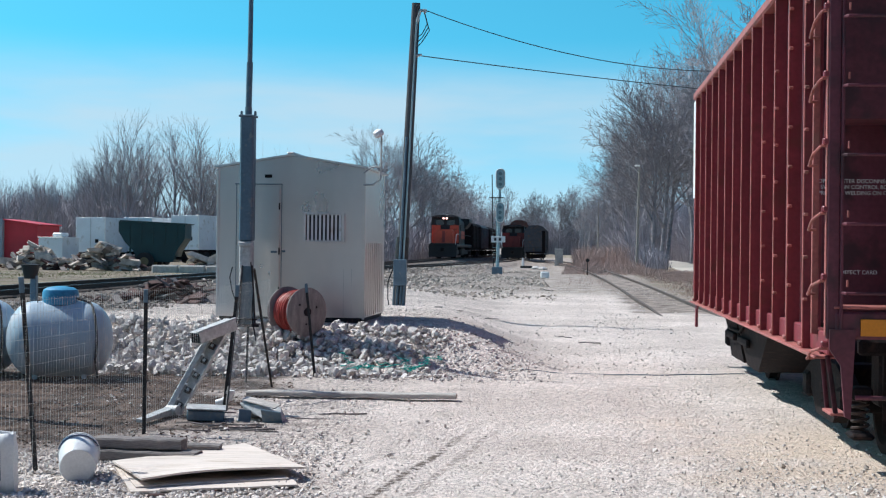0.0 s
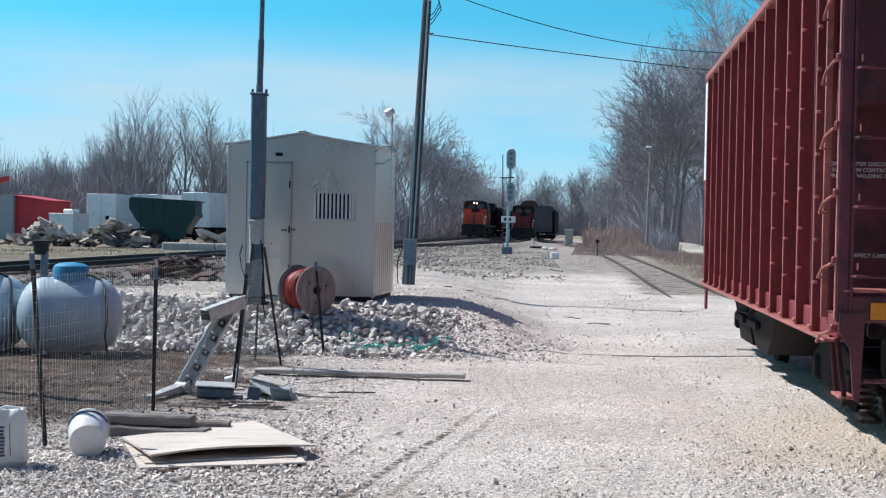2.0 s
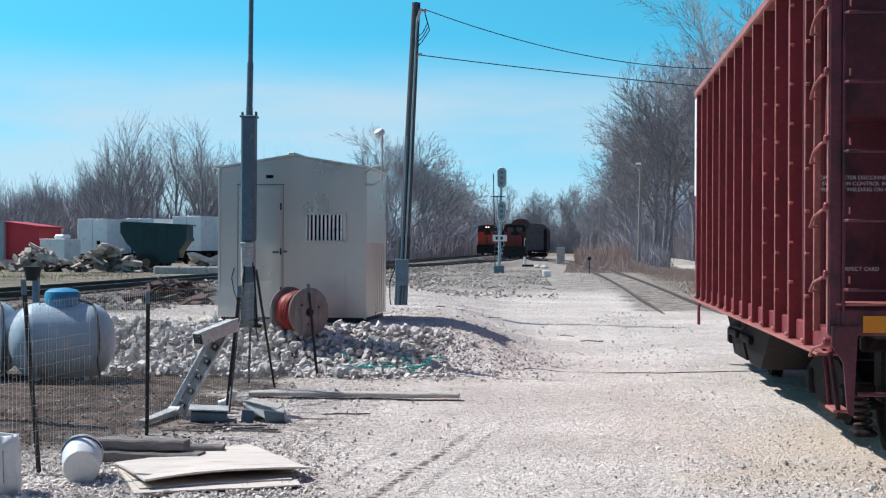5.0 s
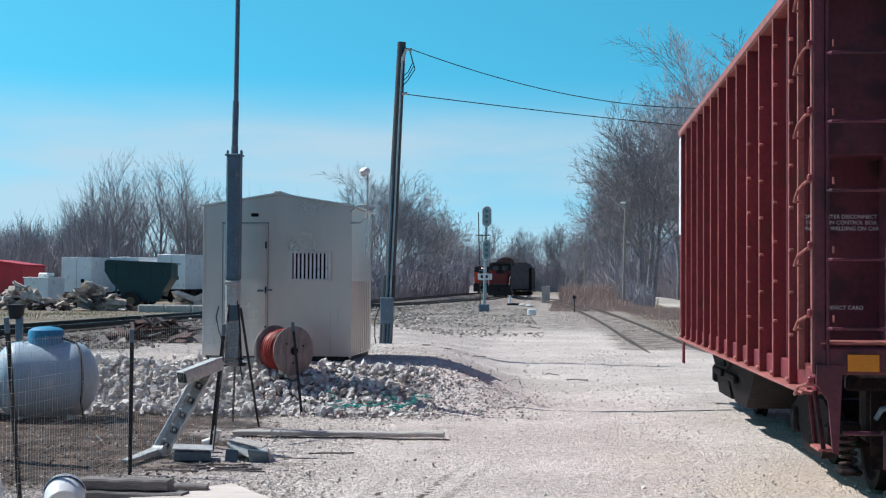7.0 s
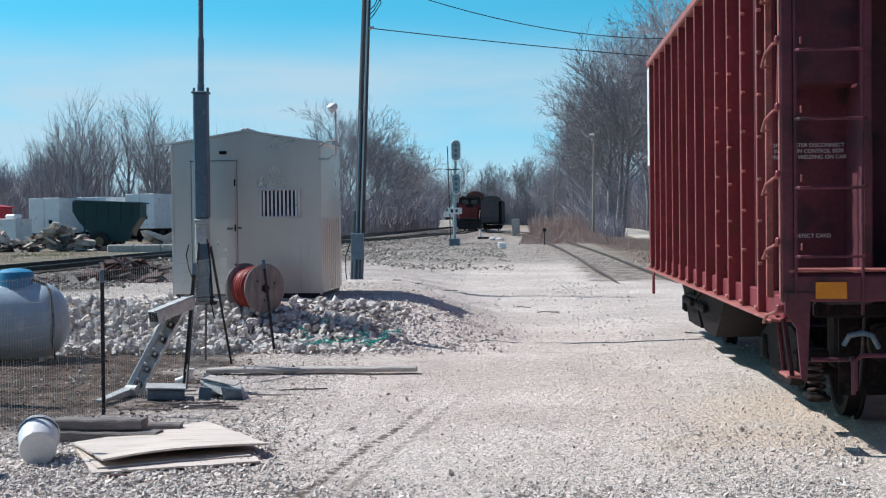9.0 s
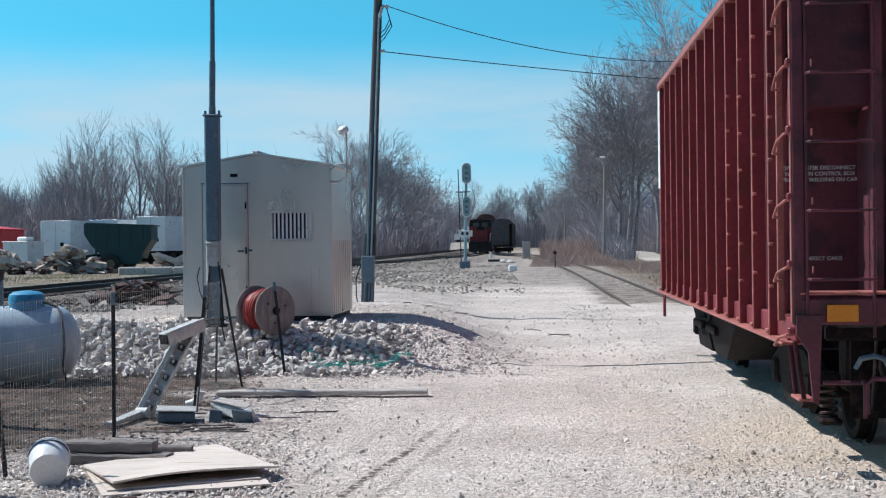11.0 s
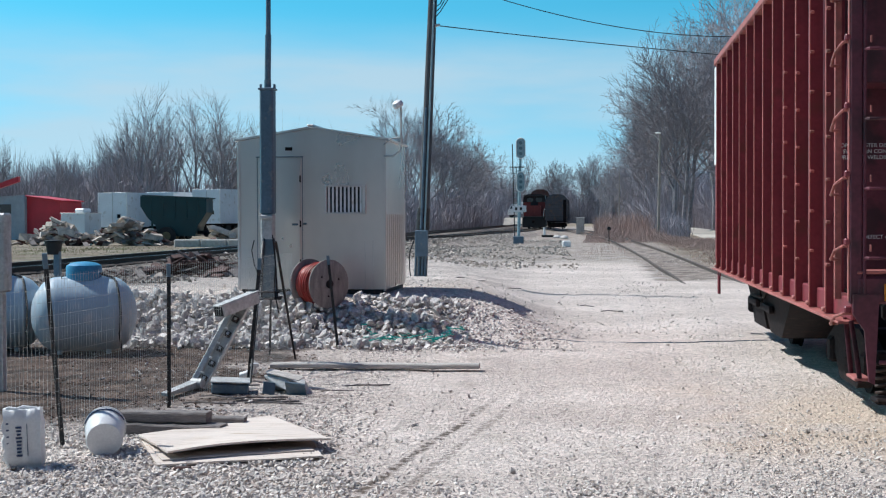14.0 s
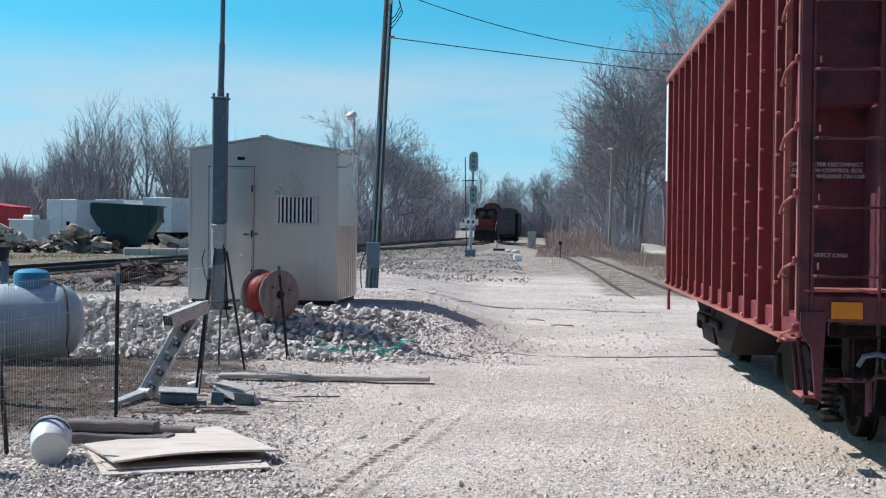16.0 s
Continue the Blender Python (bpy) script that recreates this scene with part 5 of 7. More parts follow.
# ---- tanks, fence and scrap ----
def tank(m, label):
    """A horizontal gas tank with domed heads; origin on the ground below its middle, axle along x."""
    R, Lc = 0.475, 0.64
    root = thing("propane_tank", m, label, "gas tank", "tanks behind the fence")
    prof = []
    for i in range(9):
        a = math.pi / 2 * i / 8
        prof.append((max(0.004, R * math.sin(a)), -Lc / 2 - 0.34 * math.cos(a)))
    for i in range(9):
        a = math.pi / 2 * i / 8
        prof.append((max(0.004, R * math.cos(a)), Lc / 2 + 0.34 * math.sin(a)))
    shell = part("shell", Geo().lathe(prof, 48, pose(0, 0, 0.50, 0, 90, 0)), M_TANK, root, "white enamelled shell", True)
    part("valve_dome", Geo().lathe([(0.225, 0.0), (0.225, 0.15), (0.213, 0.19), (0.16, 0.22), (0.06, 0.235), (0.004, 0.237)], 32, pose(0, 0, 0.93)), M_DOME, root, "blue plastic valve dome", True)
    for x in (-0.3, 0.3):
        for y in (-0.12, 0.12):
            part("leg", Geo().box((x, y, 0.04), (0.06, 0.08, 0.09), chamfer=0.01), M_TANK, root)
    part("hose", Geo().path([(0.16, -0.08, 1.03)] + [(0.34 + 0.12 * math.sin(a), -0.47 * math.sin(a), 0.50 + 0.48 * math.cos(a)) for a in (0.15 * k for k in range(2, 15))] +
                            [(0.47, -0.34, 0.03)], 0.014, 8), M_DARK, root, "black rubber hose", True)
    part("latch_cable", Geo().path([(-0.22, -0.1, 1.0), (-0.27, -0.12, 0.98), (-0.28, -0.13, 0.93), (-0.24, -0.13, 0.91)], 0.008, 6), M_DARK, root)
    return root


t1 = tank(pose(-6.50, 17.45, 0, 0, 0, 18), "white propane tank with blue valve dome behind the wire fence")
copy_thing(t1, pose(-7.78, 17.6, 0, 0, 0, 18))


def t_post(x, y, h, lean_x=0.0, lean_y=0.0):
    root = thing("fence_post", pose(x, y, terrain(x, y) - 0.02, lean_y, lean_x, 0), "dark steel T-post of the wire fence", "fence post", "wire fence posts")
    part("stem", Geo().box((0, 0, h / 2), (0.035, 0.007, h)).box((0, 0.018, h / 2), (0.007, 0.030, h)), M_BLACKPIPE, root)
    part("tip", Geo().box((0, -0.005, h - 0.06), (0.040, 0.014, 0.12), chamfer=0.003), M_MAST, root, "pale worn post tip")
    g = Geo()
    for k in range(int(h / 0.055) - 4):
        g.box((0, -0.006, 0.2 + k * 0.055), (0.012, 0.008, 0.012))
    tagged(part("studs", g, M_BLACKPIPE, root), kind="stuff")
    return root


POSTS = [(-3.95, 10.14, 1.48, -5.0), (-3.85, 12.45, 1.32, 0.3), (-3.62, 14.46, 1.32, 6.0), (-3.34, 18.15, 1.25, -6.0)]
for x, y, h, lean in POSTS:
    t_post(x, y, h, lean)


def fence_mesh():
    root = thing("wire_fence", pose(0, 0, 0), "fine galvanised wire mesh fence between the posts", "fence")
    line = [(-4.35, 8.0)] + [(p[0], p[1]) for p in POSTS[:3]] + [(-3.7, 17.0)]
    for (x0, y0), (x1, y1) in zip(line, line[1:]):
        n = int(math.hypot(x1 - x0, y1 - y0) / 0.05)
        g = Geo()
        w = 0.0011
        for k in range(n + 1):
            x, y = x0 + (x1 - x0) * k / n, y0 + (y1 - y0) * k / n
            g.tube((x, y, 0.02), (x, y, 1.30), w, n=3, caps=False)
        for k in range(14):
            z = 0.05 + k * 0.095
            g.tube((x0, y0, z), (x1, y1, z), w, n=3, caps=False)
        tagged(part("wire_panel", g, M_GALV, root), kind="stuff")


fence_mesh()


def bucket():
    """A white pail lying on its side, bottom towards the path."""
    aim_ = Vector((-0.30, 0.92, 0.16)).to_track_quat("Z", "Y").to_matrix().to_4x4()
    root = thing("pail", Matrix.Translation((-3.56, 9.95, 0.145)) @ aim_, "white plastic pail lying on the gravel", "bucket")
    part("body", Geo().lathe([(0.004, -0.17), (0.122, -0.17), (0.130, -0.16), (0.138, 0.02), (0.144, 0.12), (0.142, 0.19), (0.130, 0.19), (0.125, 0.10), (0.118, -0.14), (0.004, -0.145)][::-1][::-1], 36,
                             pose(0, 0, 0)), M_PLASTIC_WHITE, root, "", True)
    for z in (0.12, 0.16):
        part("rim_ring", Geo().lathe([(0.141, z), (0.152, z), (0.152, z - 0.012), (0.141, z - 0.012)], 36), M_PLASTIC_WHITE, root, "", True)
    part("bail_wire", Geo().path([(0.151 * math.cos(a), 0.151 * math.sin(a), 0.10) for a in (0.3 + k * 0.22 for k in range(12))], 0.005, 6), M_BLUE, root, "dark wire handle")
    return root


bucket()


def bag():
    root = thing("paper_sack", pose(-3.90, 9.32, 0, 0, -2, 12), "crumpled white filled sack with dark print standing on gravel", "sack")
    bm = bmesh.new()
    bmesh.ops.create_cube(bm, size=1.0)
    bmesh.ops.subdivide_edges(bm, edges=bm.edges[:], cuts=11, use_grid_fill=True)
    g = Geo()
    vs = []
    for v in bm.verts:
        q = v.co
        up = q.z + 0.5
        k = 1.0 - 0.40 * (abs(q.z) * 2) ** 5
        fold = 0.010 * math.sin(up * 52) * smooth(0.25, 0.5, -q.x)
        r = 0.014 * noise.noise(q * 4) + 0.006 * noise.noise(q * 13)
        crown = 0.022 * noise.noise((q.x * 11, q.y * 6, 2)) * smooth(0.8, 1.0, up)
        vs.append((q.x * 0.25 * (0.90 + 0.10 * k) - fold + r, q.y * 0.17 * k + r, up * 0.40 + crown))
    g.add(vs, [tuple(v.index for v in f.verts) for f in bm.faces])
    bm.free()
    part("body", g, M_PLASTIC_WHITE, root, "", True)
    part("top_seam", Geo().path([(-0.13, 0, 0.395), (-0.09, 0.006, 0.408), (-0.04, -0.008, 0.398), (0.0, 0.006, 0.412), (0.05, -0.006, 0.405), (0.10, 0.004, 0.395)], 0.016, 8), M_PLASTIC_WHITE, root, "folded top edge", True)
    for k in range(9):
        wide = (0.040, 0.028, 0.032, 0.030, 0.034, 0.042, 0.026, 0.034, 0.040)[k]
        part("print_bar", Geo().box((-0.018, -0.090, 0.095 + k * 0.024), (wide, 0.010, 0.013), chamfer=0.002), M_BLUE, root, "dark printed bar")
    part("fold_line", Geo().box((0.038, -0.089, 0.20), (0.004, 0.010, 0.22), chamfer=0.001), M_MAST, root)
    for k in range(6):
        part("side_print", Geo().box((-0.093, -0.082, 0.09 + k * 0.045), (0.018, 0.012, 0.012), pose(0, 0, 0, 0, 0, 0), 0.002), M_BLUE, root)


bag()


def timber(name, x, y, z, size, yaw, mat, label, tilt=0.0, category="timber", group=""):
    """A sawn balk, slightly warped, with split ends."""
    root = thing(name, pose(x, y, z, 0, tilt, yaw), label, category, group)
    g = Geo()
    n = 8
    rng = random.Random(int(abs(x * 100) + abs(y * 10)))
    rings = []
    for i in range(n + 1):
        u = -size[0] / 2 + size[0] * i / n
        wz, wy = rng.uniform(-0.006, 0.006), rng.uniform(-0.006, 0.006)
        k = 0.012
        a, b = size[1] / 2, size[2]
        rings.append([(u, -a + wy, k + wz), (u, -a + k + wy, wz), (u, a - k + wy, wz), (u, a + wy, k + wz), (u, a + wy, b - k + wz), (u, a - k + wy, b + wz), (u, -a + k + wy, b + wz), (u, -a + wy, b - k + wz)])
    vs = [p for r in rings for p in r]
    fs = [(i * 8 + j, i * 8 + (j + 1) % 8, i * 8 + 8 + (j + 1) % 8, i * 8 + 8 + j) for i in range(n) for j in range(8)]
    fs += [tuple(range(8))[::-1], tuple(range(n * 8, n * 8 + 8))]
    part("balk", g.add(vs, [f[::-1] for f in fs]), mat, root)
    return root


timber("long_plank", -2.47, 15.68, 0.02, (2.36, 0.17, 0.055), 1.0, M_PLANK, "long pale grey weathered timber lying on the gravel", category="plank")
timber("old_timber", -3.30, 10.84, 0.0, (0.80, 0.19, 0.09), -5, M_WOOD_DARK, "dark weathered timber balk beside the plywood", group="timber balks")
timber("old_timber", -3.40, 10.90, 0.094, (0.72, 0.17, 0.085), -2, M_WOOD_DARK, "grey split timber balk lying on another", group="timber balks")
timber("old_timber", -3.02, 11.12, 0.0, (0.42, 0.14, 0.105), 4, M_WOOD_DARK, "short dark timber offcut on the gravel", group="timber balks")


def plywood(name, corners, z, t, lift, label):
    """A sheet given by four corners, one edge lifted and sagging."""
    root = thing(name, pose(0, 0, 0), label, "plywood sheet", "plywood stack")
    n = 10
    vs = []
    for j in range(n + 1):
        for i in range(n + 1):
            u, v = i / n, j / n
            x = (1 - v) * ((1 - u) * corners[0][0] + u * corners[1][0]) + v * ((1 - u) * corners[3][0] + u * corners[2][0])
            y = (1 - v) * ((1 - u) * corners[0][1] + u * corners[1][1]) + v * ((1 - u) * corners[3][1] + u * corners[2][1])
            h = z + lift * (1 - v) * (0.75 + 0.5 * math.sin(math.pi * u)) + 0.008 * noise.noise((x * 3, y * 3, z * 9))
            vs.append((x, y, h))
    m = len(vs)
    vs += [(x, y, h + t) for x, y, h in vs]
    w = n + 1
    fs = []
    for j in range(n):
        for i in range(n):
            a = j * w + i
            fs.append((a, a + w, a + w + 1, a + 1))
            fs.append((m + a, m + a + 1, m + a + w + 1, m + a + w))
    for i in range(n):
        for a, b in ((i, i + 1), (n * w + i + 1, n * w + i), ((i + 1) * w, i * w), (i * w + n, (i + 1) * w + n)):
            fs.append((a, b, m + b, m + a))
    part("sheet", Geo().add(vs, fs), M_PLY, root)


plywood("plywood_sheet", [(-2.98, 9.36), (-1.92, 9.80), (-2.20, 10.75), (-3.42, 10.36)], 0.014, 0.012, 0.0, "bottom plywood sheet lying flat on the gravel")
plywood("plywood_sheet", [(-2.99, 9.50), (-2.02, 9.98), (-2.30, 10.95), (-3.44, 10.44)], 0.029, 0.010, 0.0, "narrow plywood sheet in the middle of a stack")
plywood("plywood_sheet", [(-2.95, 9.50), (-1.92, 10.14), (-2.72, 11.60), (-3.48, 10.46)], 0.044, 0.014, 0.052, "sun-bleached plywood sheet with a lifted edge")


def rack():
    """A galvanised bracket frame leaning over, its slots towards the path."""
    root = thing("steel_bracket_frame", pose(-4.03, 13.75, 0.02), "galvanised steel bracket frame propped aslant on soil", "steel frame")
    lean = pose(0, 0, 0, -20, 23.5, -6) @ Matrix.Diagonal((0.95, 1, 1.06, 1))
    part("web", Geo().box((0.085, 0.03, 0.46), (0.11, 0.010, 0.92), lean, 0.003), M_GALV, root)
    part("flange", Geo().box((0.0, 0.012, 0.46), (0.065, 0.055, 0.96), lean, 0.008), M_GALV, root, "pale flat flange")
    part("flange", Geo().box((0.145, 0.01, 0.48), (0.014, 0.07, 0.92), lean, 0.004), M_GALV, root)
    for k in range(5):
        z = 0.13 + k * 0.158
        sock = part("socket", Geo().box((0.085, -0.008, z), (0.062, 0.055, 0.058), lean, 0.006), M_BLACKPIPE, root, "dark square socket")
        part("socket_face", Geo().box((0.092, -0.038, z + 0.004), (0.026, 0.008, 0.026), lean), M_GALV, sock)
        part("clip", Geo().box((0.045, -0.014, z + 0.045), (0.030, 0.022, 0.018), lean, 0.004), M_WHITE, root)
    g = Geo()
    g.add([(0.03, -0.02, 0.0), (0.10, -0.08, 0.0), (-0.02, -0.72, 0.0), (-0.08, -0.70, 0.0), (0.02, 0.0, 0.08), (0.11, -0.05, 0.07), (-0.01, -0.72, 0.03), (-0.08, -0.71, 0.035)],
          [(0, 1, 5, 4), (1, 2, 6, 5), (2, 3, 7, 6), (3, 0, 4, 7), (4, 5, 6, 7), (3, 2, 1, 0)])
    part("foot", g, M_GALV, root, "flat sloping foot")
    part("foot_knuckle", Geo().tube((0.03, -0.05, 0.05), (0.15, -0.09, 0.05), 0.05, n=12), M_GALV, root, "", True)
    head = Matrix.Translation(lean @ Vector((0.08, 0.0, 0.95))) @ pose(0, 0, 0, 0, -14, 56)
    part("head_box", Geo().box((-0.10, 0.0, 0.01), (0.50, 0.15, 0.12), head, 0.008), M_GALV, root)
    part("head_lip", Geo().box((-0.10, -0.055, 0.074), (0.52, 0.035, 0.012), head, 0.003), M_GALV, root)
    # the box is solid; a dark plate paints the shade of its mouth
    part("box_mouth", Geo().box((-0.348, 0.0, 0.008), (0.012, 0.13, 0.10), head, 0.004), M_DARK, root, "dark plate for the shaded open end")
    return root


rack()


def scrap():
    r = thing("steel_box_scrap", pose(-3.56, 13.50, 0.0, 0, 0, 14), "flat grey steel box lying on the soil", "scrap metal")
    part("body", Geo().box((0, 0, 0.05), (0.36, 0.30, 0.10), pose(0, 0, 0.01, 2, 3, 0), 0.012), M_MAST, r)
    part("lid", Geo().box((0, 0, 0.115), (0.38, 0.32, 0.015), pose(0, 0, 0.01, 2, 3, 0), 0.004), M_GALV, r, "pale sheet lid")
    r = thing("crumpled_sheet", pose(-2.98, 13.48, 0.0, 0, 0, -8), "crumpled pale sheet-metal cover on the gravel", "scrap metal")
    g = Geo()
    g.add([(-0.24, 0.12, 0.19), (-0.04, 0.14, 0.15), (0.14, 0.10, 0.13), (-0.25, 0.00, 0.17), (-0.02, -0.04, 0.16), (0.20, -0.06, 0.08),
           (-0.17, -0.03, 0.10), (0.02, -0.10, 0.05), (0.22, -0.12, 0.01), (-0.20, 0.15, 0.01), (0.18, 0.16, 0.01), (0.0, 0.17, 0.01)],
          [(0, 3, 4, 1), (1, 4, 5, 2), (3, 6, 7, 4), (4, 7, 8, 5), (0, 9, 6, 3), (2, 5, 8, 10), (9, 0, 1, 11), (11, 1, 2, 10), (6, 9, 11, 7), (7, 11, 10, 8)])
    part("cover", g, M_GALV, r)
    part("pale_top", Geo().box((0, 0, 0), (0.40, 0.11, 0.012), Matrix.Translation((-0.03, 0.0, 0.185)) @ pose(0, 0, 0, 14, 9, -14), 0.004), M_PLANK, r, "pale flat strip")
    part("torn_flap", Geo().box((0, 0, 0), (0.22, 0.012, 0.15), Matrix.Translation((0.13, -0.13, 0.06)) @ pose(0, 0, 0, 24, 4, -10), 0.004), M_MAST, r, "dark folded flap")
    part("torn_flap", Geo().box((0, 0, 0), (0.12, 0.012, 0.12), Matrix.Translation((-0.16, -0.09, 0.06)) @ pose(0, 0, 0, -12, 8, 30), 0.004), M_MAST, r, "dark folded flap")
    r = thing("white_pipe_fitting", pose(-3.62, 14.50, 0.0, 0, 0, 0), "white plastic fitting beside a fence post", "scrap")
    part("elbow", Geo().path([(-0.09, 0, 0.05), (-0.02, 0, 0.07), (0.04, 0, 0.11), (0.05, 0, 0.18)], 0.042, 12), M_PLASTIC_WHITE, r, "", True)
    part("flange", Geo().tube((0.05, 0, 0.16), (0.052, 0, 0.19), 0.055, n=14), M_PLASTIC_WHITE, r, "", True)
    rng = random.Random(21)
    for k in range(9):
        x, y = rng.uniform(-3.9, -2.3), rng.uniform(12.6, 14.6)
        r = thing("stick", pose(x, y, 0.012, 0, 0, rng.uniform(-25, 25)), "thin grey dead stick on the ground", "stick", "dead sticks")
        part("stem", Geo().path([(-0.25, 0, 0), (-0.1, 0.02, 0.012), (0.08, -0.01, 0.008), (0.25, 0.03, 0.004)], 0.008, 5), M_WOOD_DARK, r)
    for k in range(5):
        y = rng.uniform(24, 38)
        x = rng.uniform(-0.10, 0.02) * y
        r = thing("stick", pose(x, y, terrain(x, y) + 0.01, 0, 0, rng.uniform(-90, 90)), "thin grey dead stick on the ground", "stick", "dead sticks")
        part("stem", Geo().path([(-0.2, 0, 0), (-0.08, 0.03, 0.015), (0.06, -0.02, 0.01), (0.2, 0.03, 0.005)], 0.010, 5), M_WOOD_DARK, r)
    r = thing("red_rag", pose(-2.78, 9.28, 0.005), "small dark red rag on the gravel", "rag")
    part("cloth", Geo().box((0, 0, 0.012), (0.12, 0.06, 0.024), pose(0, 0, 0, 0, 0, 10), 0.01), M_BRICK, r)


scrap()


def ground_cable():
    pts = []
    for k in range(60):
        u = k / 59
        x = -0.7 + 3.4 * u
        y = 19.1 + 0.75 * u + 0.08 * math.sin(u * 9) + 0.03 * math.sin(u * 31)
        pts.append((x, y, terrain(x, y) + 0.007))
    r = thing("ground_cable", pose(0, 0, 0), "thin dark cable lying across the gravel", "cable")
    part("cable", Geo().path(pts, 0.007, 6), M_MAST, r, "", True)


ground_cable()


def pedestal():
    """Dark pail set upside down on a steel post, and a grey cabinet on a post."""
    r = thing("capped_post", pose(-7.47, 18.9, terrain(-7.47, 18.9) + 0.0), "steel post with a dark plastic pail over its top", "post")
    part("post", Geo().box((0.05, 0, 0.58), (0.09, 0.08, 1.2), chamfer=0.01), M_MAST, r)
    part("pail", Geo().lathe([(0.004, 1.13), (0.088, 1.13), (0.120, 1.30), (0.132, 1.305), (0.132, 1.325), (0.004, 1.335)], 20), M_DARK, r, "dark plastic pail", True)
    r = thing("post_cabinet", pose(-5.85, 13.4, 0), "grey-green steel cabinet on a post behind the fence", "cabinet")
    part("post", Geo().box((0, 0, 0.5), (0.09, 0.09, 1.0), chamfer=0.01), M_GALV, r)
    part("body", Geo().box((0, 0, 1.38), (0.19, 0.16, 0.78), chamfer=0.02), M_GALV, r)


pedestal()


# ---- utility pole and wires ----
def utility_pole():
    b, t = Vector((-4.09, 33.0, terrain(-4.09, 33.0))), Vector((-3.76, 33.0, 7.45))
    root = thing("utility_pole", Matrix.Translation(b), "leaning weathered wooden utility pole with conduits and boxes", "utility pole")
    part("pole", Geo().tube((0, 0, -0.3), t - b, 0.135, 0.10, n=16), M_POLE, root, "", True)

    def at(z, dx=0.0, dy=0.0):
        k = (z - b.z) / (t.z - b.z)
        return Vector(((t.x - b.x) * k + dx, dy, z - b.z))
    part("meter_box", Geo().box(at(1.12, 0.01, -0.22), (0.30, 0.16, 0.62), chamfer=0.015), M_MAST, root, "blue-grey steel meter box")
    for dx in (-0.11, -0.03, 0.05, 0.12):
        part("conduit", Geo().tube(at(0.25, dx, -0.20), at(0.85, dx, -0.20), 0.028, n=10), M_MAST, root, "", True)
    part("dark_sleeve", Geo().tube(at(1.45), at(1.95), 0.155, 0.15, n=16), M_BLACKPIPE, root, "dark sleeve", True)
    part("riser", Geo().tube(at(1.4, -0.02, -0.16), at(4.3, -0.03, -0.13), 0.03, n=10), M_MAST, root, "", True)
    part("riser", Geo().tube(at(1.4, 0.06, -0.15), at(7.1, 0.05, -0.12), 0.022, n=8), M_SIGNAL, root, "", True)
    part("weatherhead", Geo().path([at(7.0, 0.06, -0.12), at(7.25, 0.12, -0.12), at(7.28, 0.2, -0.1), at(7.2, 0.24, -0.1)], 0.035, 8), M_GALV, root, "", True)
    for k in range(3):
        part("drip_loop", Geo().path([at(7.22, 0.22, -0.1), at(6.95 - 0.08 * k, 0.30 + 0.03 * k, -0.1), at(6.72 - 0.1 * k, 0.20, -0.12), at(6.62 - 0.12 * k, 0.08, -0.14)], 0.012, 6), M_WIRE, root, "", True)
    part("insulator", Geo().tube(at(6.21, 0.08, -0.05), at(6.24, 0.2, -0.02), 0.04, 0.03, n=10), M_GALV, root, "", True)
    part("insulator", Geo().tube(at(7.27, 0.08, -0.05), at(7.28, 0.26, -0.02), 0.04, 0.03, n=10), M_GALV, root, "", True)
    part("side_lead", Geo().path([at(1.3, -0.15, -0.1), at(0.9, -0.28, -0.1), at(0.5, -0.26, -0.1), at(0.3, -0.22, -0.1)], 0.014, 6), M_DARK, root, "", True)


utility_pole()


def wire(p, q, sag, label):
    r = thing("overhead_wire", pose(0, 0, 0), label, "wire", "overhead wires")
    p, q = Vector(p), Vector(q)
    pts = [p.lerp(q, k / 30) - Vector((0, 0, sag * 4 * (k / 30) * (1 - k / 30))) for k in range(31)]
    part("strand", Geo().path(pts, 0.012, 6), M_WIRE, r, "", True)


wire((-3.50, 33.0, 7.27), (7.6, 44.5, 7.6), 0.76, "sagging dark overhead service wire from the pole")
wire((-3.66, 33.0, 6.22), (7.6, 44.5, 6.4), 0.07, "lower dark overhead wire from the pole")


def small_poles():
    """Grey light poles by the far road, and a short marker post."""
    for x, y, h, lean in ((5.6, 128.0, 9.2, 1.0), (4.0, 240.0, 10.0, 0.0)):
        r = thing("light_pole", pose(x, y, terrain(x, y), 0, lean, 0), "slim grey wooden light pole by the far road", "light pole", "far light poles")
        part("pole", Geo().tube((0, 0, -0.2), (0, 0, h), 0.14, 0.09, n=10), M_WOOD, r, "", True)
        part("arm", Geo().path([(0, 0, h - 0.6), (-0.5, 0, h - 0.1), (-0.9, 0, h)], 0.04, 6), M_GALV, r)
        part("lamp_head", Geo().box((-0.2 if x > 5 else -0.95, 0, h + 0.1), (0.5, 0.25, 0.16), chamfer=0.05), M_WHITE, r, "pale lamp head")
    r = thing("marker_post", pose(0.9, 95.0, terrain(0.9, 95)), "short dark trackside marker post with a disc", "marker post")
    part("post", Geo().box((0, 0, 0.5), (0.06, 0.05, 1.0), chamfer=0.01), M_BLACKPIPE, r)
    part("disc", Geo().tube((0, -0.03, 1.0), (0, 0.0, 1.0), 0.13, n=16), M_BLACKPIPE, r)


small_poles()


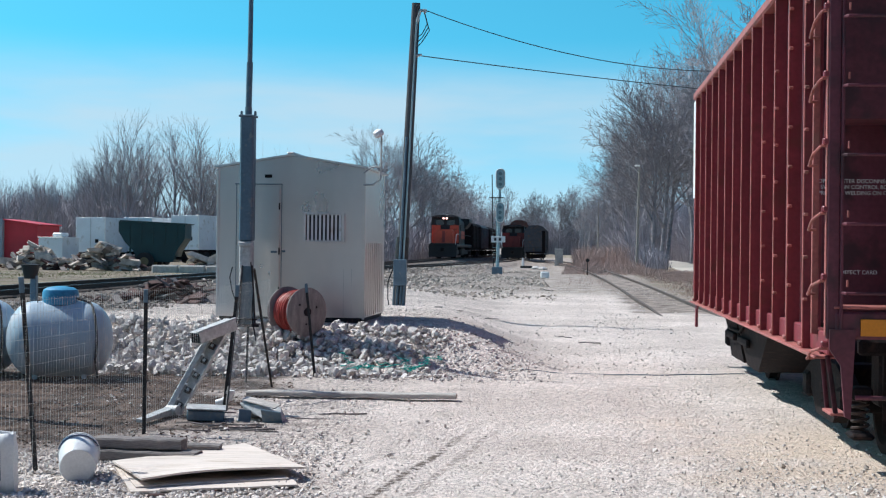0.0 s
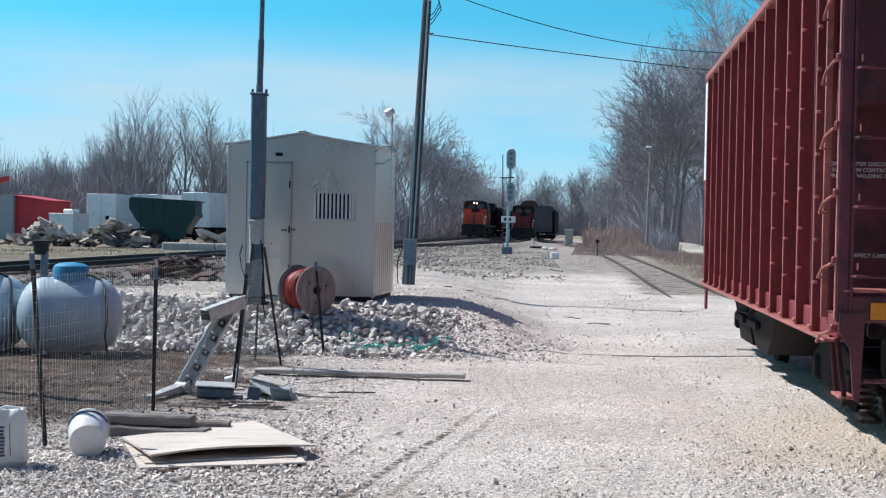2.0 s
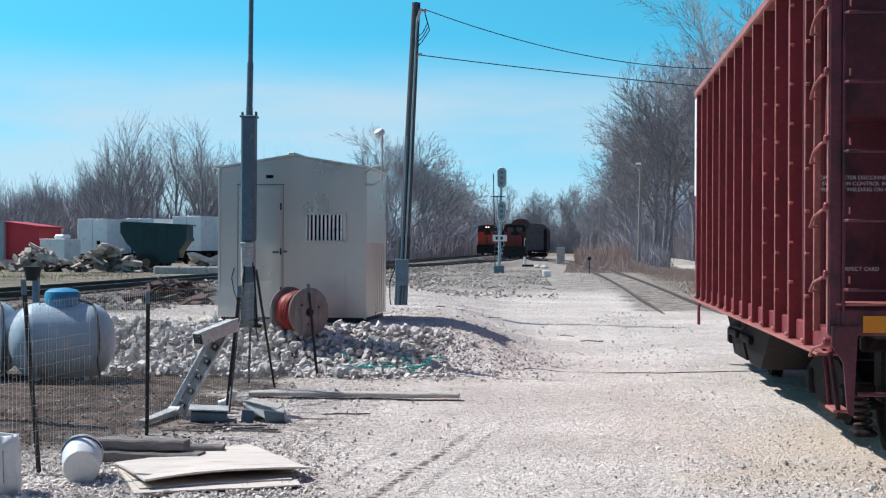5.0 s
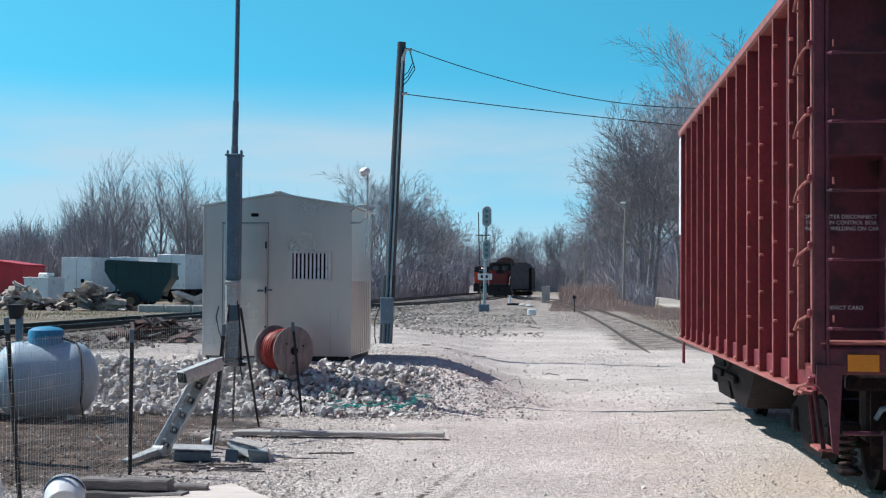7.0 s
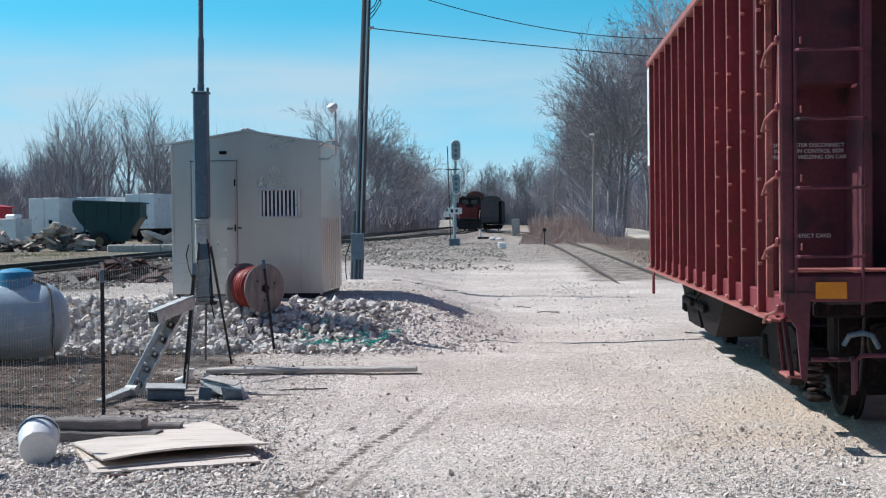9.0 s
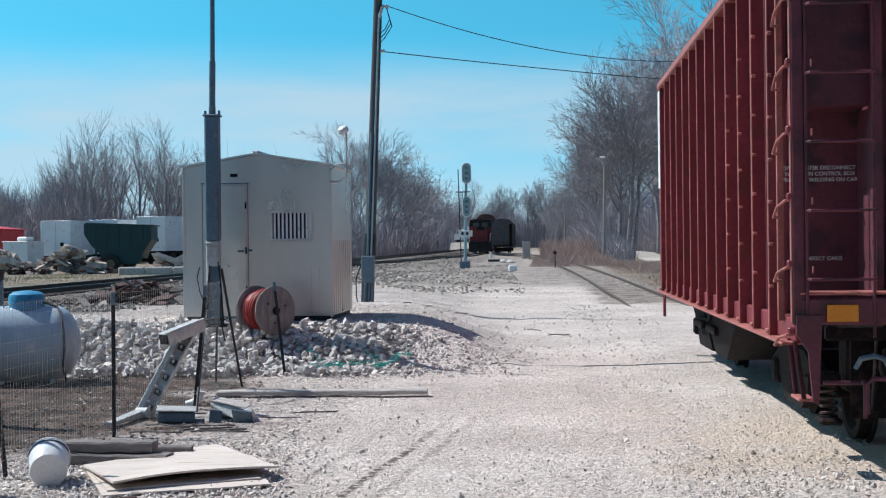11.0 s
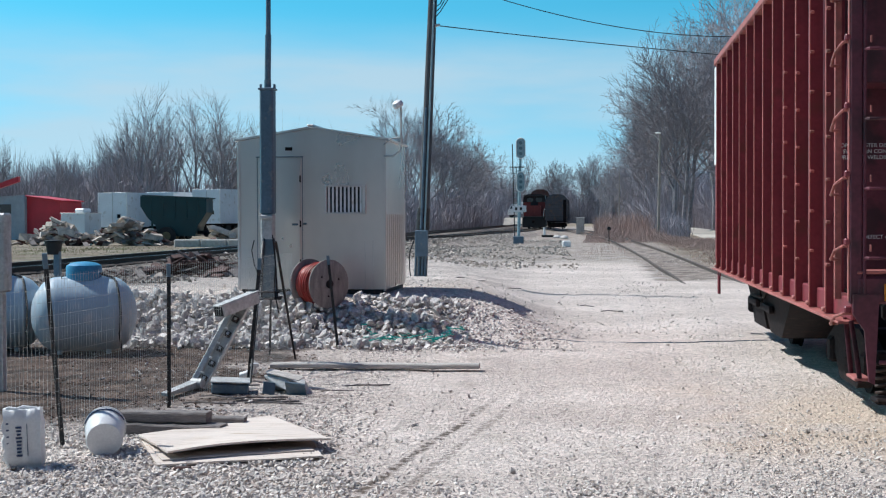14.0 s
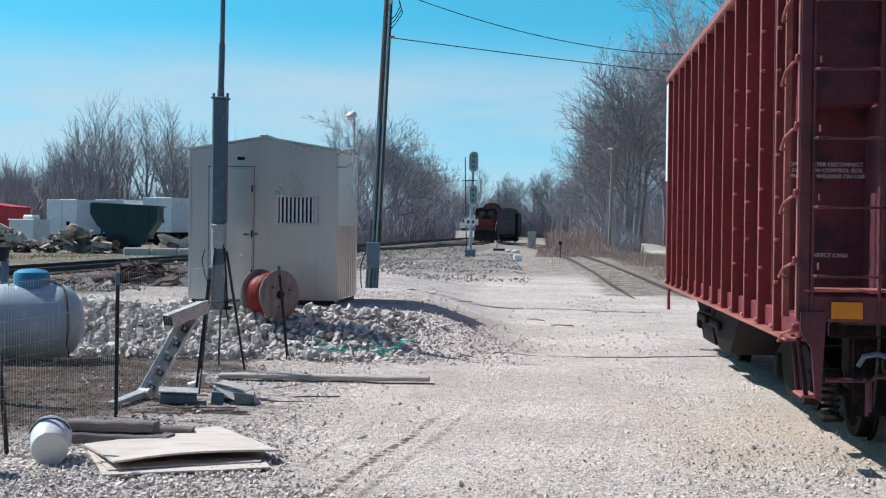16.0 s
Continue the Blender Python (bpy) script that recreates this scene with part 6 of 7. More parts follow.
def signal():
    r = thing("railway_signal", pose(-5.14, 95.0, terrain(-5.14, 95) + 0.0), "tall grey railway signal mast with two oval heads", "railway signal")
    z0 = 0.40 - terrain(-5.14, 95)
    part("foundation", Geo().box((0, 0, z0 / 2 + 0.02), (0.68, 0.68, z0 + 0.16), chamfer=0.03), M_MAST, r, "dark weathered foundation block")
    part("mast", Geo().tube((0, 0, z0), (0.14, 0, z0 + 5.6), 0.11, 0.085, n=12), M_SIGNAL, r, "", True)
    for z, s in ((6.0, 1.0), (3.75, 0.92)):
        back = part("target", Geo().prism([(-0.30 * s, -0.35), (-0.24 * s, -0.58), (0, -0.68), (0.24 * s, -0.58), (0.30 * s, -0.35), (0.30 * s, 0.35), (0.24 * s, 0.58), (0, 0.68), (-0.24 * s, 0.58), (-0.30 * s, 0.35)], 0.10,
                                           pose(0.16, -0.16, z0 + z)), M_SIGNAL, r, "oval signal head")
        part("head_rim", Geo().path([(0.16 + 0.30 * s * math.cos(a) , -0.18, z0 + z + (0.38 if math.sin(a) > 0 else -0.38) + 0.30 * math.sin(a)) for a in (k * math.pi / 12 for k in range(25))], 0.03, 6), M_WHITE, back)
        for k in (-0.36, 0.0, 0.36):
            part("lens_hood", Geo().tube((0.16, -0.38, z0 + z + k), (0.16, -0.17, z0 + z + k), 0.11, 0.11, n=14), M_LENS, back)
        part("head_case", Geo().box((0.16, 0.08, z0 + z), (0.36, 0.3, 0.9), chamfer=0.05), M_SIGNAL, back)
    part("number_board", Geo().box((0.05, -0.14, z0 + 1.95), (0.95, 0.03, 0.42), chamfer=0.01), M_WHITE, r, "white plate board")
    for k in (-0.2, 0.12):
        part("plate_bar", Geo().box((0.05 + k, -0.16, z0 + 1.95), (0.16, 0.01, 0.2)), M_BLACKPIPE, r)
    part("ladder_stile", Geo().tube((-0.28, 0.3, z0), (-0.42, 0.1, z0 + 6.3), 0.035, n=6), M_BLACKPIPE, r)
    part("ladder_stile", Geo().tube((-0.02, 0.3, z0), (-0.14, 0.1, z0 + 4.8), 0.03, n=6), M_SIGNAL, r)
    for k in range(14):
        z = z0 + 0.4 + k * 0.33
        part("rung", Geo().tube((-0.28 - 0.022 * z, 0.28 - 0.03 * z, z), (-0.03 - 0.022 * z, 0.28 - 0.03 * z, z), 0.015, n=5), M_SIGNAL, r)
    part("platform", Geo().box((-0.1, 0, z0 + 4.75), (0.95, 0.5, 0.05), chamfer=0.01), M_BLACKPIPE, r)
    part("case", Geo().box((0.05, -0.2, z0 + 1.05), (0.22, 0.2, 0.6), chamfer=0.05), M_SIGNAL, r)


signal()


def trackside():
    r = thing("concrete_block", pose(-1.72, 84.0, terrain(-1.72, 84), 0, 0, 8), "white concrete block beside the siding", "concrete block")
    part("block", Geo().box((0, 0, 0.18), (0.48, 0.42, 0.40), chamfer=0.06), M_WHITE, r)
    r = thing("signal_cabinet", pose(-1.6, 150.0, terrain(-1.6, 150), 0, 0, 0), "pale beige trackside equipment cabinet", "cabinet")
    part("body", Geo().box((0, 0, 0.85), (0.85, 0.7, 1.75), chamfer=0.03), M_CONCRETE, r)
    part("roof", Geo().box((0, 0, 1.75), (0.95, 0.8, 0.08), chamfer=0.02), M_GALV, r)
    part("base", Geo().box((0, 0, 0.0), (0.95, 0.8, 0.2), chamfer=0.02), M_CONCRETE, r)
    r = thing("switch_stand", pose(-4.6, 128.0, terrain(-4.6, 128) + 0.1), "white-topped switch stand by the tracks", "switch stand")
    part("stand", Geo().tube((0, 0, -0.2), (0, 0, 0.8), 0.12, 0.10, n=10), M_WHITE, r)
    part("base", Geo().box((0.3, 0, 0.0), (1.1, 0.4, 0.2), chamfer=0.03), M_DARK, r)
    for k, (x, y) in enumerate(((-3.3, 122), (-2.6, 118), (-5.2, 96.5))):
        r = thing("white_stone", pose(x, y, terrain(x, y), 0, 0, 30 * k), "pale boulder beside the track", "boulder", "trackside boulders")
        part("stone", Geo().lathe([(0.05, 0.0), (0.34, 0.0), (0.38, 0.10), (0.25, 0.22), (0.06, 0.27)], 9), M_STONE, r)
    bz = terrain(-18.7, 360)
    g = Geo().add([(-26, 352, bz - 0.1), (-16.6, 352, bz - 0.1), (-16.6, 368, bz - 0.1), (-26, 368, bz - 0.1), (-25, 355, 1.9), (-16.8, 355, 1.9), (-16.8, 366, 1.9), (-25, 366, 1.9)],
                  [(0, 1, 5, 4), (1, 2, 6, 5), (2, 3, 7, 6), (3, 0, 4, 7), (4, 5, 6, 7), (3, 2, 1, 0)])
    tagged(part("road_bank", g, M_ROAD), "low gravel bank under the far crossing road", "embankment", kind="structure")
    r = thing("white_truck", pose(-18.9, 359.0, 1.9, 0, 0, 0), "white lorry parked far beyond the tracks", "truck")
    part("box_body", Geo().box((0.6, 0, 2.5), (3.0, 2.4, 3.0), chamfer=0.05), M_WHITE, r)
    cab = part("cab", Geo().prism([(-3.2, 0.7), (-1.0, 0.7), (-1.0, 3.4), (-2.2, 3.4), (-2.9, 2.2), (-3.2, 2.0)], 2.2, pose(0, -1.1, 0)), M_WHITE, r)
    part("window", Geo().prism([(-2.7, 2.2), (-1.5, 2.2), (-1.5, 3.1), (-2.2, 3.1)], 2.24, pose(0, -1.12, 0)), M_GLASS_DARK, cab)
    for x in (-2.3, 1.3):
        for y in (-1.05, 0.85):
            part("wheel", Geo().tube((x, y, 0.5), (x, y + 0.25, 0.5), 0.5, n=16), M_DARK, r)


trackside()


def tie_pile():
    """Old tie plates and broken ties thrown beside the main line."""
    rng = random.Random(17)
    r = thing("scrap_pile", pose(-7.95, 27.4, terrain(-7.95, 27.4)), "pile of brown broken ties and scrap beside the ballast", "scrap pile")
    for k in range(125):
        u = rng.gauss(-0.08, 0.6)
        v = rng.gauss(0, 0.35)
        h = max(0.05, 0.52 * math.exp(-(u * u * 1.4 + v * v)) - 0.05)
        part("broken_tie", Geo().box((0, 0, 0), (rng.uniform(0.16, 0.55), rng.uniform(0.08, 0.20), rng.uniform(0.02, 0.05)),
                                   Matrix.Translation((u, v, rng.uniform(0.04, 1.0) * h)) @ pose(0, 0, 0, rng.uniform(-35, 35), rng.uniform(-35, 35), rng.uniform(0, 180)), 0.012),
             M_BRICK if rng.random() < 0.75 else M_WOOD_DARK, r)
    part("pale_slab", Geo().box((-0.75, -0.25, 0.33), (0.34, 0.22, 0.08), pose(0, 0, 0, 25, -15, 20), 0.02), M_RUBBLE, r, "pale pinkish slab")


tie_pile()


# ---- far yard across the tracks ----
def trailer(m, label, length=13.5):
    r = thing("semi_trailer", m, label, "trailer", "parked trailers")
    part("box", Geo().box((0, length / 2, 2.5), (2.6, length, 2.8), chamfer=0.008), M_TRAILER, r)
    for x in (-1.28, 1.28):
        part("corner_trim", Geo().box((x, -0.01, 2.5), (0.08, 0.06, 2.82), chamfer=0.01), M_WHITE, r)
    part("door_seam", Geo().box((0, -0.012, 2.5), (0.04, 0.02, 2.7)), M_GALV, r)
    part("sign_plate", Geo().box((0.55, -0.015, 2.0), (0.3, 0.02, 0.3)), M_STEEL_DARK, r)
    part("bumper", Geo().box((0, 0.1, 0.6), (2.3, 0.12, 0.15), chamfer=0.02), M_STEEL_DARK, r)
    part("sill", Geo().box((0, length / 2, 1.02), (2.4, length - 0.2, 0.16), chamfer=0.02), M_STEEL_DARK, r)
    for y in (1.6, 2.9):
        for x in (-1.05, 0.8):
            part("wheel", Geo().tube((x, y, 0.5), (x + 0.28, y, 0.5), 0.5, n=16), M_DARK, r)
    part("landing_gear", Geo().box((0, length - 2.5, 0.5), (1.8, 0.15, 1.0), chamfer=0.02), M_STEEL_DARK, r)
    return r


g0 = terrain(-40, 110)
tr = trailer(pose(-38.55, 110, g0 + 0.02, 0, 0, -10), "white box trailer parked beyond the rubble")
copy_thing(tr, pose(-35.6, 113, g0 + 0.1, 0, 0, -14))
copy_thing(tr, pose(-31.4, 112, g0 + 0.3, 0, 0, -16))


def small_container():
    r = thing("storage_trailer", pose(-40.2, 104.5, terrain(-39, 104) + 0.0, 0, 0, -14), "low white storage trailer with a roof unit", "trailer")
    part("box", Geo().box((0, 1.8, 1.35), (2.2, 2.2, 1.75), chamfer=0.05), M_TRAILER, r)
    part("roof_edge", Geo().box((0, 1.8, 2.24), (2.3, 2.3, 0.08), chamfer=0.02), M_WHITE, r)
    part("roof_unit", Geo().box((0.3, 1.6, 2.45), (0.9, 1.0, 0.34), chamfer=0.1), M_WHITE, r, "white roof vent unit")
    for x in (-1.0, 1.0):
        part("wheel", Geo().tube((x - 0.1, 2.5, 0.38), (x + 0.1, 2.5, 0.38), 0.38, n=14), M_DARK, r)
    part("frame", Geo().box((0, 1.8, 0.42), (1.9, 2.1, 0.12)), M_STEEL_DARK, r)


small_container()


def grain_cart():
    """A big dark green grain cart with a tapering hopper."""
    r = thing("grain_cart", pose(-28.6, 95, terrain(-28, 95) + 0.0, 0, 0, 6), "dark green farm grain cart with a tapering hopper", "grain cart")
    prof = [(-2.35, 3.35), (2.15, 3.15), (2.15, 2.2), (1.55, 1.3), (1.35, 0.6), (-1.1, 0.6), (-1.3, 1.3), (-1.9, 1.9), (-2.35, 2.65)]
    part("hopper", Geo().prism(prof, 2.7, pose(0, -1.35, 0)), M_GREEN, r)
    for x in (-1.6, -0.8, 0.0, 0.8, 1.6):
        part("rib", Geo().box((x, -1.37, 2.5), (0.08, 0.06, 1.4), chamfer=0.01), M_GREEN, r)
    part("rim", Geo().box((-0.1, 0, 3.29), (4.6, 2.8, 0.08), pose(0, 0, 0, 0, 2.5, 0), 0.02), M_GREEN, r)
    for y in (-1.85, 1.4):
        w = part("wheel", Geo().tube((-0.5, y, 0.62), (-0.5, y + 0.4, 0.62), 0.62, n=22), M_DARK, r, "", True)
        part("rim_disc", Geo().tube((-0.5, y - 0.02, 0.62), (-0.5, y + 0.05, 0.62), 0.30, n=18), M_RIM, w, "dusty ochre wheel rim")
    part("chassis", Geo().box((0, 0, 0.85), (4.2, 1.2, 0.2), chamfer=0.03), M_STEEL_DARK, r)
    part("hitch", Geo().tube((2.1, 0, 0.85), (4.0, 0, 0.6), 0.09, n=8), M_STEEL_DARK, r)
    part("leg", Geo().box((-1.6, -1.1, 0.8), (0.12, 0.12, 1.6), chamfer=0.02), M_GREEN, r)


grain_cart()


def red_barn():
    r = thing("grey_shed", pose(-51.95, 118, terrain(-50, 118)), "grey boarded shed with a red sloping roof edge", "shed")
    part("front_wall", Geo().prism([(-3, 0), (2.7, 0), (2.7, 3.9), (-3, 3.6)], 0.2), M_GREYWALL, r)
    part("side_wall", Geo().box((2.6, 5, 1.9), (0.15, 9.6, 3.8)), M_GREYWALL, r)
    part("roof", Geo().prism([(-3.4, 3.1), (2.4, 5.05), (2.4, 5.5), (-3.4, 3.5)], 0.5, pose(0, -0.6, 0)), M_BARN, r, "bright red roof slab")
    part("window", Geo().box((1.0, -0.03, 2.6), (1.0, 0.06, 1.0), chamfer=0.02), M_GLASS_DARK, r)
    part("door", Geo().box((-0.9, -0.03, 1.1), (1.0, 0.06, 2.1), chamfer=0.02), M_GREYWALL, r)
    r = thing("red_shed", pose(-49.4, 118.6, terrain(-46, 119)), "long red sheet-metal lean-to with white corner trim", "shed")
    part("front_wall", Geo().prism([(0, 0), (3.1, 0), (3.1, 3.35), (0, 3.75)], 0.2), M_BARN, r)
    part("side_wall", Geo().box((3.0, 2.6, 1.66), (0.2, 4.78, 3.32)), M_BARN, r)
    part("white_corner", Geo().box((0.0, -0.08, 1.85), (0.22, 0.12, 3.7), chamfer=0.02), M_WHITE, r)
    part("back_wall", Geo().prism([(0, 0), (3.1, 0), (3.1, 3.35), (0, 3.75)], 0.2, pose(0, 5, 0)), M_BARN, r)
    part("roof", Geo().prism([(-0.2, 3.79), (3.3, 3.34), (3.3, 3.44), (-0.2, 3.89)], 5.6, pose(0, -0.2, 0)), M_BARN, r)


red_barn()


def shard(size, m, rng):
    """A broken lump: a box whose corners are knocked about."""
    g = Geo().box((0, 0, 0), size)
    g.v = [tuple(m @ Vector((p[0] * rng.uniform(0.55, 1.2), p[1] * rng.uniform(0.55, 1.2), p[2] * rng.uniform(0.5, 1.25)))) for p in g.v]
    return g


def rubble():
    """Heaps of broken concrete and logs before the trailers."""
    rng = random.Random(31)
    for cx, cy, n, wide, label in ((-36.0, 92.0, 120, 2.6, "heap of broken concrete and brush across the tracks"), (-31.4, 92.0, 150, 2.7, "heap of pale broken concrete slabs and timber"),
                                   (-24.6, 91.0, 34, 1.5, "low pile of pale slabs and dark timber")):
        r = thing("rubble_heap", pose(cx, cy, terrain(cx, cy)), label, "rubble heap", "rubble heaps")
        for k in range(n):
            u, v = rng.gauss(0, wide * 0.45), rng.gauss(0, 0.7)
            h = max(0.1, (1.75 if wide > 2 else 1.2) * math.exp(-(u / wide) ** 2 * 1.6 - v * v * 0.5))
            big = k % 14 == 0
            s = rng.uniform(0.9, 1.25) if big else rng.uniform(0.22, 0.7)
            long = rng.uniform(0.9, 1.9)
            part("slab", shard((s * long, s * rng.uniform(0.35, 0.8), s * rng.uniform(0.2, 0.5)),
                               Matrix.Translation((u, v, h * rng.uniform(0.1, 1))) @ pose(0, 0, 0, rng.uniform(-35, 35), rng.uniform(-35, 35), rng.uniform(-60, 60)), rng),
                 M_RUBBLE if big or rng.random() < 0.55 else (M_BRICK if rng.random() < 0.4 else M_WOOD_DARK), r)
    for k in range(4):
        r = thing("concrete_barrier", pose(-25.9 + k * 1.75, 88.0, terrain(-26, 88) - 0.12, 0, 0, rng.uniform(-3, 3)), "pale concrete barrier block in a row", "concrete block", "row of barrier blocks")
        part("block", Geo().box((0, 0, 0.30), (1.7, 0.6, 0.60), chamfer=0.08), M_CONCRETE, r)


rubble()


def far_road():
    g = Geo()
    pts = [(9.4, 62), (9.7, 80), (10.5, 105), (12.1, 150), (14.6, 220), (17.5, 300), (18.8, 336)]
    vs, fs = [], []
    for i, (x, y) in enumerate(pts):
        w = 2.1
        vs += [(x - w, y, terrain(x, y) + 0.03), (x + w, y, terrain(x, y) + 0.03), (x - w, y, -0.1), (x + w, y, -0.1)]
    for i in range(len(pts) - 1):
        a = i * 4
        fs += [(a, a + 1, a + 5, a + 4), (a, a + 4, a + 6, a + 2), (a + 1, a + 3, a + 7, a + 5)]
    tagged(part("road", g.add(vs, fs), M_ROAD), "pale gravel lane beyond the siding", "road", kind="structure")


far_road()


# ---- trees, thickets and weeds ----
def grow_tree(seed, height, spread, levels=5):
    """Trunk and bare crown of one tree, by branching."""
    rng = random.Random(seed)
    trunk, crown = Geo(), Geo()

    def limb(p, d, length, r, level):
        geo = trunk if level == 0 else crown
        segs = 4 if level == 0 else (3 if level < 3 else (2 if level < levels else 1))
        pts, q, way = [p], p, d.copy()
        for s in range(segs):
            way = (way + Vector((rng.gauss(0, 0.10), rng.gauss(0, 0.10), rng.gauss(0.05, 0.06))) * (1.0 if level else 0.5)).normalized()
            q = q + way * length / segs
            pts.append(q)
        n = 7 if level == 0 else (4 if level < 2 else 3)
        end = r * (0.55 if level < levels else 0.45)
        for s in range(segs):
            geo.tube(pts[s], pts[s + 1], r + (end - r) * s / segs, r + (end - r) * (s + 1) / segs, n, caps=False)
        if level >= levels:
            return
        count = {0: 8, 1: 5, 2: 5, 3: 4, 4: 4}[level]
        for k in range(count):
            u = (0.35 + 0.65 * (k + rng.random() * 0.8) / count) if level == 0 else (0.25 + 0.75 * (k + rng.random()) / count)
            u = min(u, 0.999)
            i = int(u * segs)
            b = pts[i].lerp(pts[i + 1], u * segs - i)
            ax = way.orthogonal().normalized()
            ax.rotate(Matrix.Rotation(k * 2.4 + rng.uniform(-0.5, 0.5), 3, way))
            ang = rng.uniform(0.4, 0.85) * spread * (1.15 - 0.35 * u)
            nd = (way * math.cos(ang) + ax * math.sin(ang)).normalized()
            limb(b, nd, length * rng.uniform(0.46, 0.66) * (1.15 - 0.35 * u if level == 0 else 1.0), max(0.013, r * (0.62 - 0.25 * u) * rng.uniform(0.8, 1.1)), level + 1)
    limb(Vector((0, 0, -0.2)), Vector((0, 0, 1)), height * 0.62, height * 0.0135, 0)
    return trunk, crown


KINDS = []
for k, (h, sp) in enumerate(((13.5, 1.0), (15.0, 0.85), (12.0, 1.15), (14.0, 0.7))):
    tg, cg = grow_tree(40 + k, h, sp)
    KINDS.append((tg.mesh("trunk", M_BARK, True), cg.mesh("crown", M_BARK)))
# open, upright crowns of the trees across the tracks
for k, (h, sp) in enumerate(((13.5, 0.62), (14.5, 0.72), (12.5, 0.8))):
    tg, cg = grow_tree(61 + k, h, sp, 4)
    KINDS.append((tg.mesh("trunk", M_BARK, True), cg.mesh("crown", M_BARK)))


def tree(x, y, kind, size, turn, label):
    r = new("bare_tree")
    r.matrix_world = pose(x, y, terrain(x, y), 0, 0, turn) @ Matrix.Diagonal((size, size, size, 1))
    tagged(r, label, "tree", "bare trees")
    for nm, me in zip(("trunk", "crown"), KINDS[kind]):
        ob = new(nm, me)
        ob.parent = r
    return r


def forest():
    rng = random.Random(77)
    # by the siding, beyond the standing car
    for x, y, k, s in ((14.0, 117, 0, 1.7), (8.3, 150, 1, 1.25), (16.2, 170, 0, 1.75), (17.2, 206, 2, 1.7), (14.9, 134, 2, 1.6), (8.8, 146, 0, 1.42), (15.4, 188, 1, 1.7), (7.4, 160, 2, 1.4), (9.6, 170, 0, 1.3),
                       (6.4, 180, 1, 1.1), (8.0, 192, 2, 1.25), (5.8, 206, 0, 1.1), (7.4, 220, 1, 1.0), (15.4, 160, 1, 1.8), (15.0, 150, 2, 1.9), (17.5, 178, 2, 1.8), (10.0, 156, 0, 1.45)):
        tree(x, y, k, s, rng.uniform(0, 360), "tall bare grey tree beside the lane and siding")
    y = 232
    while y < 420:
        tree(rng.uniform(5.0, 10) - (y - 170) * 0.022, y, rng.randrange(4), rng.uniform(0.7, 0.95), rng.uniform(0, 360), "bare tree in the wood beyond the siding")
        y += 12
    # left of the main line, beyond the hut
    for x, y, k, s in ((-20.6, 137, 4, 0.92), (-19.3, 141, 6, 0.90), (-18.2, 148, 5, 0.80), (-20.0, 162, 0, 1.05), (-18.6, 174, 2, 1.08), (-19.5, 186, 0, 1.1), (-18.4, 198, 2, 1.08),
                       (-19.5, 212, 0, 1.05), (-21, 156, 1, 0.9), (-18.6, 226, 2, 1.05), (-20, 242, 0, 1.0), (-19, 262, 2, 1.0)):
        tree(x, y, k, s, rng.uniform(0, 360), "bare grey tree beyond the main line")
    # row behind the trailers
    for i in range(28):
        x = -76 + i * 1.4 + rng.uniform(-0.7, 0.7)
        big = 1.0 if x > -54 else 0.72
        tree(x, rng.uniform(144, 164), rng.choice((4, 5, 6)), big * rng.uniform(0.88, 1.05), rng.uniform(0, 360), "tall bare tree behind the parked trailers")
    # far end of the line
    for i in range(12):
        tree(-30 + i * 4.2 + rng.uniform(-1, 1), rng.uniform(425, 470), rng.randrange(4), rng.uniform(1.15, 1.5), rng.uniform(0, 360), "distant bare tree at the line's end")


forest()


def thicket(name, areas, count, lo, hi, mat, label, thick, lean=0.25, side=2):
    """Upright stems with side twigs over rectangles of the plan."""
    rng = random.Random(count)
    g = Geo()
    tot = sum((x1 - x0) * (y1 - y0) ** 0.5 for x0, x1, y0, y1, _ in areas)
    v, f = [], []

    def spike(p, q, r):
        o = len(v)
        d = (q[0] - p[0], q[1] - p[1], q[2] - p[2])
        v.extend(((p[0] - r, p[1], p[2]), (p[0] + r, p[1] - r * 0.4, p[2]), (p[0], p[1] + r, p[2]), q))
        f.extend(((o, o + 1, o + 3), (o + 1, o + 2, o + 3), (o + 2, o, o + 3)))
    for x0, x1, y0, y1, k in areas:
        for _ in range(int(count * (x1 - x0) * (y1 - y0) ** 0.5 / tot)):
            x, y = rng.uniform(x0, x1), rng.uniform(y0, y1)
            patchy = (0.65 + 0.6 * noise.noise((x * 0.12, y * 0.05, 2))) * (1 if hi > 3 else min(1, 0.3 + (x - x0) / 3.0, 0.25 + (y - y0) / 18.0))
            h = rng.uniform(lo, hi) * k * patchy
            z = terrain(x, y) - 0.05
            top = (x + rng.gauss(0, lean) * h, y + rng.gauss(0, lean) * h, z + h)
            spike((x, y, z), top, thick)
            for s in range(side):
                u = rng.uniform(0.15, 0.75)
                b = (x + (top[0] - x) * u, y + (top[1] - y) * u, z + h * u)
                l = h * rng.uniform(0.25, 0.5)
                spike(b, (b[0] + rng.gauss(0, 0.45) * l, b[1] + rng.gauss(0, 0.45) * l, b[2] + l * rng.uniform(0.4, 0.9)), thick * 0.6)
    g.v, g.f = v, f
    tagged(part(name, g, mat), label, "undergrowth", kind="stuff")


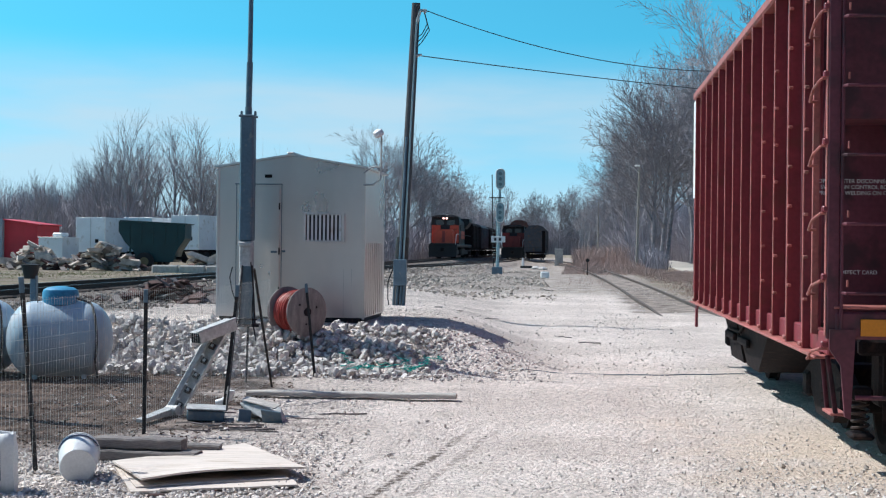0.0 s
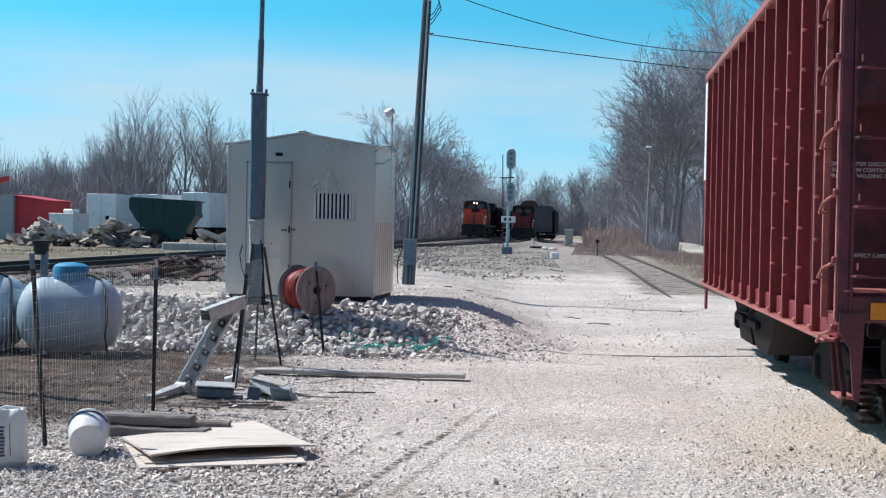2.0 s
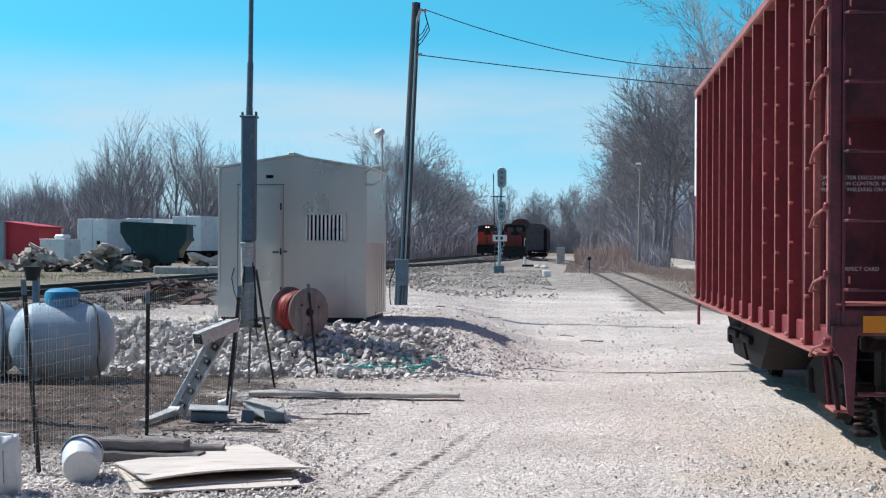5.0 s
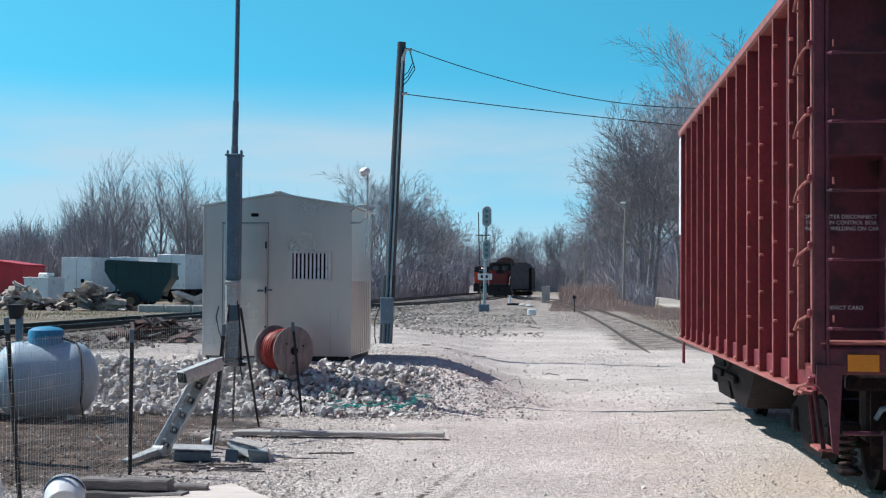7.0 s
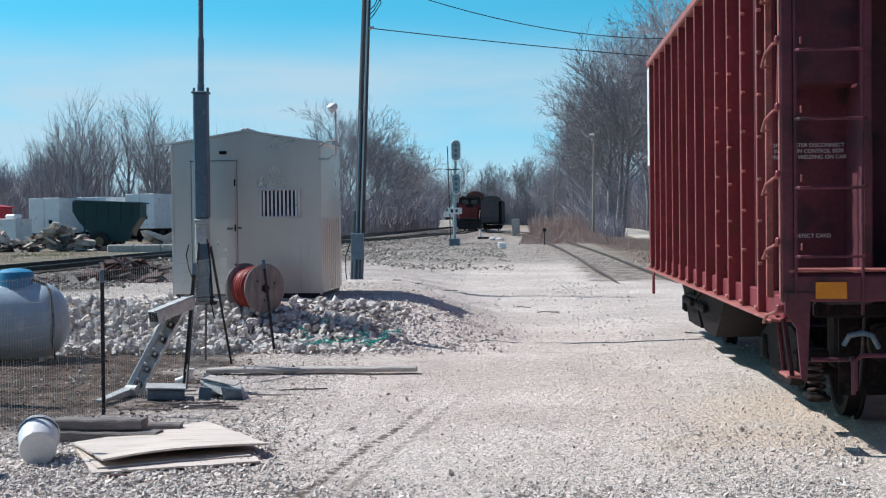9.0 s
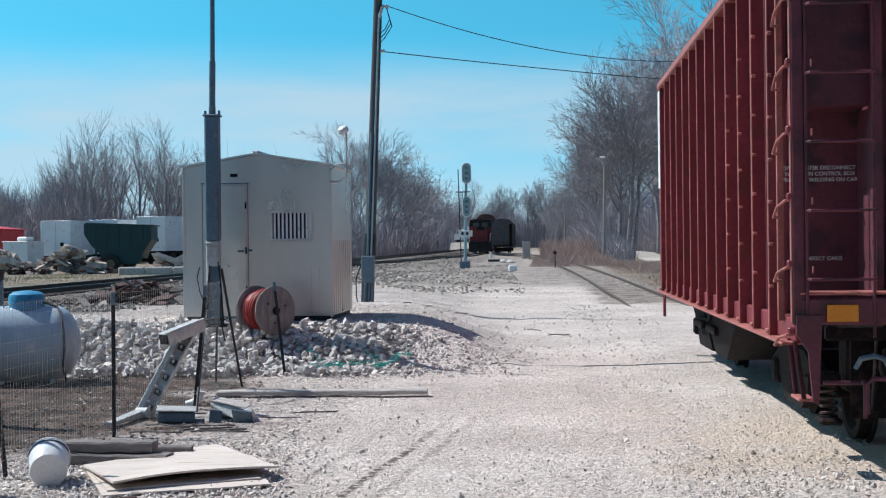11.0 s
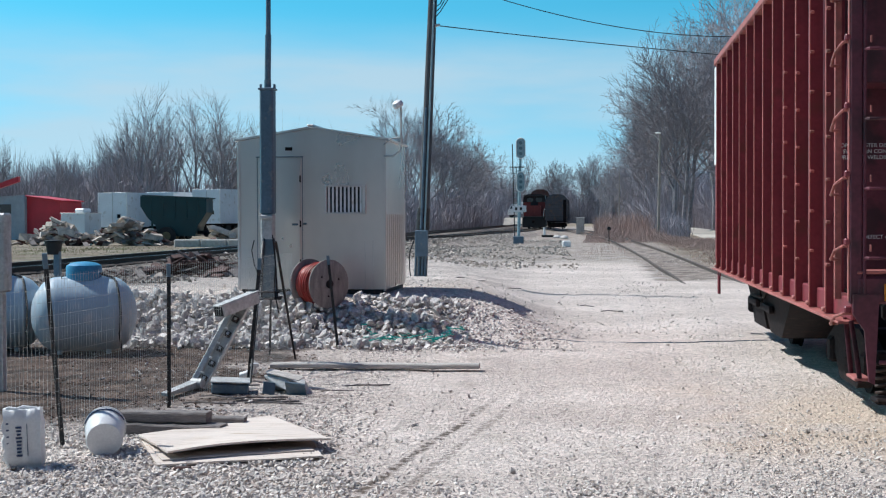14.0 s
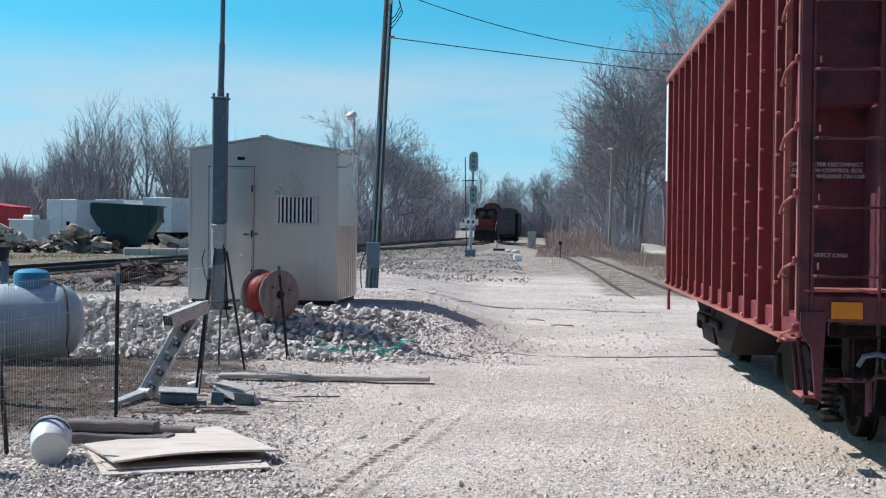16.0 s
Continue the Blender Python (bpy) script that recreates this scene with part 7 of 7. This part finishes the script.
thicket("far_wood", [(-110, -24, 150, 185, 1.35), (-24, -17.2, 104, 140, 0.6), (-24, -17.6, 138, 190, 0.95), (-26, -17.5, 190, 275, 1.1), (-40, -24, 275, 400, 1.1), (15.5, 24, 112, 190, 0.8), (5.5, 9.2, 150, 250, 1.25), (6.5, 13, 250, 420, 1.15), (19, 30, 190, 420, 0.9), (-45, 30, 440, 490, 2.1)],
        52000, 4.0, 9.5, M_TWIG, "dense bare grey-brown woodland undergrowth", 0.055, 0.12, 3)
thicket("lane_wood", [(12.5, 36, 240, 330, 1.9), (17, 30, 180, 240, 1.2)], 11000, 4.0, 9.5, M_TWIG, "dense bare woodland beyond the lane", 0.06, 0.12, 3)
thicket("shelter_wood", [(-100, -26, 168, 200, 1.35)], 12000, 4.0, 9.0, M_TWIG, "dense bare wood behind the parked trailers", 0.06, 0.10, 3)
thicket("roadside_brush", [(13.5, 24, 108, 140, 0.8), (15, 22, 140, 175, 0.8), (16.4, 24, 195, 260, 1.3), (6.0, 8.2, 122, 165, 0.55)], 9500, 3.0, 6.5, M_TWIG, "grey-brown brush beneath the roadside trees", 0.03, 0.14, 3)
thicket("dry_weeds", [(3.9, 9.2, 44, 110, 0.40), (-0.8, 5.5, 96, 175, 0.8), (4.5, 7.6, 70, 150, 0.28)], 24000, 0.3, 1.5, M_WEED, "dry pale brown weeds along the siding", 0.015, 0.35, 3)
thicket("near_weeds", [(-1.3, 1.6, 60, 95, 0.5), (-8.5, -5.0, 40, 60, 0.4), (-4.6, -2.2, 25.5, 34, 0.15)], 500, 0.2, 0.9, M_WEED, "sparse dry weeds in the gravel", 0.012, 0.3, 2)
thicket("dry_brush", [(0.0, 5.0, 128, 170, 1.0), (4.6, 6.0, 90, 130, 0.25)], 3000, 1.3, 3.4, M_WEED, "tall dry brown brush by the siding", 0.013, 0.2, 4)
thicket("grass_verge", [(-45, -17.5, 60, 90, 1.0)], 7000, 0.06, 0.22, M_GRASS, "strip of green grass beyond the main line", 0.03, 0.3, 1)


# ---- moving things ----
def motions():
    """The departing train rolls away down the main line."""
    way = [(0.0, 148.0), (1.0, 162.6), (2.0, 176.2), (3.0, 189.4), (4.2, 206.0), (5.5, 225.5), (6.5, 240.0), (8.0, 261.5), (10.0, 290.0),
           (12.0, 318.5), (14.0, 347.0), (16.0, 375.5)]
    walk(departing, [(t, pose(TRAIN_DX, y, TRAIN_Z)) for t, y in way])
    for k, car in enumerate(TAIL_CARS):
        walk(car, [(t, pose(TRAIN_DX, y + 23.0 + 16.5 * k, TRAIN_Z)) for t, y in way])


motions()
